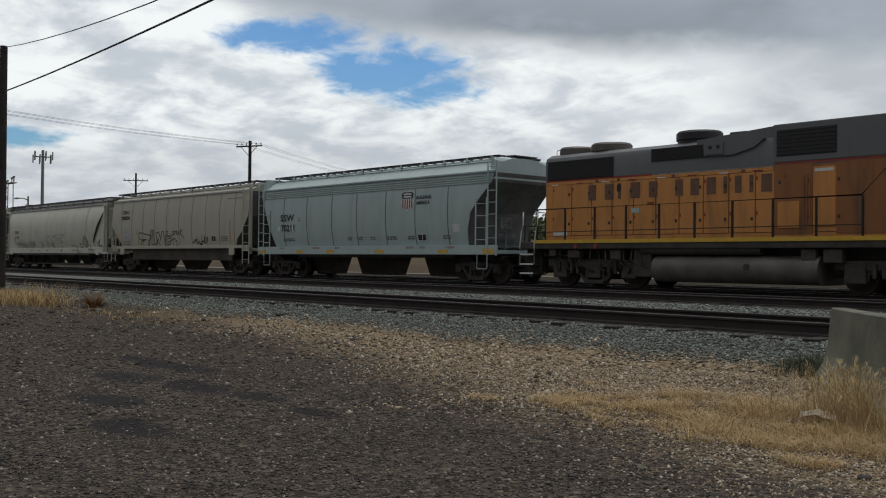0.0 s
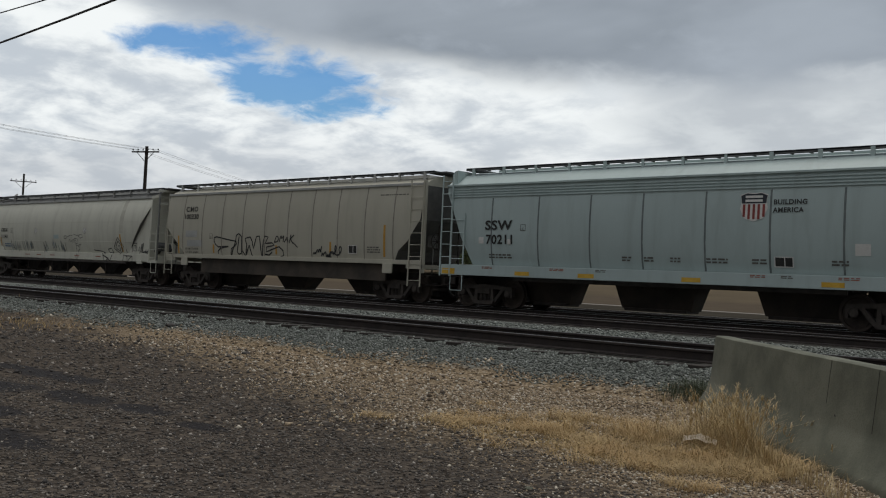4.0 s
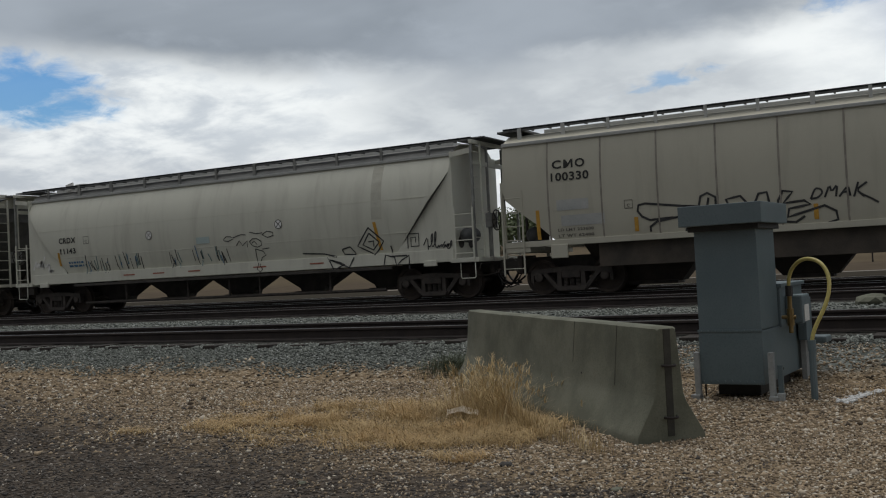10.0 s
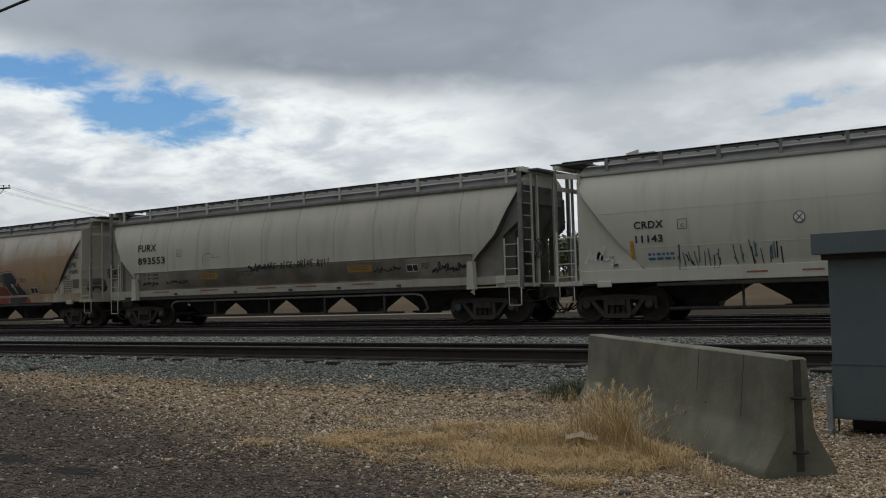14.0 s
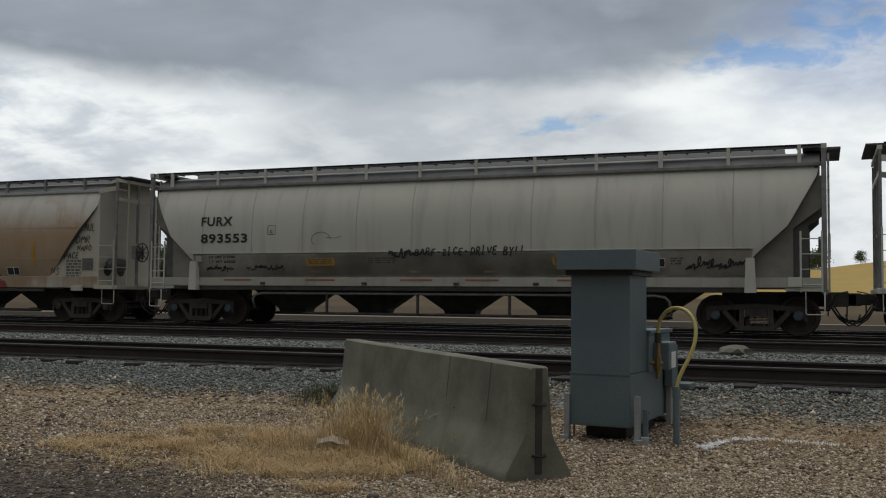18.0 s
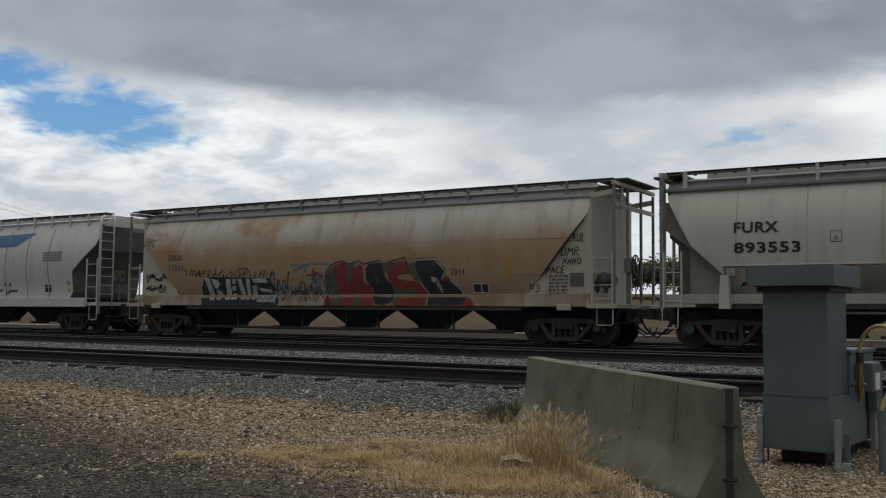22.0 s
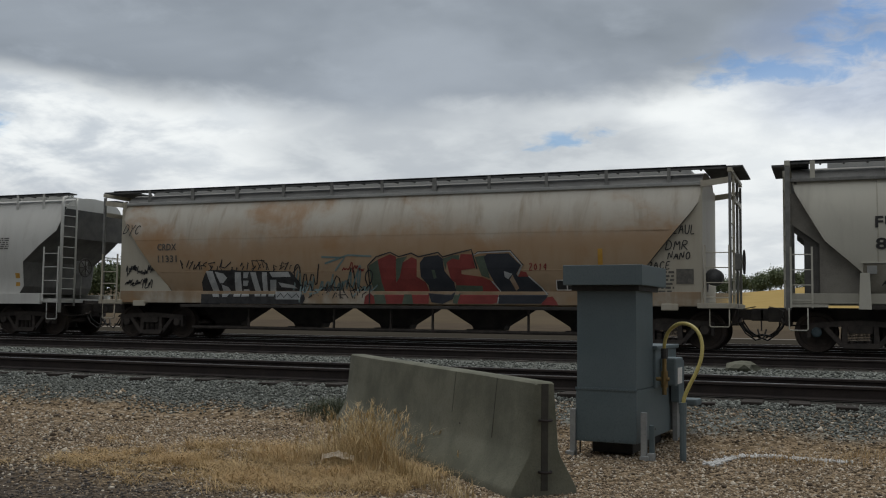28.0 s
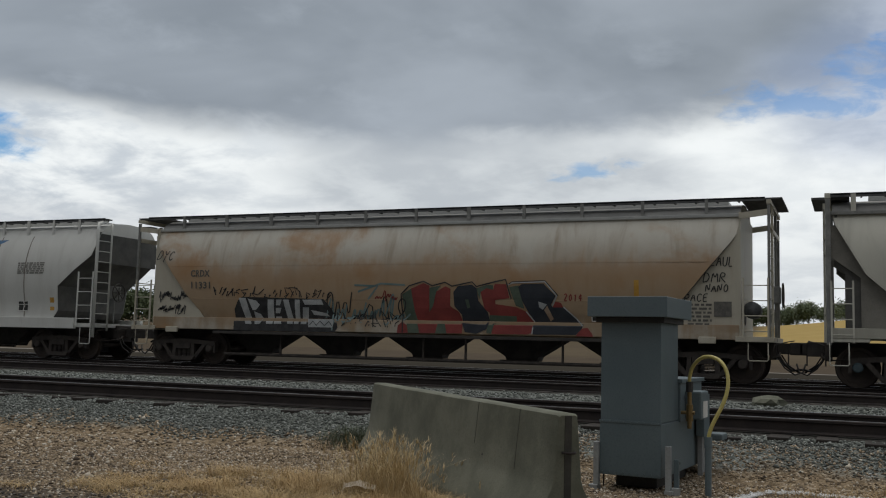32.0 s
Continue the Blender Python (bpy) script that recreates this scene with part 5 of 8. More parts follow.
    round_underside(car, (-5.4, -2.72, 0.0, 2.72, 5.4), 1.3, 0.42)


def furx():
    car = start_car("hopper_car", -84.52, "pale grey cylindrical hopper car with black car number")
    H = 9.18
    right = ((0.0, 1.08), (6.9, 1.08), (7.25, 1.45), (7.74, 1.93), (8.36, 2.5), (8.75, 3.2), (8.98, 3.63), (9.05, 3.90))
    sh = Shell(BELLIED, ROUND_ROOF, right, right[1:])
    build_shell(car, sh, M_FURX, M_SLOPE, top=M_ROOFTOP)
    bm = bmesh.new()
    rows = []
    for k in range(9):
        z = 1.33 + 0.66 * k / 8
        rows.append([bm.verts.new((x, sh.y(z) - 0.006, z)) for x in (-7.58, -4.0, 0.0, 4.0, 7.58)])
    for a, b in zip(rows, rows[1:]):
        for k in range(4):
            bm.faces.new((a[k], a[k + 1], b[k + 1], b[k]))
    smooth_all(bm, 3)
    bmesh.ops.solidify(bm, geom=bm.faces[:], thickness=0.012)
    bmesh.ops.recalc_face_normals(bm, faces=bm.faces)
    part("belly_panel", bm, M_BELLY, car, "curved lower side panel brown with road grime")
    sills(car, 9.1, 1.10, 1.33, 1.50, M_SILL)
    bm = bmesh.new()
    box(bm, -7.6, 7.6, -1.48, -1.40, 0.98, 1.09, 0.01)
    part("sill_flange", bm, M_UNDER, car)
    seam_bands(car, sh, [-7.27 + 1.605 * k for k in range(10)], 2.02, 3.86, M_PALESEAM, 0.034)
    for s in (-1, 1):
        bm = bmesh.new()
        box(bm, -9.15, 9.15, *sorted((s * 1.22, s * 1.36)), 3.88, 3.96, 0.01)
        part("roof_rail", bm, M_STEEL, car)
    bm = bmesh.new()
    box(bm, -7.62, 7.62, -1.606, -1.50, 1.99, 2.02, 0.004)
    part("weld_seam", bm, M_FURX, car)
    roof_walk(car, H, 4.36, (0.62, 1.25), [-8.6 + 1.565 * k for k in range(12)], 3.95, M_UNDER, M_FURX)
    hatches(car, [-6.4 + 3.2 * k for k in range(5)], 4.2, M_ROOF)
    for s in (-1, 1):
        for y in (-1.44, 1.44):
            bm = bmesh.new()
            box(bm, *sorted((s * (H - 0.1), s * (H + 0.01))), y - 0.045, y + 0.045, 0.95, 4.36, 0.01)
            part("corner_post", bm, M_STEEL, car)
        for y in (-0.5, 0.5):
            bm = bmesh.new()
            box(bm, *sorted((s * (H - 0.06), s * H)), y - 0.04, y + 0.04, 1.0, 4.2)
            part("end_post", bm, M_FURX, car)
        bm = bmesh.new()
        box(bm, *sorted((s * (H - 0.1), s * (H + 0.02))), -1.5, 1.5, 4.24, 4.36, 0.01)
        part("end_beam", bm, M_FURX, car)
        bm = bmesh.new()
        box(bm, *sorted((s * (H - 0.5), s * (H + 0.32))), -1.0, 1.0, 4.28, 4.34, 0.01)
        part("end_platform", bm, M_WALK, car)
        bm = bmesh.new()
        plate(bm, [(s * x, z) for x, z in ((9.0, 3.95), (9.0, 3.4), (8.94, 3.4), (8.94, 3.95))], -1.3, 1.3)
        bmesh.ops.recalc_face_normals(bm, faces=bm.faces)
        part("end_sheet", bm, M_SLOPE, car)
        for y in (-1.30, 1.30):
            bm = bmesh.new()
            plate(bm, [(s * x, z) for x, z in ((7.05, 1.2), (7.25, 1.47), (7.74, 1.95), (8.36, 2.53), (8.47, 2.7), (8.47, 1.2))], y - 0.02, y + 0.02)
            bmesh.ops.recalc_face_normals(bm, faces=bm.faces)
            part("slope_web", bm, M_WEB, car)
            bm = bmesh.new()
            plate(bm, [(s * x, z) for x, z in ((8.36, 2.5), (8.75, 3.2), (8.98, 3.62), (9.08, 3.62), (9.08, 2.98))], y - 0.015, y + 0.015)
            bmesh.ops.recalc_face_normals(bm, faces=bm.faces)
            part("end_gusset", bm, M_WEB, car)
            bm = bmesh.new()
            bar(bm, (s * 7.3, y, 1.62), (s * 9.08, y, 2.98), 0.05, 0.09)
            part("slope_rail", bm, M_WEB, car)
            bm = bmesh.new()
            plate(bm, [(s * x, z) for x, z in ((8.46, 1.2), (8.46, 2.5), (9.02, 2.94), (9.02, 2.75), (8.8, 2.55), (8.8, 1.2))], y + 0.10, y + 0.13)
            bmesh.ops.recalc_face_normals(bm, faces=bm.faces)
            part("inner_web", bm, M_SLOPE, car)
        x0, x1 = sorted((s * (H - 0.1), s * (H - 0.55)))
        ladder(car, x0, x1, -1.5, 1.0, 2.38, 4, M_FURX)
        bm = bmesh.new()
        for k in range(9):
            z = 1.3 + 0.34 * k
            rod(bm, (s * (H + 0.05), -1.4, z), (s * (H + 0.05), -0.95, z), 0.012, 6)
        bar(bm, (s * (H + 0.05), -0.95, 1.0), (s * (H + 0.05), -0.95, 4.2), 0.05, 0.05)
        part("ladder", bm, M_FURX, car)
        stirrup(car, s * (H - 0.25) - 0.2, s * (H - 0.25) + 0.2, -1.48, 0.5, 1.0, M_FURX)
        bm = bmesh.new()
        b = [(s * x, z) for x, z in ((7.42, 0.98), (7.45, 1.78), (7.64, 1.78), (7.68, 0.98))]
        plate(bm, b, -1.66, -1.48)
        bmesh.ops.recalc_face_normals(bm, faces=bm.faces)
        part("bolster_post", bm, M_FURX, car, "pale box post over the truck")
        add_truck(car, s * 7.64, 0.92, CAPS_BLUE)
        coupler(car, s * (H + 0.05), s)
        bm = bmesh.new()
        box(bm, *sorted((s * 8.3, s * H)), -1.48, 1.48, 1.02, 1.12, 0.01)
        part("end_sill", bm, M_FURX, car)
    figure_plate = bmesh.new()
    box(figure_plate, 8.35, 8.65, -1.56, -1.50, 1.12, 1.34, 0.01)
    part("equipment_box", figure_plate, M_FURX, car)
    brake_gear(car, 9.0, 1, M_UNDER)
    # the pneumatic unloading pipe under the sill
    bm = bmesh.new()
    tube(bm, ((-5.7, -1.3, 0.5), (-5.72, -1.38, 0.75), (-5.62, -1.38, 0.86), (-5.4, -1.38, 0.90), (5.35, -1.38, 0.90), (5.6, -1.38, 0.86), (5.7, -1.36, 0.75), (5.72, -1.2, 0.45), (5.5, -1.1, 0.38)), 0.036, 10)
    part("unloading_pipe", bm, M_STEEL, car, "long dark unloading pipe with bent ends")
    for x in (-3.4, -0.75, 1.75, 4.2):
        bm = bmesh.new()
        box(bm, x - 0.03, x + 0.03, -1.41, -1.35, 0.35, 1.0)
        part("pipe_hanger", bm, M_TRUCK, car)
    bm = bmesh.new()
    rod(bm, (-4.2, -1.2, 0.36), (4.8, -1.2, 0.36), 0.035, 8)
    part("lower_pipe", bm, M_TRUCK, car)
    round_underside(car, (-5.1, -2.58, 0.0, 2.58, 5.1), 1.24, 0.42)
    lettering(car, sh, "FURX", -7.32, 2.77, 0.26, M_MARK, 1.03)
    lettering(car, sh, "893553", -7.32, 2.29, 0.26, M_MARK, 1.52)
    lettering(car, sh, "LD LMT 219700", -7.05, 1.86, 0.075, M_MARK, 0.85)
    lettering(car, sh, "LT WT 66300", -7.05, 1.73, 0.075, M_MARK, 0.85)
    reporting_box(car, sh, -5.15, 2.51)
    figure(car, sh, rect(-7.5, -7.3, 1.76, 1.94), M_ROOF, "sticker", 0.02)
    rng = random.Random(21)
    strokes(car, sh, scrawl(rng, -1.5, -0.85, 1.88, 2.1, 5, 0.25), M_SPRAY, 0.04, off=0.03, label="black tag that ends in capital letters")
    strokes(car, sh, tag_word("BARF-2ICE-", -0.75, 1.90, 1.5, 0.18, rng), M_SPRAY, 0.036, off=0.03)
    strokes(car, sh, tag_word("DRIVE BY!!", 0.78, 1.90, 1.45, 0.2, rng), M_SPRAY, 0.036, off=0.03)
    strokes(car, sh, scrawl(rng, -7.2, -6.4, 1.52, 1.66, 8, 0.2), M_SPRAY, 0.022, off=0.016)
    strokes(car, sh, scrawl(rng, -5.9, -4.7, 1.54, 1.70, 11, 0.2), M_SPRAY, 0.022, off=0.016)
    strokes(car, sh, scrawl(rng, 3.9, 4.9, 1.62, 1.76, 8, 0.25), M_SPRAY, 0.025, off=0.016)
    strokes(car, sh, scrawl(rng, 6.1, 7.3, 1.55, 1.82, 8, 0.35), M_SPRAY, 0.035, off=0.016)
    strokes(car, sh, [[(-3.5 + 0.28 * math.cos(a), 2.35 + 0.2 * math.sin(a)) for a in [0.3 * k for k in range(14)]], [(-3.35, 2.4), (-3.1, 2.38), (-2.9, 2.42)]], M_PRINT, 0.015)
    for x, w in ((-3.95, 0.85), (2.9, 0.95)):
        figure(car, sh, rect(x, x + w, 1.64, 1.84), M_AMBER, "warning_sticker", 0.012)
        small_print(car, sh, x + 0.05, x + w - 0.05, 1.67, 1.82, 3, M_PRINT, int(w * 100), 0.018)
    black_panel(car, sh, 5.2, 1.58, 0.42, 0.2)
    small_print(car, sh, -2.1, -1.3, 1.68, 1.85, 3, M_PRINT, 5, 0.014)
    small_print(car, sh, 5.75, 6.05, 1.62, 1.80, 3, M_PRINT, 6, 0.014)
    for x in (-6.6, -4.0, -1.2, 0.6, 3.0):
        figure(car, Shell(((0, 1.505), (9, 1.505)), ROUND_ROOF, sh.right, sh.left), rect(x, x + 0.9, 1.24, 1.28), M_REDPRINT, "small_print", 0.004)
    for x in (-5.4, -2.3, 0.3, 2.4, 4.8):
        bm = bmesh.new()
        box(bm, x, x + 0.14, -1.55, -1.5, 1.14, 1.2, 0.01)
        part("door_catch", bm, M_UNDER, car)
    for x in (-3.9, -1.0, 1.1, 3.2):
        figure(car, sh, rect(x, x + 0.35, 1.45, 1.52), M_RUSTSEAM, "rust_patch", 0.012)


def bay_hoppers(car, bays, z_skirt, mat, flare):
    """Three wide hoppers: their outer sheets fill the space under the sill."""
    for x0, x1 in bays:
        bm = bmesh.new()
        rows = []
        for (a, b), hy, z in (((x0 - flare - 0.15, x1 + flare + 0.15), 1.1, 1.28), ((x0 - flare, x1 + flare), 0.4, z_skirt), ((x0, x1), 0.3, 0.24)):
            rows.append([bm.verts.new(p) for p in ((a, -hy, z), (b, -hy, z), (b, hy, z), (a, hy, z))])
        for a, b in zip(rows, rows[1:]):
            for k in range(4):
                bm.faces.new((a[k], a[(k + 1) % 4], b[(k + 1) % 4], b[k]))
        bm.faces.new(rows[-1])
        bmesh.ops.recalc_face_normals(bm, faces=bm.faces)
        ob = part("discharge_chute", bm, mat, car)
        bm = bmesh.new()
        box(bm, x0 + 0.1, x1 - 0.1, -0.36, 0.36, 0.17, 0.26, 0.015)
        part("gate", bm, M_TRUCK, ob)


def cmo():
    car = start_car("hopper_car", -47.55, "dusty tan covered hopper car with a black outline graffito")
    H = 7.78
    prof = ((1.30, 1.50), (1.6, 1.56), (2.2, 1.60), (2.8, 1.60), (3.4, 1.56), (3.95, 1.47))
    roof = ((1.40, 4.02), (1.0, 4.24), (0.5, 4.32), (0.0, 4.34))
    right = ((0.0, 1.30), (6.2, 1.30), (6.45, 1.42), (6.62, 1.73), (7.05, 2.05), (7.35, 2.45), (7.62, 2.78), (7.68, 3.5), (7.70, 3.93))
    left = ((6.2, 1.30), (6.45, 1.55), (6.72, 1.80), (7.15, 2.12), (7.62, 2.52), (7.68, 2.75), (7.70, 3.93))
    sh = Shell(prof, roof, right, left)
    build_shell(car, sh, M_CMO, M_SLOPE)
    sills(car, H - 0.02, 1.27, 1.42, 1.57, M_CMO)
    seam_bands(car, sh, [-6.42 + 1.42 * k for k in range(10)], 1.42, 3.93, M_SEAM, 0.06)
    for s in (-1, 1):
        bm = bmesh.new()
        box(bm, -7.7, 7.7, *sorted((s * 1.40, s * 1.52)), 3.93, 4.02, 0.015)
        part("roof_rail", bm, M_ROOF, car)
    roof_walk(car, H, 4.42, (0.55, 1.18), [-7.3 + 1.22 * k for k in range(13)], 4.16, M_UNDER, M_ROOF, M_ROOF, 0.0)
    hatches(car, [-5.0 + 2.5 * k for k in range(5)], 4.34, M_ROOF)
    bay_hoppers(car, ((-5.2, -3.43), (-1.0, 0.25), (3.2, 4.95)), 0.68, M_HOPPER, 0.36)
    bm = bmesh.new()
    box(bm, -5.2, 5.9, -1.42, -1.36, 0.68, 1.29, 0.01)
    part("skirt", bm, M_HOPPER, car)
    for s in (-1, 1):
        add_truck(car, s * 6.1)
        coupler(car, s * (H + 0.05), s)
        for y in (-1.5, 1.5):
            bm = bmesh.new()
            box(bm, *sorted((s * (H - 0.1), s * H)), y - 0.05, y + 0.05, 1.0, 4.1 if s > 0 else 3.0, 0.01)
            part("corner_post", bm, M_CMO, car)
        bm = bmesh.new()
        box(bm, *sorted((s * 7.0, s * H)), -1.55, 1.55, 1.14, 1.28, 0.01)
        part("end_sill", bm, M_CMO, car)
        x0, x1 = sorted((s * (H - 0.62), s * (H - 0.05)))
        ladder(car, x0, x1, -1.6, 0.55, 4.1 if s > 0 else 2.75, 9 if s > 0 else 6, M_CMO)
        bm = bmesh.new()
        box(bm, *sorted((s * 5.95, s * 6.4)), -1.64, -1.57, 0.95, 1.3, 0.02)
        part("jacking_pad", bm, M_CMO, car)
        for y in (-0.5, 0.5):
            bm = bmesh.new()
            box(bm, *sorted((s * (H - 0.3), s * (H - 0.24))), y - 0.03, y + 0.03, 1.2, 2.9)
            part("end_strut", bm, M_UNDER, car)
        bm = bmesh.new()
        box(bm, *sorted((s * (H - 0.5), s * (H + 0.3))), -0.9, 0.9, 4.38, 4.44, 0.01)
        part("end_platform", bm, M_WALK, car)
    brake_gear(car, 7.2, 1, M_UNDER)
    air_tank(car, -7.2, -0.5, 1.6)
    lettering(car, sh, "C", -6.28, 3.22, 0.22, M_MARK, 0.25)
    figure(car, sh, ((-5.97, 3.22), (-5.92, 3.22), (-5.92, 3.36), (-5.845, 3.26), (-5.77, 3.36), (-5.77, 3.22), (-5.72, 3.22), (-5.72, 3.44), (-5.77, 3.44), (-5.845, 3.34), (-5.92, 3.44), (-5.97, 3.44)), M_MARK, "lettering", 0.009)
    lettering(car, sh, "O", -5.66, 3.22, 0.22, M_MARK, 0.26)
    lettering(car, sh, "100330", -6.32, 2.90, 0.22, M_MARK, 1.02)
    lettering(car, sh, "LD LMT 223600", -6.2, 1.62, 0.075, M_PRINT, 0.95)
    lettering(car, sh, "LT WT 62400", -6.2, 1.47, 0.075, M_PRINT, 0.95)
    for x0, x1, z0, z1 in ((-6.2, -5.35, 2.15, 2.42), (-6.1, -4.95, 1.75, 2.02)):
        figure(car, sh, rect(x0, x1, z0, z1), M_ROOF, "repair_patch")
    for x, z0, z1 in ((-6.78, 1.45, 2.2), (-4.2, 1.5, 1.85), (-0.05, 1.5, 1.85), (3.1, 1.6, 2.0), (5.9, 1.5, 2.6)):
        figure(car, sh, rect(x, x + 0.1, z0, z1), M_AMBER, "paint_stripe")
    reporting_box(car, sh, -4.42, 2.08, 0.2)
    # outline graffito: an arrow sign and three hooped shapes
    outline = (
        ((372, 385), (372, 372), (385, 360), (425, 352), (372, 355), (358, 345), (350, 330), (352, 315), (365, 312), (430, 325), (462, 330), (468, 338), (458, 350), (440, 362), (436, 395)),
        ((440, 392), (450, 360), (462, 330), (466, 305), (478, 298), (492, 310), (492, 340), (490, 380), (478, 385), (470, 375), (480, 310)),
        ((496, 370), (512, 392), (518, 345), (510, 318), (535, 312), (545, 330), (550, 360), (566, 310), (580, 308), (590, 395)),
        ((515, 385), (530, 345), (545, 395)),
        ((592, 395), (598, 330), (606, 308), (622, 312), (606, 338), (640, 335), (650, 345), (615, 352), (612, 372), (672, 350), (690, 365), (692, 385), (665, 397)),
        ((605, 382), (625, 385), (640, 372)))
    strokes(car, sh, [[(-4.1 + (u - 350) * 0.0133, 1.37 + (395 - v) * 0.0095) for u, v in run] for run in outline], M_SPRAY, 0.055, label="black outline graffito of hooped shapes")
    rng = random.Random(31)
    strokes(car, sh, tag_word("DMAK", -0.1, 1.98, 1.2, 0.26, rng, 0.3), M_SPRAY, 0.045)
    strokes(car, sh, [[(0.95, 2.0), (1.15, 1.88), (1.3, 1.78)]], M_SPRAY, 0.045)
    strokes(car, sh, scrawl(rng, 2.2, 3.75, 1.52, 1.84, 6, 0.3) + [[(2.9, 1.47), (3.2, 1.46)]], M_SPRAY, 0.05)
    black_panel(car, sh, 4.15, 1.6, 0.42, 0.28)
    small_print(car, sh, 5.1, 5.75, 1.6, 1.85, 3, M_PRINT, 3)
    small_print(car, sh, 5.6, 7.0, 3.6, 3.66, 1, M_PRINT, 2)


def ssw():
    car = start_car("hopper_car", -31.25, "blue-grey covered hopper car with a red and blue shield")
    H = 7.68
    right = ((0.0, 1.32), (6.15, 1.32), (6.22, 1.9), (6.38, 2.48), (6.85, 2.98), (7.39, 3.5), (7.45, 3.82))
    left = ((6.42, 1.32), (6.85, 2.2), (7.35, 3.3), (7.52, 3.6), (7.55, 3.82))
    sh = Shell(FLAT, FLAT_ROOF, right, left)
    build_shell(car, sh, M_SSW, M_SLOPE)
    sills(car, H - 0.05, 0.99, 1.32, 1.62, M_SSW)
    seam_bands(car, sh, (-5.6, -3.81, -1.97, -0.26, 1.61, 3.37, 5.19), 1.34, 3.42, M_SSWSEAM, 0.07)
    for z in (3.48, 3.56, 3.64, 3.72):
        bm = bmesh.new()
        box(bm, -7.42, 7.36, sh.y(z) - 0.035, sh.y(z) + 0.03, z - 0.016, z + 0.016, 0.008)
        part("corrugation", bm, M_SSW, car)
    for s in (-1, 1):
        bm = bmesh.new()
        box(bm, -7.55, 7.45, *sorted((s * 1.44, s * 1.58)), 3.82, 3.88, 0.01)
        part("roof_rail", bm, M_SSW, car)
    roof_walk(car, H - 0.45, 4.44, (0.5, 1.05), [-6.9 + 1.25 * k for k in range(12)], 4.18, M_UNDER, M_SSW, M_SSW, 0.0)
    hatches(car, [-4.8 + 2.4 * k for k in range(5)], 4.26, M_ROOF)
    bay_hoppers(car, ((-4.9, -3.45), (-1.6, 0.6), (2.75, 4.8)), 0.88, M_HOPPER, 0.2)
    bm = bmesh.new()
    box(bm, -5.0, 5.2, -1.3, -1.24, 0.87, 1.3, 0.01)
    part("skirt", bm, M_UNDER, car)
    for s in (-1, 1):
        add_truck(car, s * 6.2, 0.92)
        coupler(car, s * (H + 0.05), s)
        x0, x1 = sorted((s * (H - 0.42), s * H))
        ladder(car, x0, x1, -1.62, 0.95, 4.2, 8, M_SSW)
        x0, x1 = sorted((s * (H - 0.95), s * (H - 0.42)))
        ladder(car, x0 - 0.04 * s, x1 - 0.04 * s, -1.64, 1.3, 2.95, 4, M_SSW)
        stirrup(car, s * (H - 0.7) - 0.25, s * (H - 0.7) + 0.25, -1.6, 0.5, 1.0, M_SSW)
        # the rounded end sheet and its overhanging platform
        bm = bmesh.new()
        prof = ((7.22, 4.36), (7.34, 4.34), (7.44, 4.22), (7.42, 3.62), (7.34, 3.46), (7.22, 3.52))
        plate(bm, [(s * x, z) for x, z in prof], -1.45, 1.45)
        bmesh.ops.recalc_face_normals(bm, faces=bm.faces)
        part("end_sheet", bm, M_SSW, car)
        bm = bmesh.new()
        box(bm, *sorted((s * (H - 0.72), s * (H - 0.18))), -0.6, 0.6, 4.43, 4.47, 0.01)
        part("end_platform", bm, M_WALK, car)
        bm = bmesh.new()
        tube(bm, ((s * 7.2, 1.4, 4.34), (s * 7.40, 1.4, 4.28), (s * 7.48, 1.4, 4.08), (s * 7.48, 1.4, 1.0)), 0.045, 8)
        part("corner_post", bm, M_SSW, car)
        bm = bmesh.new()
        box(bm, *sorted((s * 6.3, s * (H + 0.1))), -1.5, 1.5, 1.02, 1.14, 0.01)
        part("end_sill", bm, M_SSW, car)
        figure(car, Shell(((0, 1.62), (9, 1.62)), FLAT_ROOF, right, left), rect(*sorted((s * (H - 0.65), s * (H - 0.1))), 1.02, 1.2), M_YELLOW, "reflector", 0.005)
    brake_gear(car, 7.0, 1, M_WALK)
    air_tank(car, 6.9, -0.4, 1.6)
    rail_sh = Shell(((0, 1.62), (9, 1.62)), FLAT_ROOF, right, left)
    for x in (-4.6, -2.3, 1.0, 4.7):
        figure(car, rail_sh, rect(x, x + 0.55, 1.04, 1.16), M_YELLOW, "reflector", 0.005)
    for x, w in ((-5.9, 0.4), (-1.7, 0.35), (-3.3, 0.5), (2.9, 0.4), (3.7, 0.3), (5.1, 0.5)):
        small_print(car, rail_sh, x, x + w, 1.2, 1.28, 2, M_REDPRINT if w > 0.38 else M_PRINT, int(x * 10))
    lettering(car, sh, "SSW", -5.84, 2.42, 0.3, M_MARK, 1.07)
    lettering(car, sh, "70211", -5.80, 1.98, 0.3, M_MARK, 1.04)
    lettering(car, sh, "BUILDING", 3.45, 3.04, 0.13, M_MARK, 0.84)
    lettering(car, sh, "AMERICA", 3.43, 2.84, 0.13, M_MARK, 0.78)
    # shield: white ground, blue top, red pales
    x0, x1 = 2.56, 3.30
    figure(car, sh, ((x0 + 0.12, 2.70), (2.93, 2.62), (x1 - 0.12, 2.70), (x1, 2.95), (x1 - 0.04, 3.12), (x1, 3.30), (x1 - 0.18, 3.36), (2.93, 3.34), (x0 + 0.18, 3.36), (x0, 3.30), (x0 + 0.04, 3.12), (x0, 2.95)), M_PAPER, "shield", 0.008, "shield emblem in red, white and blue")
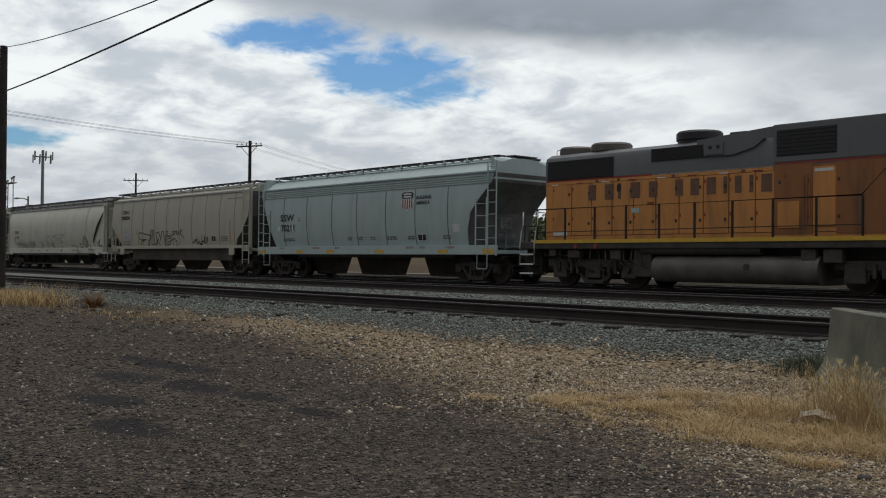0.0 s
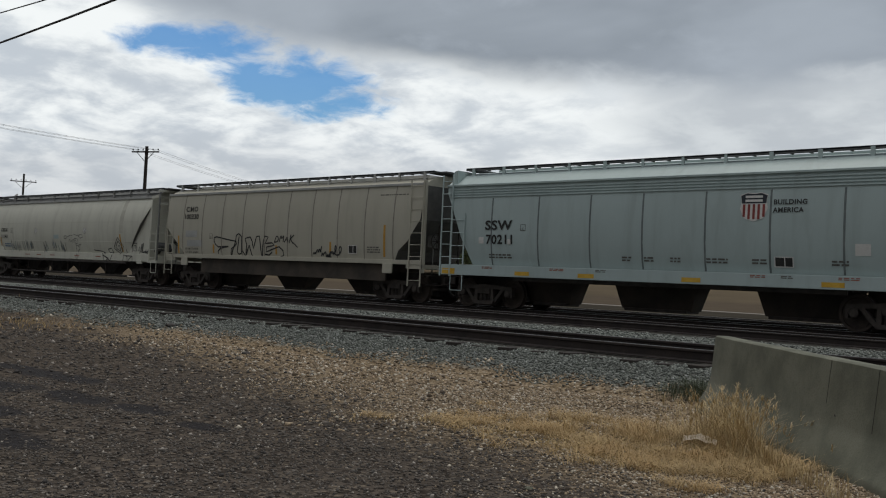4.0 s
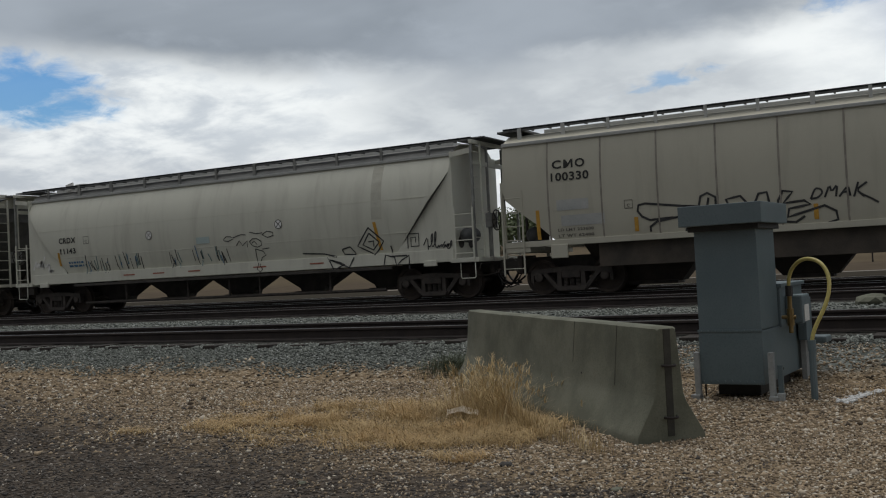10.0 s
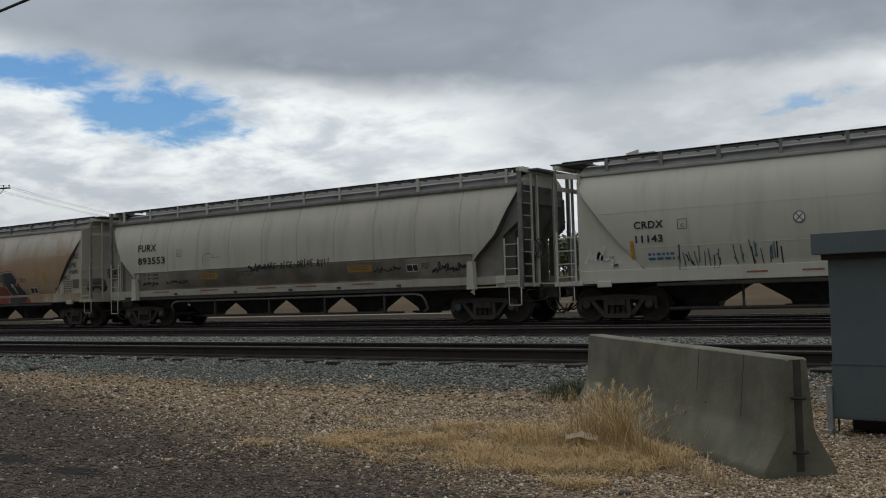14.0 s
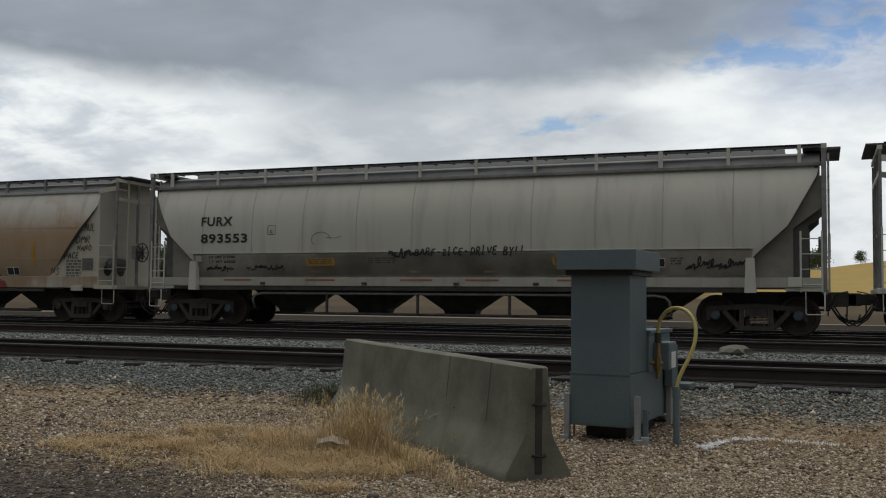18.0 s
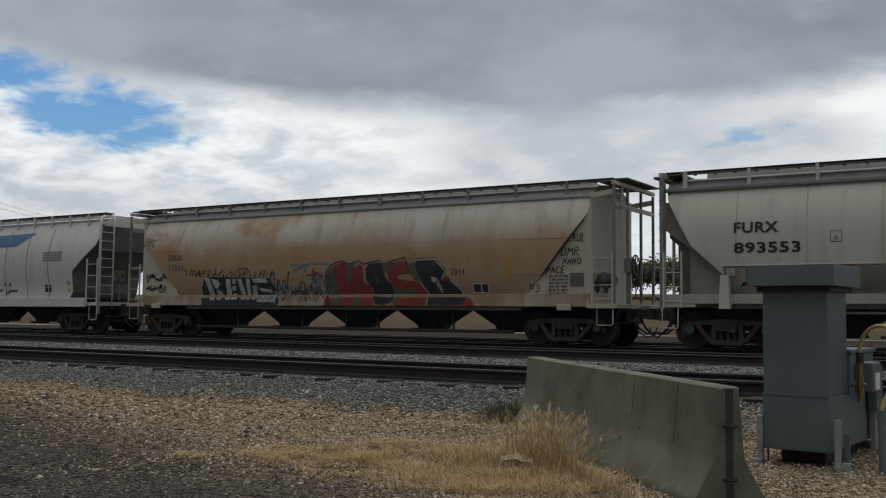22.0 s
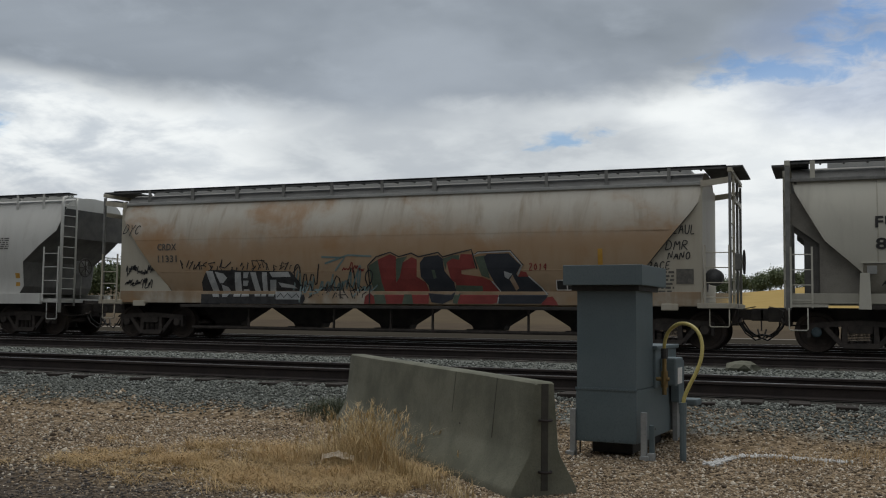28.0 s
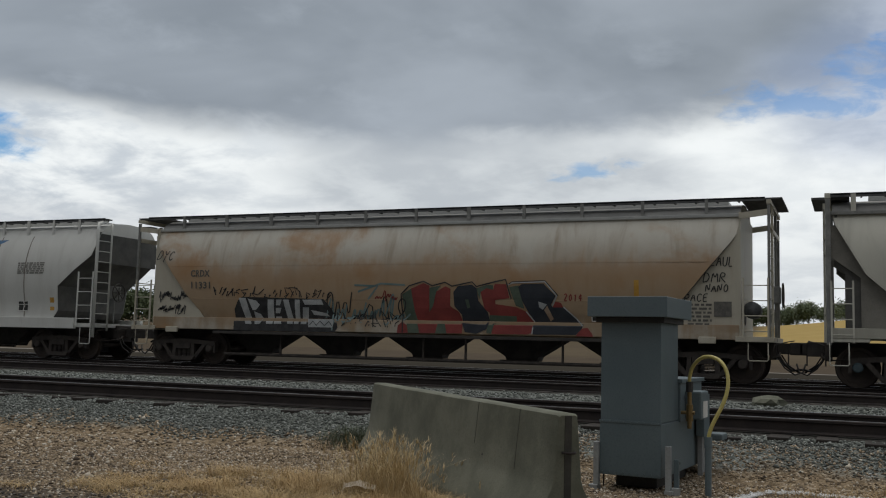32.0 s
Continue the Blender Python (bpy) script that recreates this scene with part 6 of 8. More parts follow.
    figure(car, sh, ((x0 + 0.05, 3.08), (x1 - 0.05, 3.08), (x1 - 0.02, 3.28), (x1 - 0.18, 3.34), (2.93, 3.32), (x0 + 0.18, 3.34), (x0 + 0.02, 3.28)), M_NAVY, "shield", 0.011)
    for k in range(2):
        figure(car, sh, rect(x0 + 0.14, x1 - 0.14, 3.12 + 0.1 * k, 3.18 + 0.1 * k), M_PAPER, "shield", 0.014)
    for k in range(5):
        x = x0 + 0.08 + 0.13 * k
        figure(car, sh, rect(x, x + 0.065, 2.74 if k in (0, 4) else 2.68, 3.06), M_RED, "shield", 0.012)
    black_panel(car, sh, 3.5, 1.5, 0.46, 0.24)
    reporting_box(car, sh, -4.45, 2.4, 0.18)
    for x, z, w, h in ((-6.1, 2.0, 0.2, 0.2), (-4.95, 1.98, 0.16, 0.16), (5.45, 1.8, 0.36, 0.28)):
        figure(car, sh, rect(x, x + w, z, z + h), M_PAPER, "sticker")
    for x, w in ((-5.7, 0.9), (-0.9, 0.3), (-0.2, 0.3), (0.6, 0.3), (1.65, 0.6), (2.9, 0.4), (4.9, 0.4)):
        small_print(car, sh, x, x + w, 1.52, 1.68, 2, M_PRINT, int(x * 7))


def next_white():
    car = start_car("hopper_car", -123.75, "white covered hopper car with a blue slanted band")
    H = 9.2
    right = ((0.0, 1.28), (7.6, 1.28), (7.75, 1.5), (7.78, 2.26), (8.4, 2.75), (9.0, 3.2), (9.1, 3.6), (9.12, 3.9))
    sh = Shell(((1.26, 1.5),) + ROUND[2:], ROUND_ROOF, right, right[1:])
    build_shell(car, sh, M_WHITE, M_SLOPE)
    sills(car, H - 0.7, 0.95, 1.28, 1.60, M_WHITE)
    seam_bands(car, sh, [-6.6 + 1.3 * k for k in range(11)], 1.3, 3.86, M_SEAM, 0.05)
    roof_walk(car, H, 4.36, (0.62, 1.25), [-8.6 + 1.05 * k for k in range(17)], 3.95, M_UNDER, M_WHITE)
    for s in (-1, 1):
        add_truck(car, s * 7.5)
        coupler(car, s * (H + 0.05), s)
        x0, x1 = sorted((s * (H - 0.2), s * (H + 0.22)))
        bm = bmesh.new()
        tube(bm, ((s * H, -1.5, 0.7), (s * H, -1.5, 4.0), (s * (H - 0.05), -1.42, 4.2), (s * (H - 0.1), -1.0, 4.32)), 0.05, 8)
        tube(bm, ((s * (H + 0.05), -0.95, 0.9), (s * (H + 0.05), -0.95, 4.0), (s * H, -0.9, 4.25)), 0.03, 8)
        for k in range(10):
            z = 1.1 + 0.32 * k
            rod(bm, (s * H, -1.5, z), (s * (H + 0.05), -0.95, z), 0.013, 6)
        part("ladder", bm, M_WHITE, car)
        x0, x1 = sorted((s * (H - 0.62), s * (H - 0.05)))
        ladder(car, x0, x1, -1.56, 1.05, 2.7, 4, M_WHITE)
        bm = bmesh.new()
        box(bm, *sorted((s * 8.0, s * H)), -1.5, 1.5, 1.0, 1.12, 0.01)
        part("end_sill", bm, M_WHITE, car)
        bm = bmesh.new()
        box(bm, *sorted((s * 9.02, s * 9.1)), -1.35, 1.35, 3.0, 3.95)
        part("end_sheet", bm, M_SLOPE, car)
        stirrup(car, s * (H - 0.3) - 0.2, s * (H - 0.3) + 0.2, -1.5, 0.5, 1.0, M_WHITE)
    brake_gear(car, 9.05, 1, M_UNDER)
    figure(car, sh, ((0.4, 3.22), (2.4, 3.72), (5.4, 3.76), (4.35, 3.26)), M_BLUE, "blue_band", 0.008, "blue slanted band")
    rng = random.Random(41)
    strokes(car, sh, scrawl(rng, 2.6, 4.4, 1.45, 1.95, 5, 0.3), M_SPRAY, 0.06)
    strokes(car, sh, scrawl(rng, 0.2, 2.3, 2.2, 3.1, 3, 0.2), M_PRINT, 0.04)
    small_print(car, sh, 6.1, 7.2, 2.62, 3.0, 6, M_PRINT, 8)
    black_panel(car, sh, 6.15, 1.48, 0.4, 0.3)
    figure(car, sh, rect(7.45, 7.62, 1.5, 1.9), M_AMBER, "repair_patch")
    for x in (-6, -3.4, -0.8, 1.8, 4.4):
        chute(car, x, 1.0, 1.2, 0.45)


# ---- locomotive ----
M_ORANGE = car_paint("grimy_orange_paint", (0.61, 0.268, 0.075), (0.20, 0.10, 0.055), (0.24, 0.10, 0.05), 0.36, 0.75, 0.5)
M_NAME = mottled("worn_brown_letter_paint", (0.13, 0.066, 0.040), (0.19, 0.10, 0.062), 3, 0.6)
M_LOCOGREY = car_paint("dark_grey_paint", (0.135, 0.14, 0.145), (0.08, 0.075, 0.07), (0.15, 0.10, 0.08), 0.12, 0.3, 0.5)
M_GRILLE = mottled("black_grille", (0.014, 0.014, 0.015), (0.030, 0.030, 0.032), 20, 0.6)
M_LOCORED = mottled("faded_red_paint", (0.24, 0.035, 0.025), (0.30, 0.06, 0.04), 3, 0.6)
M_TANK = mottled("grimy_grey_tank", (0.075, 0.068, 0.06), (0.14, 0.125, 0.11), 1.5, 0.5)
M_WORN = mottled("worn_pale_paint", (0.18, 0.15, 0.13), (0.34, 0.31, 0.28), 9, 0.7)
M_SOOTY = car_paint("sooty_orange_paint", (0.30, 0.12, 0.04), (0.07, 0.045, 0.032), (0.16, 0.07, 0.04), 0.4, 0.9, 0.5)


def loco():
    X = -22.6
    car = start_car("locomotive", X, "orange and grey diesel locomotive with grimy paint")
    hw = 0.90

    def lbox(name, x0, x1, y0, y1, z0, z1, mat, bevel=0.01, parent=None, label=""):
        bm = bmesh.new()
        box(bm, x0, x1, y0, y1, z0, z1, bevel)
        return part(name, bm, mat, parent or car, label)

    lbox("underframe", 0.7, 17.5, -0.8, 0.8, 0.5, 1.2, M_UNDER, 0.02)
    lbox("battery_box", 4.55, 5.2, -1.3, -0.7, 0.35, 1.18, M_UNDER, 0.02)
    lbox("frame", 0.0, 18.2, -1.45, 1.45, 1.18, 1.42, M_UNDER, 0.03)
    for s in (-1, 1):
        lbox("sill_stripe", 0.6, 17.6, *sorted((s * 1.45, s * 1.475)), 1.36, 1.47, M_YELLOW, 0.004)
        lbox("walkway", 0.6, 17.6, *sorted((s * 0.92, s * 1.46)), 1.42, 1.45, M_UNDER, 0.004)
    lbox("hood", 0.65, 13.9, -hw, hw, 1.45, 3.38, M_SOOTY, 0.02)
    lbox("upper_side_sheet", 0.66, 8.86, -hw - 0.018, -hw + 0.01, 3.275, 3.37, M_ORANGE, 0.004)
    lbox("lower_side_sheet", 0.66, 13.88, -hw - 0.018, -hw + 0.01, 1.46, 1.60, M_ORANGE, 0.004)
    lbox("corner_sheet", 0.655, 0.955, -hw - 0.018, -hw + 0.01, 1.61, 3.265, M_ORANGE, 0.004)
    # the grey upper hood with its rounded shoulders
    bm = bmesh.new()
    prof = [(-hw, 3.38), (-hw, 4.04), (-hw + 0.06, 4.17), (-hw + 0.3, 4.29), (0, 4.33), (hw - 0.3, 4.29), (hw - 0.06, 4.17), (hw, 4.04), (hw, 3.38)]
    a = [bm.verts.new((0.62, y, z)) for y, z in prof]
    b = [bm.verts.new((13.95, y, z)) for y, z in prof]
    for k in range(len(prof)):
        bm.faces.new((a[k], b[k], b[(k + 1) % len(prof)], a[(k + 1) % len(prof)]))
    bm.faces.new(a[::-1])
    bm.faces.new(b)
    bmesh.ops.recalc_face_normals(bm, faces=bm.faces)
    smooth_all(bm, 0.5)
    part("hood_roof", bm, M_LOCOGREY, car)
    for s in (-1, 1):
        lbox("red_line", 0.66, 4.9, *sorted((s * hw, s * (hw + 0.006))), 3.35, 3.43, M_LOCORED, 0.001)
        lbox("red_line", 8.9, 13.9, *sorted((s * hw, s * (hw + 0.006))), 3.41, 3.47, M_LOCORED, 0.001)
        lbox("worn_line", 4.9, 8.85, *sorted((s * hw, s * (hw + 0.006))), 3.36, 3.41, M_WORN, 0.001)
    # cooling grilles
    for x0, x1, z0, z1 in ((0.72, 3.44, 3.44, 4.05), (4.87, 6.74, 3.79, 4.16), (8.95, 10.63, 3.63, 4.34)):
        g = lbox("grille", x0, x1, -hw - 0.03, -hw + 0.02, z0, z1, M_GRILLE, 0.01)
        n = 7
        for k in range(n):
            z = z0 + (z1 - z0) * (k + 0.5) / n
            lbox("slat", x0 + 0.03, x1 - 0.03, -hw - 0.042, -hw - 0.02, z - 0.012, z + 0.012, M_GRILLE, 0, g)
    bm = bmesh.new()
    plate(bm, ((6.72, 3.80), (6.70, 4.18), (7.38, 4.19), (8.61, 4.17), (8.3, 3.95), (7.63, 3.79)), -hw - 0.06, -hw + 0.05)
    bmesh.ops.recalc_face_normals(bm, faces=bm.faces)
    duct = part("exhaust_housing", bm, M_LOCOGREY, car)
    bm = bmesh.new()
    plate(bm, ((6.80, 3.84), (6.80, 4.15), (7.36, 4.16), (7.36, 3.84)), -hw - 0.10, -hw - 0.05)
    bmesh.ops.recalc_face_normals(bm, faces=bm.faces)
    part("cover", bm, M_LOCOGREY, duct)
    for cx in (6.95, 7.2):
        bm = bmesh.new()
        rod(bm, (cx, -hw - 0.115, 4.04), (cx, -hw - 0.095, 4.04), 0.055, 12)
        part("port", bm, M_GRILLE, duct)
    for x, r, z in ((1.2, 0.58, 4.30), (2.65, 0.66, 4.32), (5.94, 0.68, 4.40)):
        bm = bmesh.new()
        lathe(bm, [(0.12, r - 0.04), (0.0, r - 0.04), (0.0, r), (-0.2, r), (-0.26, r - 0.06), (-0.26, r - 0.12)], 28)
        bmesh.ops.rotate(bm, matrix=Matrix.Rotation(radians(-90), 3, "X"), verts=bm.verts)
        bmesh.ops.recalc_face_normals(bm, faces=bm.faces)
        smooth_all(bm, 0.6)
        ob = part("roof_fan", bm, M_TANK if x < 5 else M_GRILLE, car)
        ob.location = (x, 0, z)
    lbox("roof_box", 8.3, 9.1, -0.5, 0.5, 4.2, 4.50, M_LOCOGREY, 0.05)
    lbox("roof_box", 4.0, 4.5, -0.3, 0.3, 4.2, 4.3, M_LOCOGREY, 0.02)
    lbox("high_hood", 8.85, 13.9, -hw - 0.02, hw + 0.02, 3.47, 4.50, M_LOCOGREY, 0.03)
    bm = bmesh.new()
    plate(bm, ((6.4, 4.1), (6.4, 4.30), (8.0, 4.42), (8.86, 4.485), (8.86, 4.1)), -hw + 0.07, hw - 0.07)
    bmesh.ops.recalc_face_normals(bm, faces=bm.faces)
    part("roof_ramp", bm, M_LOCOGREY, car)
    lbox("roof_plate", 7.2, 7.75, -0.4, 0.4, 4.36, 4.50, M_GRILLE, 0.02)
    bm = bmesh.new()
    tube(bm, ((0.75, -0.5, 4.3), (0.75, -0.5, 4.46), (1.0, -0.5, 4.48), (1.0, -0.5, 4.3)), 0.015, 6)
    part("roof_grab", bm, M_STEEL, car)
    # hood doors: panels proud of the side, with latches
    doors = [0.95 + 0.82 * k for k in range(12)]
    for k, x in enumerate(doors):
        d = lbox("hood_door", x + 0.02, x + 0.80, -hw - 0.022, -hw + 0.01, 1.62, 3.26, M_ORANGE, 0.008)
        for z in (1.95, 2.9):
            lbox("latch", x + 0.68, x + 0.75, -hw - 0.035, -hw - 0.02, z, z + 0.09, M_UNDER, 0.004, d)
            lbox("hinge", x + 0.03, x + 0.07, -hw - 0.032, -hw - 0.02, z + 0.15, z + 0.25, M_LOCORED, 0.003, d)
    lbox("tall_door", 10.0, 10.6, -hw - 0.05, -hw + 0.01, 1.75, 3.30, M_ORANGE, 0.015)
    lbox("label_plate", 10.05, 10.55, -hw - 0.056, -hw - 0.048, 3.17, 3.25, M_PAPER, 0.001)
    lbox("riveted_cover", 9.0, 9.62, -hw - 0.05, -hw + 0.01, 1.72, 2.42, M_ORANGE, 0.012)
    for x0, x1 in ((8.88, 9.98), (10.62, 12.4)):
        lbox("sooty_side_sheet", x0, x1, -hw - 0.028, -hw + 0.01, 1.55, 3.40, M_SOOTY, 0.004, label="orange side sheet darkened by soot")
    for x in (9.72, 9.80, 9.88):
        lbox("pipe_cover", x, x + 0.045, -hw - 0.045, -hw, 1.7, 3.1, M_SOOTY, 0.004)
    # raised plain blocks where the big letters stand
    flat = Shell(((0, hw + 0.024), (9, hw + 0.024)), FLAT_ROOF, (), ())
    for x0, x1 in ((2.40, 2.85), (3.06, 3.54), (3.64, 3.76), (4.05, 4.55), (4.73, 5.18), (5.67, 6.08), (6.19, 6.62), (6.73, 7.17), (7.34, 7.46), (7.63, 7.98), (8.15, 8.27), (8.44, 8.9)):
        z0, z1 = 2.72, 3.20
        pad = 0.0 if x1 - x0 < 0.2 else 0.07
        figure(car, flat, rect(x0 + pad, x1 - pad, z0, z1), M_NAME, "name_bar", 0.006, "worn brown bar of a painted name")
    # grime that has run down from the engine doors and the exhaust
    for x in (2.75, 3.6, 5.6, 7.9):
        figure(car, flat, rect(x, x + 0.12, 3.28, 3.36), M_NAME, "soot_mark", 0.004)
    figure(car, flat, ((3.60, 2.98), (3.68, 2.92), (3.76, 2.98), (3.77, 3.14), (3.68, 3.2), (3.60, 3.14)), M_GRILLE, "hole", 0.012)
    for k in range(8):
        figure(car, flat, rect(0.9 + 1.05 * k, 1.2 + 1.05 * k, 3.255 + 0.004 * k, 3.29 + 0.004 * k), M_LOCORED if k % 2 else M_PAPER, "sticker", 0.006)
    figure(car, flat, rect(4.15, 4.45, 2.28, 2.42), M_SSW, "sticker", 0.006)
    figure(car, flat, rect(4.75, 5.0, 2.5, 2.58), M_LOCORED, "sticker", 0.006)
    figure(car, flat, rect(1.0, 1.6, 1.62, 1.74), M_PAPER, "sticker", 0.006)
    # handrail and stanchions
    bm = bmesh.new()
    tube(bm, ((0.72, -1.42, 1.6), (0.72, -1.42, 2.38), (0.8, -1.42, 2.46), (11.5, -1.42, 2.48), (12.2, -1.42, 3.2), (13.4, -1.42, 3.3)), 0.02, 8)
    part("handrail", bm, M_RAIL, car)
    bm = bmesh.new()
    rod(bm, (0.72, -1.42, 1.72), (11.5, -1.42, 1.76), 0.013, 6)
    part("lower_rail", bm, M_RAIL, car)
    for x in [0.74 + 1.2 * k for k in range(11)]:
        bm = bmesh.new()
        box(bm, x - 0.026, x + 0.026, -1.45, -1.40, 1.42, 2.48, 0.005)
        part("stanchion", bm, M_RAIL, car)
    bm = bmesh.new()
    tube(bm, ((0.72, 1.42, 1.5), (0.72, 1.42, 2.44), (13.4, 1.42, 2.44)), 0.022, 8)
    part("handrail", bm, M_RAIL, car)
    # rear steps with pale grab rails
    for k, z in enumerate((0.36, 0.66, 0.98)):
        st = lbox("step", 0.02, 0.62, -1.48, -1.1, z, z + 0.05, M_TRUCK, 0.006)
        lbox("step_edge", 0.02, 0.62, -1.49, -1.48, z, z + 0.05, M_PAPER, 0, st)
    for x in (0.0, 0.64):
        bm = bmesh.new()
        tube(bm, ((x, -1.46, 0.7), (x, -1.46, 1.3), (x + 0.06, -1.46, 1.75), (x + 0.14, -1.46, 2.0), (x + 0.14, -1.46, 2.4)), 0.02, 8)
        part("grab_iron", bm, M_PAPER, car, "white bent grab iron")
    for y0, y1 in ((-1.35, -0.35), (0.35, 1.35)):
        bm = bmesh.new()
        tube(bm, ((0.12, y0, 1.42), (0.12, y0, 2.42), (0.12, y1, 2.42), (0.12, y1, 1.42)), 0.02, 6)
        rod(bm, (0.12, y0, 1.95), (0.12, y1, 1.95), 0.014, 6)
        part("end_railing", bm, M_RAIL, car)
    lbox("rear_headlight", 0.55, 0.66, -0.2, 0.2, 3.5, 3.72, M_UNDER, 0.03)
    for k in range(5):
        bm = bmesh.new()
        y = -0.9 + 0.12 * k
        tube(bm, ((0.05, y, 1.1), (-0.12, y, 0.9), (-0.2, y + 0.02, 0.6), (-0.05, y, 0.5)), 0.02, 6)
        part("air_hose", bm, M_BLACK, car)
    lbox("step_well", 0.0, 0.64, -1.1, 1.1, 0.4, 1.2, M_UNDER)
    # fuel tank with round flanks, air tank above it
    bm = bmesh.new()
    near = [(-1.12 - 0.36 * math.cos(q), 0.60 + 0.38 * math.sin(q)) for q in [math.pi * (0.5 - k / 10) for k in range(11)]]
    prof = near + [(-y, z) for y, z in near[::-1]]
    a = [bm.verts.new((5.3, y, z)) for y, z in prof]
    b = [bm.verts.new((10.4, y, z)) for y, z in prof]
    for k in range(len(prof)):
        bm.faces.new((a[k], b[k], b[(k + 1) % len(prof)], a[(k + 1) % len(prof)]))
    bm.faces.new(a[::-1])
    bm.faces.new(b)
    bmesh.ops.recalc_face_normals(bm, faces=bm.faces)
    smooth_all(bm, 0.6)
    tank = part("fuel_tank", bm, M_TANK, car, "long grimy grey fuel tank")
    bm = bmesh.new()
    rod(bm, (8.4, -1.5, 0.68), (8.4, -1.40, 0.68), 0.09, 14)
    part("filler_cap", bm, M_UNDER, tank)
    bm = bmesh.new()
    rod(bm, (4.85, -1.25, 1.16), (8.75, -1.25, 1.16), 0.16, 18)
    smooth_all(bm, 0.6)
    part("air_tank", bm, M_UNDER, car)
    for x in (2.9, 12.6):
        tr = add_truck(car, x, 1.37)
        bm = bmesh.new()
        box(bm, -1.9, 1.9, -1.16, -1.04, 0.62, 0.86, 0.03)
        for q in (-1.37, 0.0, 1.37):
            box(bm, q - 0.28, q + 0.28, -1.2, -1.0, 0.28, 0.78, 0.04)
        for q in (-0.75, 0.75):
            rod(bm, (q - 0.12, -1.18, 0.42), (q - 0.12, -1.18, 0.78), 0.06, 8)
            rod(bm, (q + 0.12, -1.18, 0.42), (q + 0.12, -1.18, 0.78), 0.06, 8)
        part("truck_beam", bm, M_TRUCK, tr)
    rng = random.Random(5)
    for k in range(16):
        x = 0.9 + 0.28 * k + rng.uniform(-0.1, 0.1)
        bm = bmesh.new()
        z = rng.uniform(0.7, 1.1)
        tube(bm, ((x, -1.3, 1.2), (x + rng.uniform(-0.1, 0.1), -1.32, z), (x + rng.uniform(0.1, 0.5), -1.30, z - rng.uniform(0.05, 0.2)), (x + rng.uniform(0.2, 0.6), -1.2, 0.45)), rng.uniform(0.015, 0.035), 6)
        part("air_pipe", bm, M_TRUCK if k % 2 else M_UNDER, car)
    for x0, x1, z0, z1 in ((1.2, 1.5, 0.95, 1.18), (2.0, 2.5, 0.9, 1.15), (3.7, 4.1, 0.85, 1.15), (9.9, 10.3, 0.6, 1.15), (10.5, 11.0, 0.8, 1.15)):
        lbox("sand_trap", x0, x1, -1.38, -1.15, z0, z1, M_TRUCK, 0.03)
    for x in (2.35, 3.15):
        lbox("red_valve", x, x + 0.12, -1.5, -1.44, 1.18, 1.32, M_LOCORED, 0.02)
    # cab and short nose
    lbox("cab", 13.9, 16.0, -1.35, 1.35, 1.45, 4.45, M_ORANGE, 0.05)
    lbox("cab_roof", 13.85, 16.05, -1.37, 1.37, 4.40, 4.52, M_LOCOGREY, 0.03)
    for x in (14.2, 15.1):
        lbox("cab_window", x, x + 0.6, -1.37, -1.33, 3.3, 3.95, M_GRILLE, 0.01)
    lbox("nose", 16.0, 17.4, -0.85, 0.85, 1.45, 3.1, M_ORANGE, 0.08)
    coupler(car, 0.0, -1)


loco()
ssw()
cmo()
crdx_grey()
furx()
crdx_rusty()
next_white()


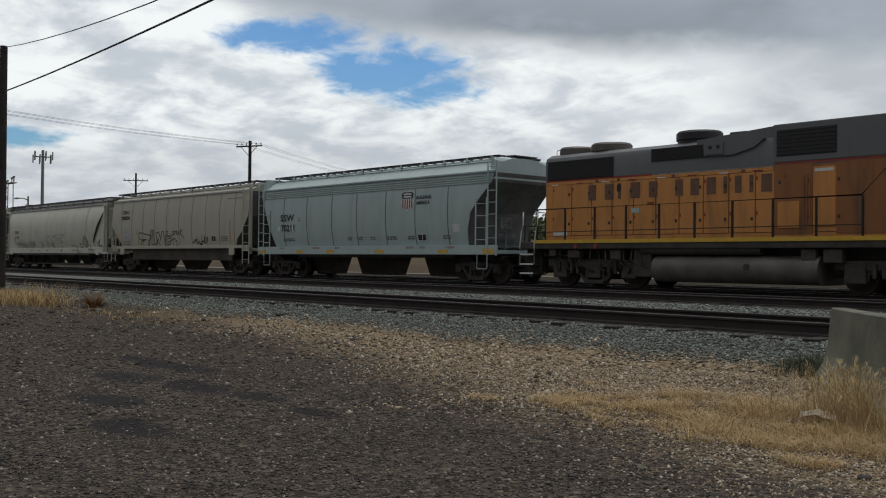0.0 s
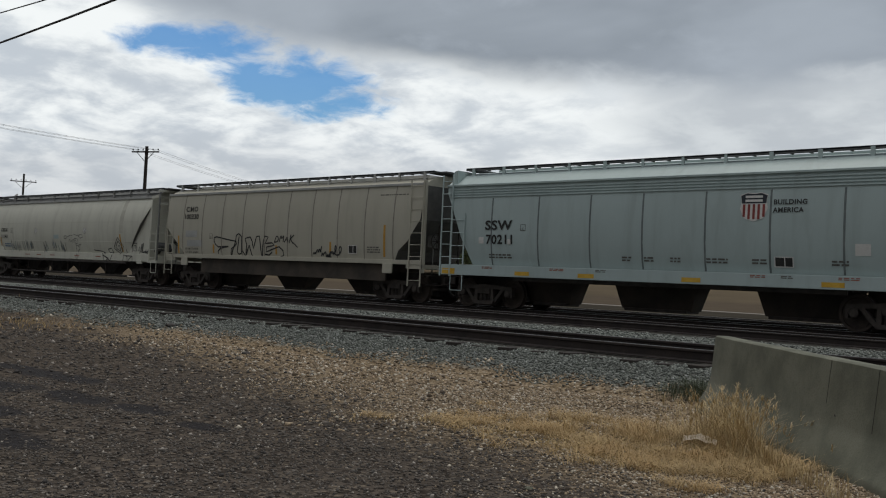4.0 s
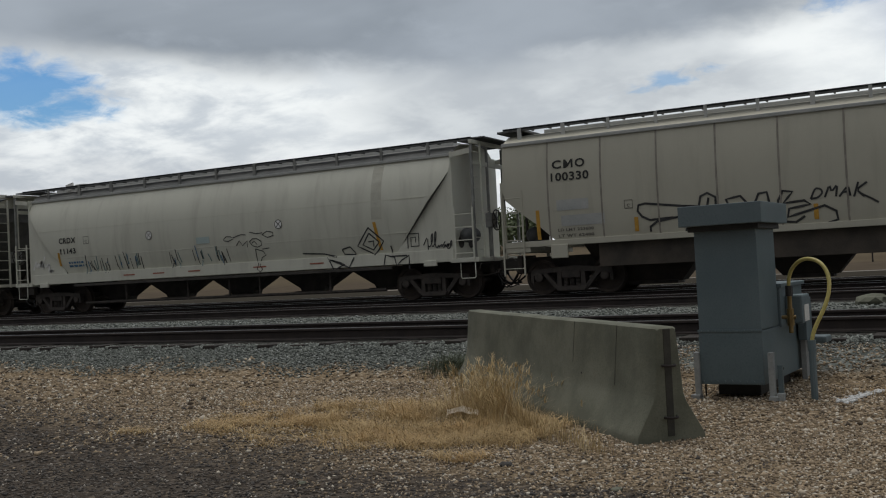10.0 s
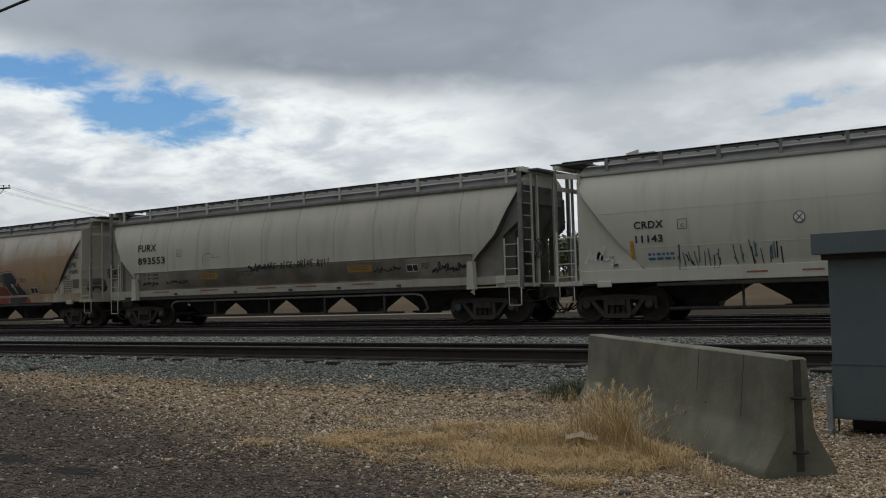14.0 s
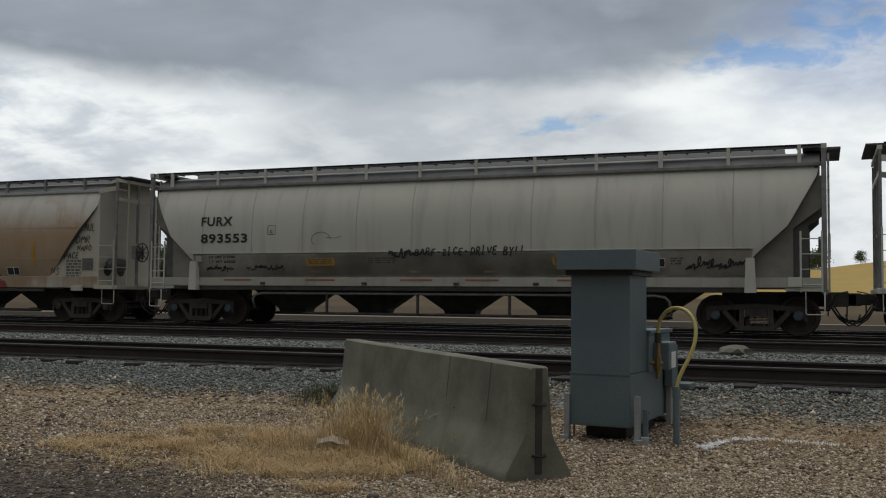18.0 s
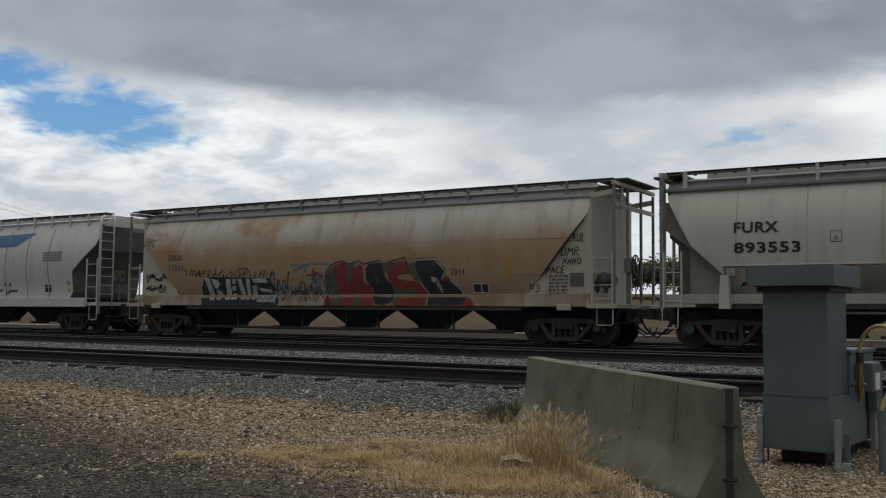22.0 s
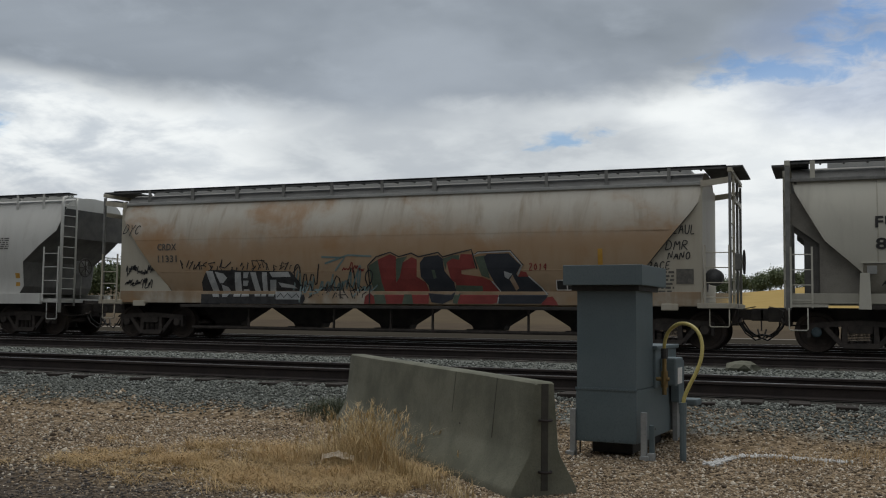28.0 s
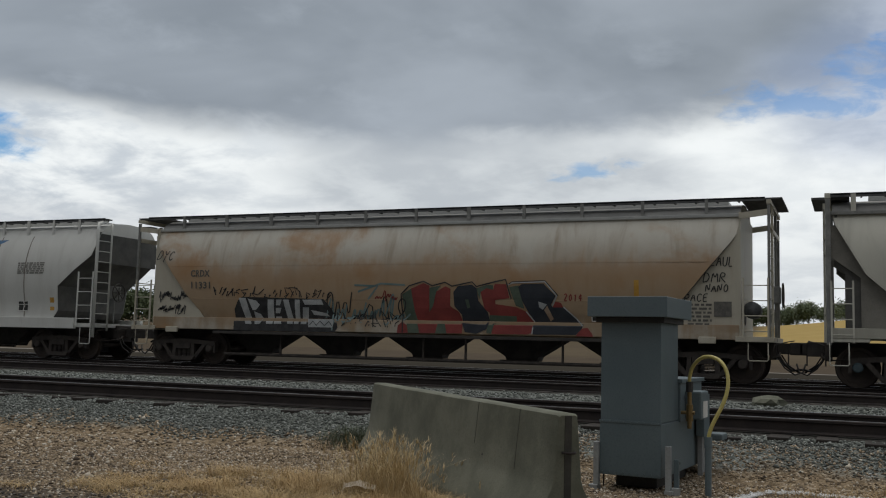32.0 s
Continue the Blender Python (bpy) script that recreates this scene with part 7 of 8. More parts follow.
# ---- concrete barrier ----
# dark tone that paints the shade inside slot, pit and cracks
M_SLOT = mottled("shaded_recess", (0.034, 0.032, 0.026), (0.058, 0.054, 0.044), 5, 0.9)
def barrier():
    ob = thing("concrete_barrier", pose(-1.98, 7.14, ground_height(-2, 7.1) - 0.02, 0, -0.4, 135.0), "weathered grey concrete traffic barrier with flared foot", "traffic barrier")
    L = 4.38
    prof = [(0.066, 0.862), (0.085, 0.85), (0.108, 0.60), (0.128, 0.37), (0.148, 0.305), (0.275, 0.09), (0.29, 0.06), (0.29, 0.0)]
    ring = [(-y, z) for y, z in prof[::-1]] + [(y, z) for y, z in prof]
    bm = bmesh.new()
    xs = [0.0, 0.02] + [L * k / 16 for k in range(1, 16)] + [L - 0.02, L]
    rows = []
    for i, x in enumerate(xs):
        shrink = 0.012 if i in (0, len(xs) - 1) else 0.0
        rows.append([bm.verts.new((x, y * (1 - shrink / 0.1) if abs(y) < 0.14 else y - math.copysign(shrink, y), z - (shrink if z > 0.7 else 0) + 0.004 * noise.noise(Vector((x * 2, y * 3, z * 3))))) for y, z in ring])
    for a, b in zip(rows, rows[1:]):
        for k in range(len(a) - 1):
            bm.faces.new((a[k], b[k], b[k + 1], a[k + 1]))
        bm.faces.new((a[-1], b[-1], b[0], a[0]))
    bm.faces.new(rows[0])
    bm.faces.new(rows[-1][::-1])
    bmesh.ops.recalc_face_normals(bm, faces=bm.faces)
    smooth_all(bm, 0.6)
    part("barrier_body", bm, M_CONCRETE, ob)
    for x, z, r in ((1.25, 0.42, 0.014),):
        bm = bmesh.new()
        rod(bm, (x, 0.124, z), (x, 0.10, z), r, 9)
        part("pit", bm, M_SLOT, ob)
    for x, low in ((0.62, 0.38), (1.42, 0.5)):
        bm = bmesh.new()
        bar(bm, (x, 0.0845, 0.852), (x + 0.01, 0.0845 + (0.85 - low) * 0.089, low), 0.007, 0.006)
        part("crack", bm, M_SLOT, ob, "fine dark crack in the concrete")
    # key slot in the near end: a dark strip paints its shade; with its loops
    bm = bmesh.new()
    box(bm, -0.004, 0.03, -0.03, 0.03, 0.06, 0.85, 0.004)
    part("key_slot", bm, M_SLOT, ob, "dark strip for the shaded slot in the barrier's end")
    for z in (0.2, 0.58):
        bm = bmesh.new()
        tube(bm, [(-0.005 - 0.05 * math.sin(a), 0.05 * math.cos(a), z) for a in [math.pi * k / 8 for k in range(9)]], 0.01, 6)
        part("lifting_loop", bm, M_RAIL, ob, "rusty steel loop")
    return ob


barrier()


# ---- gas switch heater cabinet ----
M_HOSE = mottled("yellow_gas_hose", (0.40, 0.34, 0.10), (0.50, 0.43, 0.15), 6, 0.45)
M_BRASS = mottled("brass_fitting", (0.20, 0.14, 0.06), (0.28, 0.20, 0.09), 6, 0.4, 0.8)
M_LEG = mottled("pale_bracket", (0.24, 0.25, 0.25), (0.33, 0.34, 0.33), 4, 0.6)


def heater():
    ob = thing("switch_heater", pose(-1.965, 9.25, 0.02, 0, 0, -5.0), "slate grey steel railway switch heater with overhanging cap", "switch heater")

    def hbox(name, x0, x1, y0, y1, z0, z1, mat, bevel=0.008, parent=None, label=""):
        bm = bmesh.new()
        box(bm, x0, x1, y0, y1, z0, z1, bevel)
        return part(name, bm, mat, parent or ob, label)

    hbox("flue", -0.29, 0.29, 0.0, 0.62, 0.62, 1.56, M_CABINET)
    hbox("lower_housing", -0.295, 0.295, -0.008, 1.5, 0.12, 0.615, M_CABINET)
    hbox("rear_housing", -0.27, 0.315, 0.62, 1.5, 0.60, 0.98, M_CABINET)
    hbox("rear_lid", -0.29, 0.335, 0.60, 1.55, 0.98, 1.02, M_CABINET)
    cap = hbox("cap", -0.385, 0.385, -0.14, 0.78, 1.60, 1.79, M_CABINET, 0.006)
    hbox("cap_underside", -0.33, 0.33, -0.05, 0.68, 1.55, 1.60, M_BLACK, 0.004, cap)
    hbox("duct", -0.2, 0.2, 0.2, 1.3, 0.0, 0.13, M_BLACK, 0.01)
    for x in (-0.345, 0.34):
        hbox("leg", x, x + 0.05, -0.04, 0.02, -0.03, 0.42, M_LEG, 0.004, label="pale steel leg bracket")
    for x in (-0.355, 0.36):
        hbox("foot", x - 0.02, x + 0.06, -0.08, 0.04, -0.03, 0.025, M_LEG, 0.004)
        bm = bmesh.new()
        rod(bm, (x + 0.06, 0.12, -0.02), (x + 0.06, 0.12, 0.28), 0.008, 8)
        rod(bm, (x + 0.06, 0.12, 0.25), (x + 0.06, 0.12, 0.27), 0.02, 6)
        part("anchor_bolt", bm, M_RAIL, ob)
    hbox("seam_strip", -0.30, 0.30, -0.014, -0.006, 0.605, 0.63, M_CABINET, 0.002)
    for k in range(9):
        for z in (0.618, 0.15):
            bm = bmesh.new()
            rod(bm, (-0.268 + 0.067 * k, -0.02, z), (-0.268 + 0.067 * k, 0.0, z), 0.009, 6)
            part("rivet", bm, M_CABINET, ob)
    b = hbox("control_box", 0.315, 0.48, 0.78, 1.10, 0.62, 0.90, M_CABINET, 0.02)
    hbox("box_label", 0.482, 0.487, 0.84, 1.02, 0.64, 0.80, M_PAPER, 0, b, "white label plate")
    hbox("rear_panel", 0.315, 0.40, 1.25, 1.5, 0.42, 0.85, M_CABINET)
    hbox("leg", 0.32, 0.37, 1.30, 1.42, -0.03, 0.48, M_LEG, 0.004)
    hbox("air_duct", 0.36, 0.56, 1.36, 1.62, 0.38, 0.45, M_CABINET, 0.02)
    hbox("bracket", 0.405, 0.45, 0.02, 0.06, -0.03, 0.30, M_CABINET, 0.004)
    hbox("bracket_foot", 0.40, 0.465, -0.04, 0.04, -0.03, 0.05, M_LEG, 0.006)
    bm = bmesh.new()
    rod(bm, (0.42, 0.55, 0.55), (0.42, 0.55, 0.98), 0.022, 10)
    rod(bm, (0.34, 0.55, 0.70), (0.47, 0.55, 0.70), 0.018, 8)
    rod(bm, (0.42, 0.55, 0.62), (0.42, 0.55, 0.78), 0.034, 8)
    part("gas_valve", bm, M_BRASS, ob, "brass gas valve")
    bm = bmesh.new()
    rod(bm, (0.42, 0.55, 0.9), (0.42, 0.55, 1.0), 0.035, 8)
    part("valve_handle", bm, M_BLACK, ob)
    bm = bmesh.new()
    pts = [(0.42, 0.55, 0.92), (0.42, 0.54, 1.04), (0.46, 0.5, 1.15), (0.55, 0.43, 1.23), (0.66, 0.36, 1.255), (0.78, 0.29, 1.21), (0.85, 0.24, 1.10), (0.86, 0.20, 0.96), (0.82, 0.16, 0.81), (0.755, 0.13, 0.68), (0.71, 0.11, 0.57), (0.70, 0.10, 0.48)]
    for _ in range(2):
        fine = [pts[0]]
        for p0, p1 in zip(pts, pts[1:]):
            fine += [tuple(0.75 * u + 0.25 * v for u, v in zip(p0, p1)), tuple(0.25 * u + 0.75 * v for u, v in zip(p0, p1))]
        pts = fine + [pts[-1]]
    tube(bm, pts, 0.018, 10)
    part("gas_hose", bm, M_HOSE, ob, "yellow rubber gas hose in a loop")
    bm = bmesh.new()
    rod(bm, (0.70, 0.10, -0.05), (0.70, 0.10, 0.5), 0.03, 10)
    rod(bm, (0.70, 0.10, 0.42), (0.70, 0.10, 0.52), 0.036, 10)
    part("riser_pipe", bm, M_CABINET, ob)


heater()


# ---- stones, grass, litter ----
def in_dark(x, y):
    return x * 0.5 / (1 - 0.03 * x) + y + 3.2 * (noise.noise(Vector((x * 0.5, y * 0.5, 0))) * 0.5) - 2.6 * max(0.0, 1 - ((x + 2.7) / 2.0) ** 2 - ((y - 5.2) / 0.65) ** 2) < 4.25


def stone_field(name, spots, mat, label, kind_word):
    """spots: rows of x, y, z, size. One joined mesh of small angular stones."""
    rng = np.random.default_rng(len(spots))
    base = np.array([(1, 0, 0), (0, 1, 0), (-1, 0, 0), (0, -1, 0), (0, 0, 1), (0, 0, -1)], float)
    tri = np.array([(0, 1, 4), (1, 2, 4), (2, 3, 4), (3, 0, 4), (1, 0, 5), (2, 1, 5), (3, 2, 5), (0, 3, 5)])
    n = len(spots)
    p = np.array(spots)
    v = base[None] * rng.uniform(0.6, 1.25, (n, 6, 1)) + rng.uniform(-0.3, 0.3, (n, 6, 3))
    v *= np.stack([rng.uniform(0.7, 1.3, n), rng.uniform(0.6, 1.0, n), rng.uniform(0.45, 0.8, n)], -1)[:, None]
    a, b = rng.uniform(0, 6.28, n), rng.uniform(-0.6, 0.6, n)
    ca, sa, cb, sb = np.cos(a)[:, None], np.sin(a)[:, None], np.cos(b)[:, None], np.sin(b)[:, None]
    y2, z2 = v[..., 1] * cb - v[..., 2] * sb, v[..., 1] * sb + v[..., 2] * cb
    v = np.stack([v[..., 0] * ca - y2 * sa, v[..., 0] * sa + y2 * ca, z2], -1)
    v = v * p[:, 3][:, None, None] + p[:, None, :3]
    f = (tri[None] + 6 * np.arange(n)[:, None, None]).reshape(-1, 3)
    me = bpy.data.meshes.new(name)
    me.vertices.add(6 * n)
    me.vertices.foreach_set("co", v.ravel())
    me.loops.add(24 * n)
    me.loops.foreach_set("vertex_index", f.ravel())
    me.polygons.add(8 * n)
    me.polygons.foreach_set("loop_start", np.arange(0, 24 * n, 3))
    me.update(calc_edges=True)
    me.materials.append(mat)
    return tagged(new(name, me), label, kind_word, kind="stuff")


def stone_material(name, a, b, pale, pale_from):
    def build(nt, p):
        geo = nt.nodes.new("ShaderNodeNewGeometry")
        r = geo.outputs["Random Per Island"]
        c = blend(nt, r, a, b)
        r2 = mul(nt, mul(nt, r, 7.31), 1.0, "FRACT")
        c = blend(nt, ramp2(nt, r2, pale_from, min(1.0, pale_from + 0.06)), c, pale)
        n = tex_noise(nt, 45, 3, 0.6)
        c = blend(nt, mul(nt, n, 0.5), c, tuple(v * 0.5 for v in a))
        nt.links.new(c, p.inputs["Base Color"])
        p.inputs["Roughness"].default_value = 0.85
        relief(nt, p, n, 0.3, 0.01)
    return material(name, build)


M_TANSTONE = stone_material("tan_gravel", (0.068, 0.048, 0.031), (0.57, 0.435, 0.285), (0.73, 0.65, 0.53), 0.80)
M_DARKSTONE = stone_material("dark_gravel", (0.038, 0.034, 0.032), (0.19, 0.160, 0.132), (0.46, 0.41, 0.355), 0.92)
M_BALLAST = stone_material("ballast_rock", (0.055, 0.061, 0.054), (0.31, 0.33, 0.295), (0.50, 0.52, 0.50), 0.94)
M_CHALK = stone_material("white_painted_gravel", (0.55, 0.55, 0.54), (0.75, 0.75, 0.74), (0.8, 0.8, 0.8), 0.8)


def scatter_stones():
    rng = random.Random(77)
    tan, dark = [], []
    for r0, r1, density, s0, s1 in ((3.7, 8.0, 2700, 0.006, 0.018), (8.0, 12.5, 1000, 0.009, 0.024), (12.5, 20.0, 200, 0.018, 0.038), (20, 34, 30, 0.03, 0.06)):
        n = int(density * math.radians(92) / 2 * (r1**2 - r0**2))
        for _ in range(n):
            r, a = math.sqrt(rng.uniform(r0**2, r1**2)), math.radians(rng.uniform(-12, 80))
            x, y = -r * math.sin(a), r * math.cos(a)
            if y > 11.4 or (y > 10.95 + 0.45 * noise.noise(Vector((x * 0.8, y, 2))) and x < -4.6):
                continue
            big = 1.9 if rng.random() < 0.012 else 1.0
            s = rng.uniform(s0, s1) * big
            dk = in_dark(x, y + rng.gauss(0, 0.7))
            if dk and rng.random() < 0.6 and any(((x - a) / c) ** 2 + ((y - b) / d) ** 2 < 0.8 for a, b, c, d in DAMP):
                continue
            if dk and rng.random() < (0.66 if r > 4.8 else 0.4):
                continue
            (dark if dk else tan).append((x, y, ground_height(x, y) + s * 0.15, s))
    stone_field("tan_gravel", tan, M_TANSTONE, "loose tan and brown gravel on the ground", "gravel")
    stone_field("dark_gravel", dark, M_DARKSTONE, "dark damp gravel pressed into the ground", "gravel")
    rock = []
    for x0, x1, y0, y1, density, s0, s1 in ((-16, 6, 10.35, 11.72, 1150, 0.012, 0.03), (-45, -16, 10.2, 11.75, 330, 0.018, 0.04), (-16, 5, 11.45, 11.75, 500, 0.016, 0.034), (-40, 6, 14.4, 18.9, 60, 0.025, 0.05), (-18, 6, 27, 28.2, 30, 0.03, 0.06), (-30, 6, 21.9, 23.9, 25, 0.03, 0.06)):
        for _ in range(int((x1 - x0) * (y1 - y0) * density)):
            x, y = rng.uniform(x0, x1), rng.uniform(y0, y1)
            edge = 10.75 + 0.45 * noise.noise(Vector((x * 0.8, y, 2)))
            if x > -4.6:
                edge = 11.3 if x < -0.8 else 10.9
            if y < edge + rng.gauss(0, 0.1):
                continue
            s = rng.uniform(s0, s1)
            z = ground_height(x, y) + s * 0.25
            if abs(abs(y - 12.8) - 0.7175) < 0.1:
                continue
            rock.append((x, y, z, s))
    stone_field("track_ballast", rock, M_BALLAST, "grey crushed rock ballast beside the rails", "ballast")
    mark = []
    for k in range(520):
        u = rng.random()
        pts = ((-1.0, 9.05), (-0.92, 9.45), (-0.78, 9.85), (-0.5, 9.98), (-0.2, 9.9), (0.15, 9.85))
        q = u * 5
        i = min(4, int(q))
        x = pts[i][0] + (pts[i + 1][0] - pts[i][0]) * (q - i) + rng.gauss(0, 0.03)
        y = pts[i][1] + (pts[i + 1][1] - pts[i][1]) * (q - i) + rng.gauss(0, 0.05)
        s = rng.uniform(0.012, 0.026)
        mark.append((x, y, ground_height(x, y) + 0.012, s))
    stone_field("painted_gravel", mark, M_CHALK, "curved white spray line across the gravel", "paint mark")


scatter_stones()


def blade_field(name, blades, mat, label, word):
    """blades: x, y, z, height, lean direction, lean, width. Tapered, bent blades in one mesh."""
    vs, fs = [], []
    for x, y, z, h, a, lean, w in blades:
        dx, dy = math.cos(a), math.sin(a)
        sx, sy = -dy * w, dx * w
        k = len(vs)
        for u, ww in ((0.0, 1.0), (0.4, 0.8), (0.75, 0.5)):
            bx, by = x + dx * lean * h * u * u, y + dy * lean * h * u * u
            bz = z + h * u * (1 - 0.25 * min(lean, 1.6) * u)
            vs += [(bx - sx * ww, by - sy * ww, bz), (bx + sx * ww, by + sy * ww, bz)]
        bz = z + h * (1 - 0.25 * min(lean, 1.6))
        vs.append((x + dx * lean * h, y + dy * lean * h, bz))
        fs += [(k, k + 1, k + 3, k + 2), (k + 2, k + 3, k + 5, k + 4), (k + 4, k + 5, k + 6)]
    me = bpy.data.meshes.new(name)
    me.from_pydata(vs, [], fs)
    me.materials.append(mat)
    return tagged(new(name, me), label, word, kind="stuff")


def straw_material(name, a, b, c2):
    def build(nt, p):
        geo = nt.nodes.new("ShaderNodeNewGeometry")
        c = blend(nt, geo.outputs["Random Per Island"], a, b)
        c = blend(nt, ramp2(nt, tex_noise(nt, 1.4, 4), 0.45, 0.65), c, c2)
        nt.links.new(c, p.inputs["Base Color"])
        p.inputs["Roughness"].default_value = 0.7
        p.inputs["Subsurface Weight"].default_value = 0.0
    return material(name, build)


M_STRAW = straw_material("dry_grass", (0.29, 0.19, 0.08), (0.56, 0.405, 0.19), (0.43, 0.285, 0.12))
M_STALK = straw_material("tall_dry_stalks", (0.33, 0.235, 0.11), (0.64, 0.50, 0.28), (0.48, 0.36, 0.18))
M_GREEN = straw_material("green_weed", (0.055, 0.068, 0.038), (0.12, 0.135, 0.075), (0.08, 0.095, 0.052))
M_BROWNWEED = straw_material("brown_weed", (0.16, 0.08, 0.03), (0.26, 0.14, 0.05), (0.2, 0.1, 0.04))


def grasses():
    rng = random.Random(9)
    G, mat, tall = ground_height, [], []
    for _ in range(85000):
        x, y = rng.uniform(-6.9, -2.6), rng.uniform(5.9, 9.3)
        # a tongue of flattened grass that thickens towards the barrier
        u = (x + 3.3) / -3.4
        ridge = 7.25 + 0.05 * u
        spread = 1.05 - 0.35 * u
        d = abs(y - ridge - 0.35 * noise.noise(Vector((x, y, 4)))) / max(0.15, spread)
        keep = (1 - d) * (0.95 - 0.8 * max(0, u)) + 0.9 * noise.noise(Vector((x * 1.7, y * 2.6, 8))) + 0.4 * noise.noise(Vector((x * 6, y * 7, 2)))
        if u < -0.1 or keep < 0.06 + rng.random() * 0.66 or math.hypot(x + 4.0, y - 7.6) < 0.27:
            continue
        if x + y > 5.0 and x > -3.0:
            continue
        mat.append((x, y, G(x, y), rng.uniform(0.03, 0.10) * (1.6 if u < 0.45 and rng.random() < 0.25 else 1.0), rng.uniform(0, 6.28), rng.uniform(0.8, 3.4), rng.uniform(0.0013, 0.003)))
    # the tall stand along the barrier's foot: loose tufts of stalks, some with seed heads
    for u, off, n, r, top in ((0.16, 0.12, 170, 0.16, 0.42), (0.26, 0.22, 260, 0.2, 0.52), (0.36, 0.12, 420, 0.2, 0.70), (0.42, 0.4, 300, 0.24, 0.5), (0.47, 0.15, 480, 0.22, 0.80), (0.56, 0.3, 380, 0.24, 0.62), (0.6, 0.08, 330, 0.18, 0.74), (0.70, 0.2, 260, 0.2, 0.55), (0.80, 0.12, 160, 0.16, 0.4), (0.5, 0.75, 240, 0.3, 0.3), (0.36, 0.8, 260, 0.35, 0.26)):
        for _ in range(int(n * 0.72)):
            x = -2.86 - 1.75 * u - off * 0.6 + rng.gauss(0, r)
            y = 7.31 + 1.75 * u - off * 0.6 + rng.gauss(0, r)
            if x + y > 4.22:
                x, y = x - (x + y - 4.2) / 2, y - (x + y - 4.2) / 2
            h = 0.82 * top * rng.uniform(0.25, 1.0)
            a, lean = rng.uniform(0, 6.28), abs(rng.gauss(0, 0.75))
            tall.append((x, y, G(x, y), h, a, lean, rng.uniform(0.001, 0.0024)))
            if h > 0.35 and rng.random() < 0.35:
                # a seed head: short blades about the stalk's tip
                tx, ty = x + math.cos(a) * lean * h * 0.85, y + math.sin(a) * lean * h * 0.85
                tz = G(x, y) + h * 0.9 * (1 - 0.22 * min(lean, 1.6))
                for _ in range(5):
                    tall.append((tx + rng.gauss(0, 0.006), ty + rng.gauss(0, 0.006), tz - 0.05 * rng.random(), rng.uniform(0.03, 0.07), a + rng.gauss(0, 0.8), rng.uniform(0.3, 1.2), 0.003))
    # a lower, thinner sward that spreads out from the barrier
    for _ in range(17000):
        a, r = rng.uniform(0, 6.28), math.sqrt(rng.random())
        x, y = -4.75 + 1.55 * r * math.cos(a), 7.85 + 0.8 * r * math.sin(a) - 0.12 * r * math.cos(a)
        if x + y > 4.15 or noise.noise(Vector((x * 2.2, y * 3.2, 5))) + rng.uniform(-0.35, 0.35) < -0.02 + 0.25 * r or math.hypot(x + 4.0, y - 7.6) < 0.3:
            continue
        mat.append((x, y, G(x, y), rng.uniform(0.06, 0.23) * (1.1 - 0.45 * r), rng.uniform(0, 6.28), rng.uniform(0.4, 2.2), rng.uniform(0.001, 0.0022)))
    for _ in range(260):
        u = rng.random()
        x, y = -2.2 - 0.9 * u - rng.random() * 0.25, 6.55 + 0.85 * u
        tall.append((x, y, G(x, y), rng.uniform(0.08, 0.26), rng.uniform(0, 6.28), rng.uniform(0.2, 0.9), rng.uniform(0.0012, 0.003)))
    blade_field("dry_grass", mat, M_STRAW, "flattened dry straw-coloured grass on gravel", "grass")
    blade_field("tall_grass", tall, M_STALK, "tall dry grass against the concrete barrier", "grass")
    sparse = []
    for cx, cy, n, r, h in ((-0.3, 9.75, 420, 0.4, 0.11), (0.35, 10.3, 160, 0.3, 0.14), (-30.0, 9.5, 3600, 1.6, 0.42), (-21.5, 9.5, 350, 1.6, 0.1), (-33, 9.8, 900, 3.0, 0.22), (-2.9, 9.7, 60, 0.2, 0.12)):
        for _ in range(n):
            x, y = cx + rng.gauss(0, r), cy + rng.gauss(0, r * 0.35)
            wide = 0.002 if cx > -10 else 0.007
            sparse.append((x, y, G(x, y), rng.uniform(0.4, 1.2) * h, rng.uniform(0, 6.28), rng.uniform(0.2, 1.2), wide))
    blade_field("sparse_grass", sparse, M_STRAW, "thin dry grass tufts scattered over the gravel", "grass")
    weed = []
    for _ in range(1300):
        x, y = -5.65 + rng.gauss(0, 0.2), 10.75 + rng.gauss(0, 0.13)
        weed.append((x, y, G(x, y), rng.uniform(0.03, 0.2), rng.uniform(0, 6.28), rng.uniform(0.2, 1.4), rng.uniform(0.0015, 0.0035)))
    ob = blade_field("green_weed", weed, M_GREEN, "low green weed at the foot of the ballast", "plant")
    ob["kind"] = ""
    del ob["kind"]
    weed = []
    for _ in range(420):
        a, e, r = rng.uniform(0, 6.28), rng.uniform(0, 1.4), rng.uniform(0.1, 0.42)
        weed.append((-25.6 + 0.15 * math.cos(a), 10.35 + 0.15 * math.sin(a), G(-25.6, 10.35), 0.12 + 0.36 * math.sin(e), a, 1.1 * math.cos(e), 0.005))
    ob = blade_field("brown_weed", weed, M_BROWNWEED, "brown dried weed beside the ballast", "plant")
    del ob["kind"]
    # low weeds in the front
    few = []
    for _ in range(500):
        a = math.radians(rng.uniform(-4, 40))
        r = rng.uniform(4.3, 4.9)
        x, y = -r * math.sin(a), r * math.cos(a)
        few.append((x, y, G(x, y), rng.uniform(0.02, 0.05), rng.uniform(0, 6.28), 0.6, 0.003))
    blade_field("small_weeds", few, M_GREEN, "sparse tiny green weeds in the gravel", "grass")


grasses()


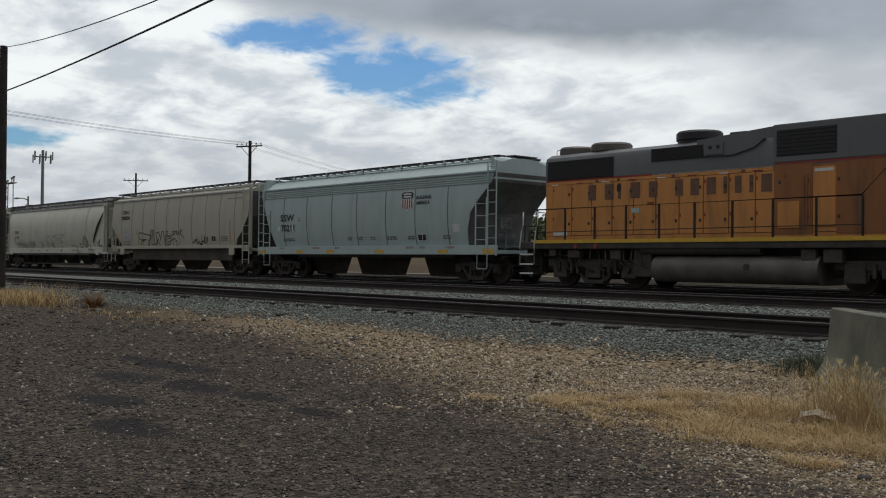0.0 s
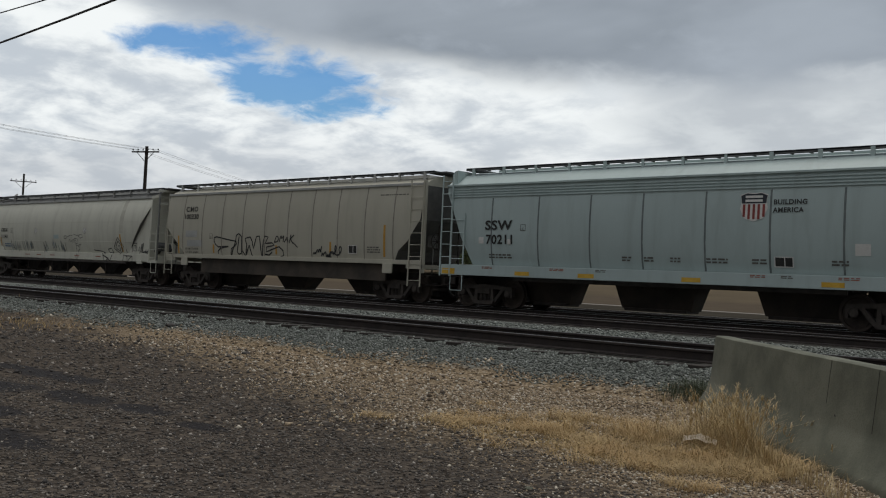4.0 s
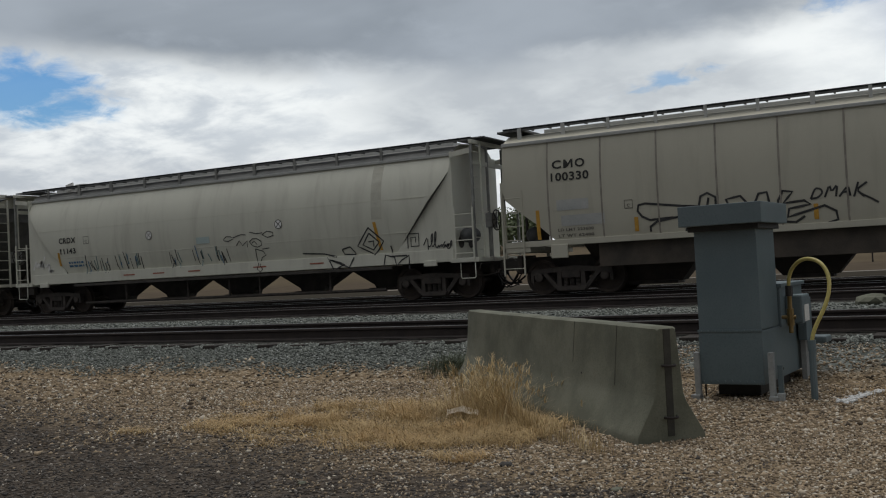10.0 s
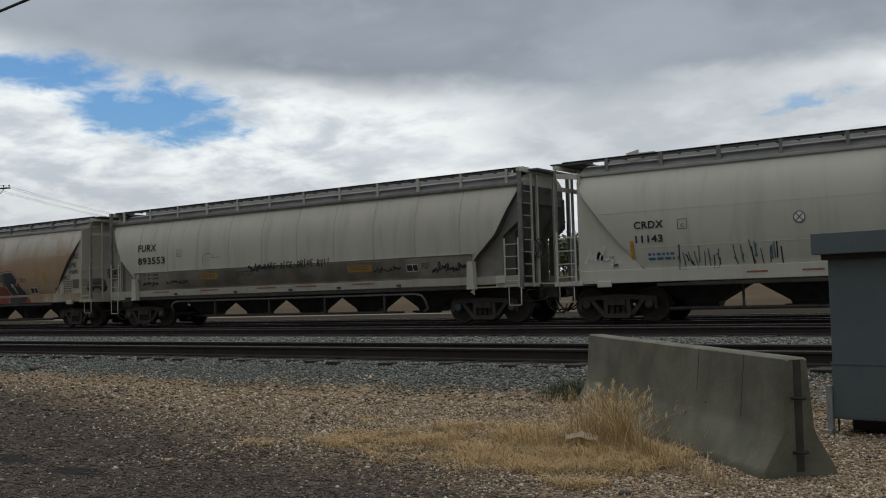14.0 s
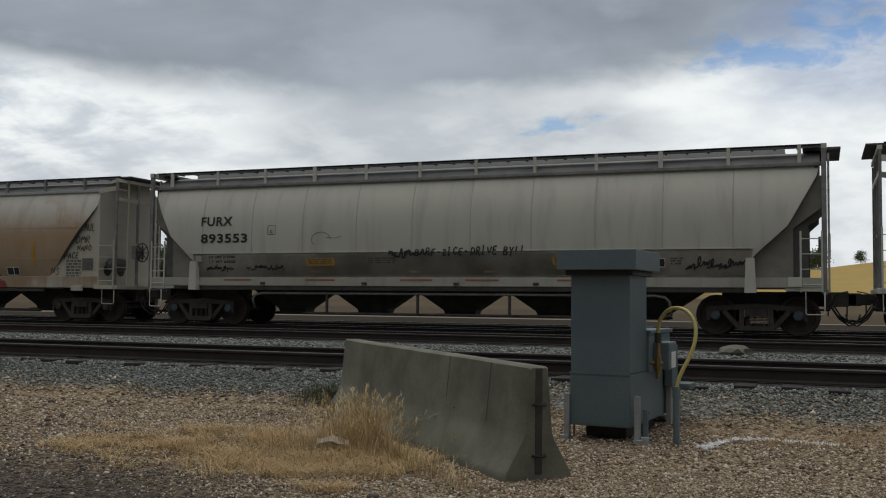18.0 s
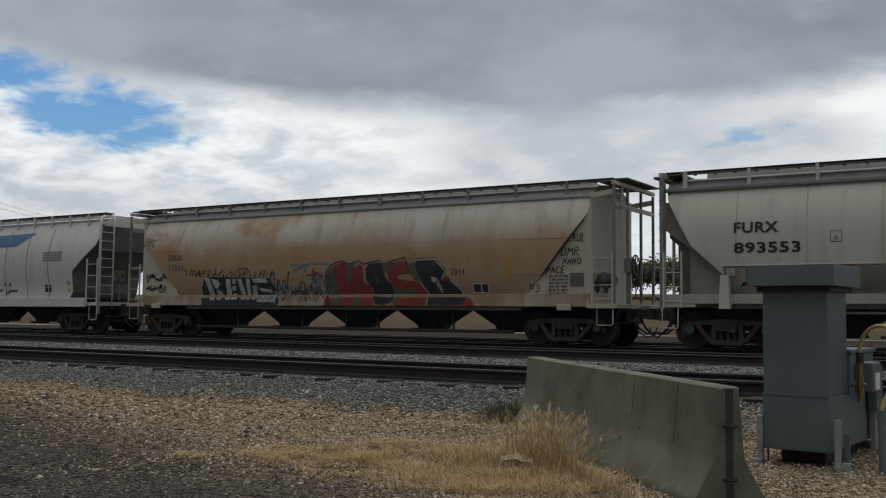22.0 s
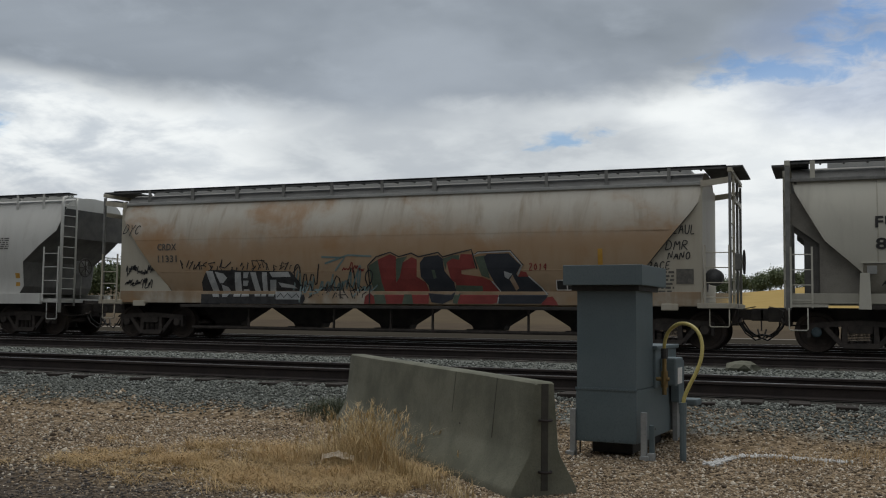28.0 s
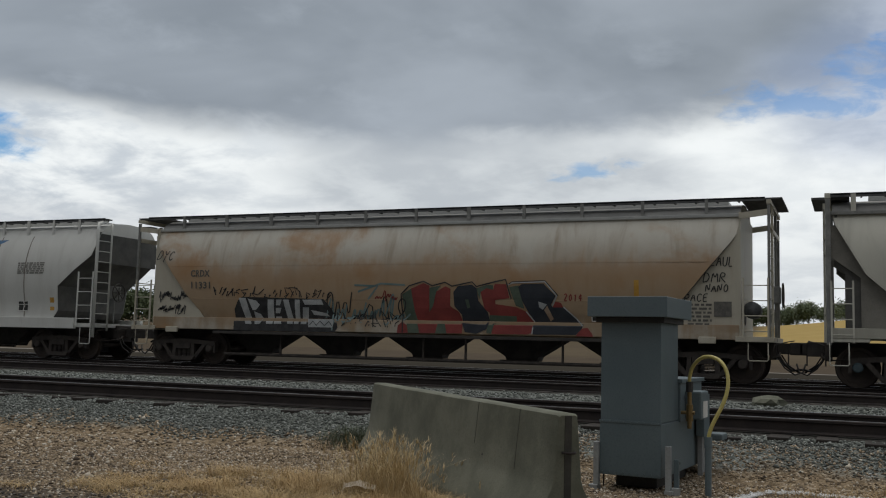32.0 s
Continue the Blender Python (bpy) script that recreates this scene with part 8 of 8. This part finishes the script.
def litter():
    rng = random.Random(3)
    bm = bmesh.new()
    n, m = 9, 5
    rows = [[bm.verts.new((-0.14 + 0.28 * i / (n - 1), -0.12 + 0.24 * j / (m - 1), 0.02 + 0.022 * rng.random() + 0.025 * math.sin(i * 0.45))) for i in range(n)] for j in range(m)]
    for a, b in zip(rows, rows[1:]):
        for i in range(n - 1):
            bm.faces.new((a[i], a[i + 1], b[i + 1], b[i]))
    r = bmesh.ops.solidify(bm, geom=bm.faces[:], thickness=0.012)
    me = bpy.data.meshes.new("litter")
    bm.to_mesh(me)
    bm.free()
    me.materials.append(mottled("stained_cardboard", (0.55, 0.47, 0.37), (0.74, 0.67, 0.57), 9, 0.8))
    ob = new("litter", me)
    ob.matrix_basis = pose(-4.0, 7.72, ground_height(-4.0, 7.72) + 0.05, 3, 0, 25)
    tagged(ob, "crumpled pale cardboard scrap in dry grass", "litter")
    # a flat block between the tracks, lone dark stones on the ballast
    for x, y, s, mat, label in ((-1.45, 18.3, 0.30, M_CONCRETE, "flat grey stone slab lying between the tracks"), (-13.0, 9.6, 0.07, M_UNDER, "dark lump of rock on tan gravel"), (-5.95, 7.55, 0.05, M_UNDER, "dark lump of rock in dry grass"), (-17.3, 10.9, 0.1, M_UNDER, "dark lump of rock on ballast"), (-22.4, 10.1, 0.1, M_UNDER, "dark lump of rock on tan gravel"), (-2.85, 6.1, 0.045, M_UNDER, "dark lump of rock on gravel"), (-1.9, 5.6, 0.035, M_CONCRETE, "pale lump of rock on gravel"), (-3.9, 5.2, 0.03, M_CONCRETE, "pale lump of rock on gravel")):
        bm = bmesh.new()
        bmesh.ops.create_icosphere(bm, subdivisions=2, radius=s)
        for v in bm.verts:
            v.co *= 1 + 0.35 * noise.noise(v.co * (2.2 / s) + Vector((x, y, 0)))
            v.co.z *= 0.45
        me = bpy.data.meshes.new("rock")
        bm.to_mesh(me)
        bm.free()
        me.materials.append(mat)
        ob = new("rock", me)
        ob.matrix_basis = pose(x, y, ground_height(x, y) + s * 0.2, 0, 0, rng.uniform(0, 360))
        tagged(ob, label, "rock")


litter()


# ---- distance: poles, wires, masts, trees ----
def utility_pole(x, y, height, r, arms, label, turn=0.0):
    z = ground_height(x, y)
    ob = thing("utility_pole", pose(x, y, z - 0.1, 0, 0, turn), label, "utility pole")
    bm = bmesh.new()
    bmesh.ops.create_cone(bm, cap_ends=True, segments=12, radius1=r * 1.15, radius2=r * 0.85, depth=height, matrix=Matrix.Translation((0, 0, height / 2)))
    smooth_all(bm, 0.8)
    part("shaft", bm, M_POLE, ob)
    for za, half in arms:
        bm = bmesh.new()
        box(bm, -half, half, -r - 0.06, -r + 0.06, za - 0.07, za + 0.07, 0.01)
        arm = part("crossarm", bm, M_POLE, ob)
        for s in (-1, 1):
            bm = bmesh.new()
            bar(bm, (0, -r - 0.02, za - half * 0.62), (s * half * 0.62, -r - 0.02, za - 0.05), 0.05, 0.05)
            part("arm_brace", bm, M_POLE, ob)
        for k in range(6):
            px = -half * 0.92 + half * 1.84 * k / 5
            bm = bmesh.new()
            lathe(bm, [(0.0, 0.02), (-0.12, 0.03), (-0.16, 0.07), (-0.24, 0.07), (-0.27, 0.03)], 8)
            bmesh.ops.rotate(bm, matrix=Matrix.Rotation(radians(-90), 3, "X"), verts=bm.verts)
            o = part("insulator", bm, M_BLACK, arm)
            o.location = (px, -r, za + 0.06)
    return ob


def wire(pts_from, pts_to, sag, r, label="thin dark overhead wire"):
    a, b = Vector(pts_from), Vector(pts_to)
    cu = []
    n = 24
    for k in range(n + 1):
        u = k / n
        p = a.lerp(b, u)
        p.z -= sag * 4 * u * (1 - u)
        cu.append(p)
    bm = bmesh.new()
    tube(bm, cu, r, 5)
    me = bpy.data.meshes.new("overhead_wire")
    bm.to_mesh(me)
    bm.free()
    me.materials.append(M_BLACK)
    tagged(new("overhead_wire", me), label, "wire", "overhead wires")


def distance():
    utility_pole(-33.4, 10.4, 8.3, 0.14, (), "dark tarred wooden pole beside the track")
    wire((-33.4, 10.4, 6.7), (44, 0.94, 6.0), 1.03, 0.022)
    wire((-33.4, 10.4, 8.15), (40, 0.5, 6.9), 2.4, 0.013)
    utility_pole(-91.4, 53.6, 14.0, 0.19, ((13.4, 1.65),), "dark wooden utility pole with one crossarm", 24)
    utility_pole(-93.0, 15.0, 16.0, 0.19, ((15.4, 1.35),), "dark wooden utility pole with one crossarm", 2)
    utility_pole(-118, 112, 13.0, 0.2, ((12.4, 1.35),), "dark wooden utility pole with one crossarm", 24)
    for s in (-1.25, -0.7, 0.7, 1.25):
        wire((-91.4 + s, 53.6 + 0.4 * s, 13.55), (-93.0 + s, 15.0, 15.6), 0.5, 0.012)
        wire((-91.4 + s, 53.6 + 0.4 * s, 13.55), (-118 + s, 112 + 0.4 * s, 12.6), 1.0, 0.012)
    utility_pole(-150.6, 67.5, 14.6, 0.17, ((13.4, 1.9),), "far dark utility pole with crossarm", 60)
    # antenna mast with panel antennas
    x, y = -264.0, 92.5
    ob = thing("cell_mast", pose(x, y, ground_height(x, y) - 0.2), "grey antenna mast with panel antennas at its top", "antenna mast")
    bm = bmesh.new()
    bmesh.ops.create_cone(bm, cap_ends=True, segments=14, radius1=0.5, radius2=0.36, depth=30, matrix=Matrix.Translation((0, 0, 15)))
    part("shaft", bm, M_STEEL, ob)
    for k in range(10):
        a = 2 * math.pi * k / 10
        bm = bmesh.new()
        box(bm, -0.16, 0.16, -0.14, 0.14, -1.1, 1.1, 0.04)
        o = part("panel_antenna", bm, M_STEEL, ob)
        o.matrix_basis = pose(2.4 * math.cos(a), 2.4 * math.sin(a), 28.5 - 0.9 * (k % 2), 0, 0, math.degrees(a))
        bm = bmesh.new()
        rod(bm, (0, 0, 28.2), (2.4 * math.cos(a), 2.4 * math.sin(a), 28.2), 0.06, 6)
        part("antenna_arm", bm, M_STEEL, ob)
    x, y = -285.0, 91.0
    ob = thing("lattice_mast", pose(x, y, ground_height(x, y) - 0.2), "grey lattice mast with a lamp platform", "lattice mast")
    for sx, sy in ((-1, -1), (1, -1), (0, 1)):
        bm = bmesh.new()
        rod(bm, (sx * 1.0, sy, 0), (sx * 0.8, sy * 0.8, 22), 0.14, 6)
        part("mast_leg", bm, M_STEEL, ob)
    bm = bmesh.new()
    for k in range(14):
        z = 1.5 * k
        s = 1 if k % 2 else -1
        rod(bm, (-s, -1, z), (s * 0.95, -1, z + 1.5), 0.08, 5)
        rod(bm, (-0.95, -0.95, z), (0.95, -0.95, z), 0.08, 5)
    part("lattice", bm, M_STEEL, ob)
    bm = bmesh.new()
    box(bm, -3.4, 3.4, -0.8, 0.8, 22, 22.25, 0.03)
    for px in (-3.2, -2.0, 1.2, 2.4, 3.2):
        rod(bm, (px, 0, 22.2), (px + 0.1, 0, 23.2 + px * 0.15), 0.1, 6)
        box(bm, px - 0.3, px + 0.3, -0.2, 0.2, 23.0 + px * 0.15, 23.5 + px * 0.15, 0.05)
    part("platform", bm, M_STEEL, ob)
    x, y = -161.0, 54.2
    ob = thing("street_lamp", pose(x, y, ground_height(x, y)), "grey street lamp with a short arm", "street lamp")
    bm = bmesh.new()
    bmesh.ops.create_cone(bm, cap_ends=True, segments=10, radius1=0.2, radius2=0.14, depth=10.6, matrix=Matrix.Translation((0, 0, 5.3)))
    part("shaft", bm, M_STEEL, ob)
    bm = bmesh.new()
    tube(bm, ((0, 0, 10.0), (-0.8, -0.4, 10.3), (-1.6, -0.8, 10.35)), 0.09, 6)
    arm = part("arm", bm, M_STEEL, ob)
    bm = bmesh.new()
    box(bm, -2.9, -1.5, -1.25, -0.75, 10.22, 10.45, 0.06)
    part("lamp_head", bm, M_ROOF, arm)


distance()

M_LEAF = straw_material("tree_leaves", (0.05, 0.07, 0.028), (0.12, 0.15, 0.06), (0.085, 0.11, 0.045))
M_OLIVE = straw_material("olive_leaves", (0.07, 0.075, 0.035), (0.14, 0.14, 0.07), (0.10, 0.10, 0.05))
M_BARK = mottled("grey_bark", (0.07, 0.06, 0.05), (0.12, 0.105, 0.09), 5, 0.9)


def tree(x, y, h, spread, mat, leaves, seed, label, name="tree"):
    rng = random.Random(seed)
    ob = thing(name, pose(x, y, ground_height(x, y) - 0.15), label, "tree" if name == "tree" else "bush", "trees beyond the tracks")
    bm = bmesh.new()
    tips = []
    trunk = [(0, 0, 0), (0.1, 0, h * 0.18), (0.05, 0.1, h * 0.4), (0.1, 0.05, h * 0.62)]
    for a, b, r in zip(trunk, trunk[1:], (0.045, 0.036, 0.026)):
        tube(bm, (a, b), h * r * 0.5, 6)
    for k in range(9):
        z0 = h * (rng.uniform(0.1, 0.6) if h > 4 else rng.uniform(0.02, 0.4))
        a, up = rng.uniform(0, 6.28), rng.uniform(0.25, 0.55)
        e = Vector((math.cos(a) * spread * rng.uniform(0.5, 1.0), math.sin(a) * spread * rng.uniform(0.5, 1.0), min(h * 0.93, z0 + h * up)))
        tube(bm, ((0.05, 0.05, z0), tuple(e * 0.45 + Vector((0, 0, z0 * 0.5))), tuple(e)), h * 0.007, 5)
        tips.append(e)
    tips += [Vector((rng.uniform(-0.3, 0.3) * spread, rng.uniform(-0.3, 0.3) * spread, h * rng.uniform(0.7, 0.97))) for _ in range(4)]
    part("trunk", bm, M_BARK, ob)
    vs, fs = [], []
    for _ in range(leaves):
        c = rng.choice(tips)
        q = Vector((rng.gauss(0, 1), rng.gauss(0, 1), rng.gauss(0, 0.85))) * spread * (0.26 if h > 4 else 0.34) + c
        if q.z < h * 0.05:
            continue
        s = rng.uniform(0.5, 1.1) * h * (0.03 if leaves < 800 else 0.055 if h > 3.6 else 0.065)
        u = Vector((rng.gauss(0, 1), rng.gauss(0, 1), rng.gauss(0, 1))).normalized()
        w = u.orthogonal().normalized()
        k = len(vs)
        vs += [tuple(q + u * s), tuple(q + w * s * 0.6), tuple(q - u * s), tuple(q - w * s * 0.6)]
        fs.append((k, k + 1, k + 2, k + 3))
    me = bpy.data.meshes.new("crown")
    me.from_pydata(vs, [], fs)
    me.materials.append(mat)
    o = new("crown", me)
    o.parent = ob


def trees():
    rng = random.Random(12)
    rows = [(8.9, 130, 7.6, 3.6), (11.4, 140, 5.4, 3.4), (13.4, 134, 5.2, 3.4)]
    rows += [(a, 192 + rng.uniform(-4, 8), rng.uniform(2.6, 3.6), rng.uniform(1.5, 2.2)) for a in (0.3, 1.3, 2.4, 3.5, 4.6, 5.7, 6.9, 8.2)]
    rows += [(14.6 + 1.5 * k, 166 + rng.uniform(0, 14), rng.uniform(5.0, 6.6), rng.uniform(3.4, 4.6)) for k in range(20)]
    for k, (a, r, h, s) in enumerate(rows):
        x, y = -r * math.sin(radians(a)), r * math.cos(radians(a))
        pale = k < 3
        tree(x, y, h, s, M_OLIVE if pale else M_LEAF, 780 if pale else 4200, 100 + k, "thin olive-leaved tree beyond the tracks" if pale else "dark green broad tree beyond the tracks")
    tree(-188 * math.sin(radians(-2.0)), 188 * math.cos(radians(-2.0)), 2.3, 0.9, M_LEAF, 900, 7, "small dark round bush on the straw hill", "bush")
    for k in range(9):
        a = -3.2 + 0.95 * k
        x, y = -101 * math.tan(radians(a)), 101
        bm = bmesh.new()
        box(bm, -0.07, 0.07, -0.07, 0.07, -0.2, 1.5, 0.01)
        me = bpy.data.meshes.new("fence_post")
        bm.to_mesh(me)
        bm.free()
        me.materials.append(M_POLE)
        o = new("fence_post", me)
        o.matrix_basis = pose(x, y, ground_height(x, y))
        tagged(o, "weathered dark wooden fence post by dry field", "fence post", "field fence posts")


trees()


# ---- movement ----
def motions():
    for car, x in CARS:
        walk(car, [(t, pose(x + s, TRACK_Y, RAIL_Z)) for t, s in ROLLED])
    times, t, last = [0.0], 0.0, 0.0
    while t < 29.5:
        t += 1 / FPS
        if roll_at(t) - last > 0.52:
            times.append(round(t * FPS) / FPS)
            last = roll_at(t)
    times += [30.0, 32.0]
    for w, dx in WHEELSETS:
        walk(w, [(t, pose(dx, 0, 0.459) @ Matrix.Rotation(roll_at(t) / 0.459, 4, "Y")) for t in times])


motions()
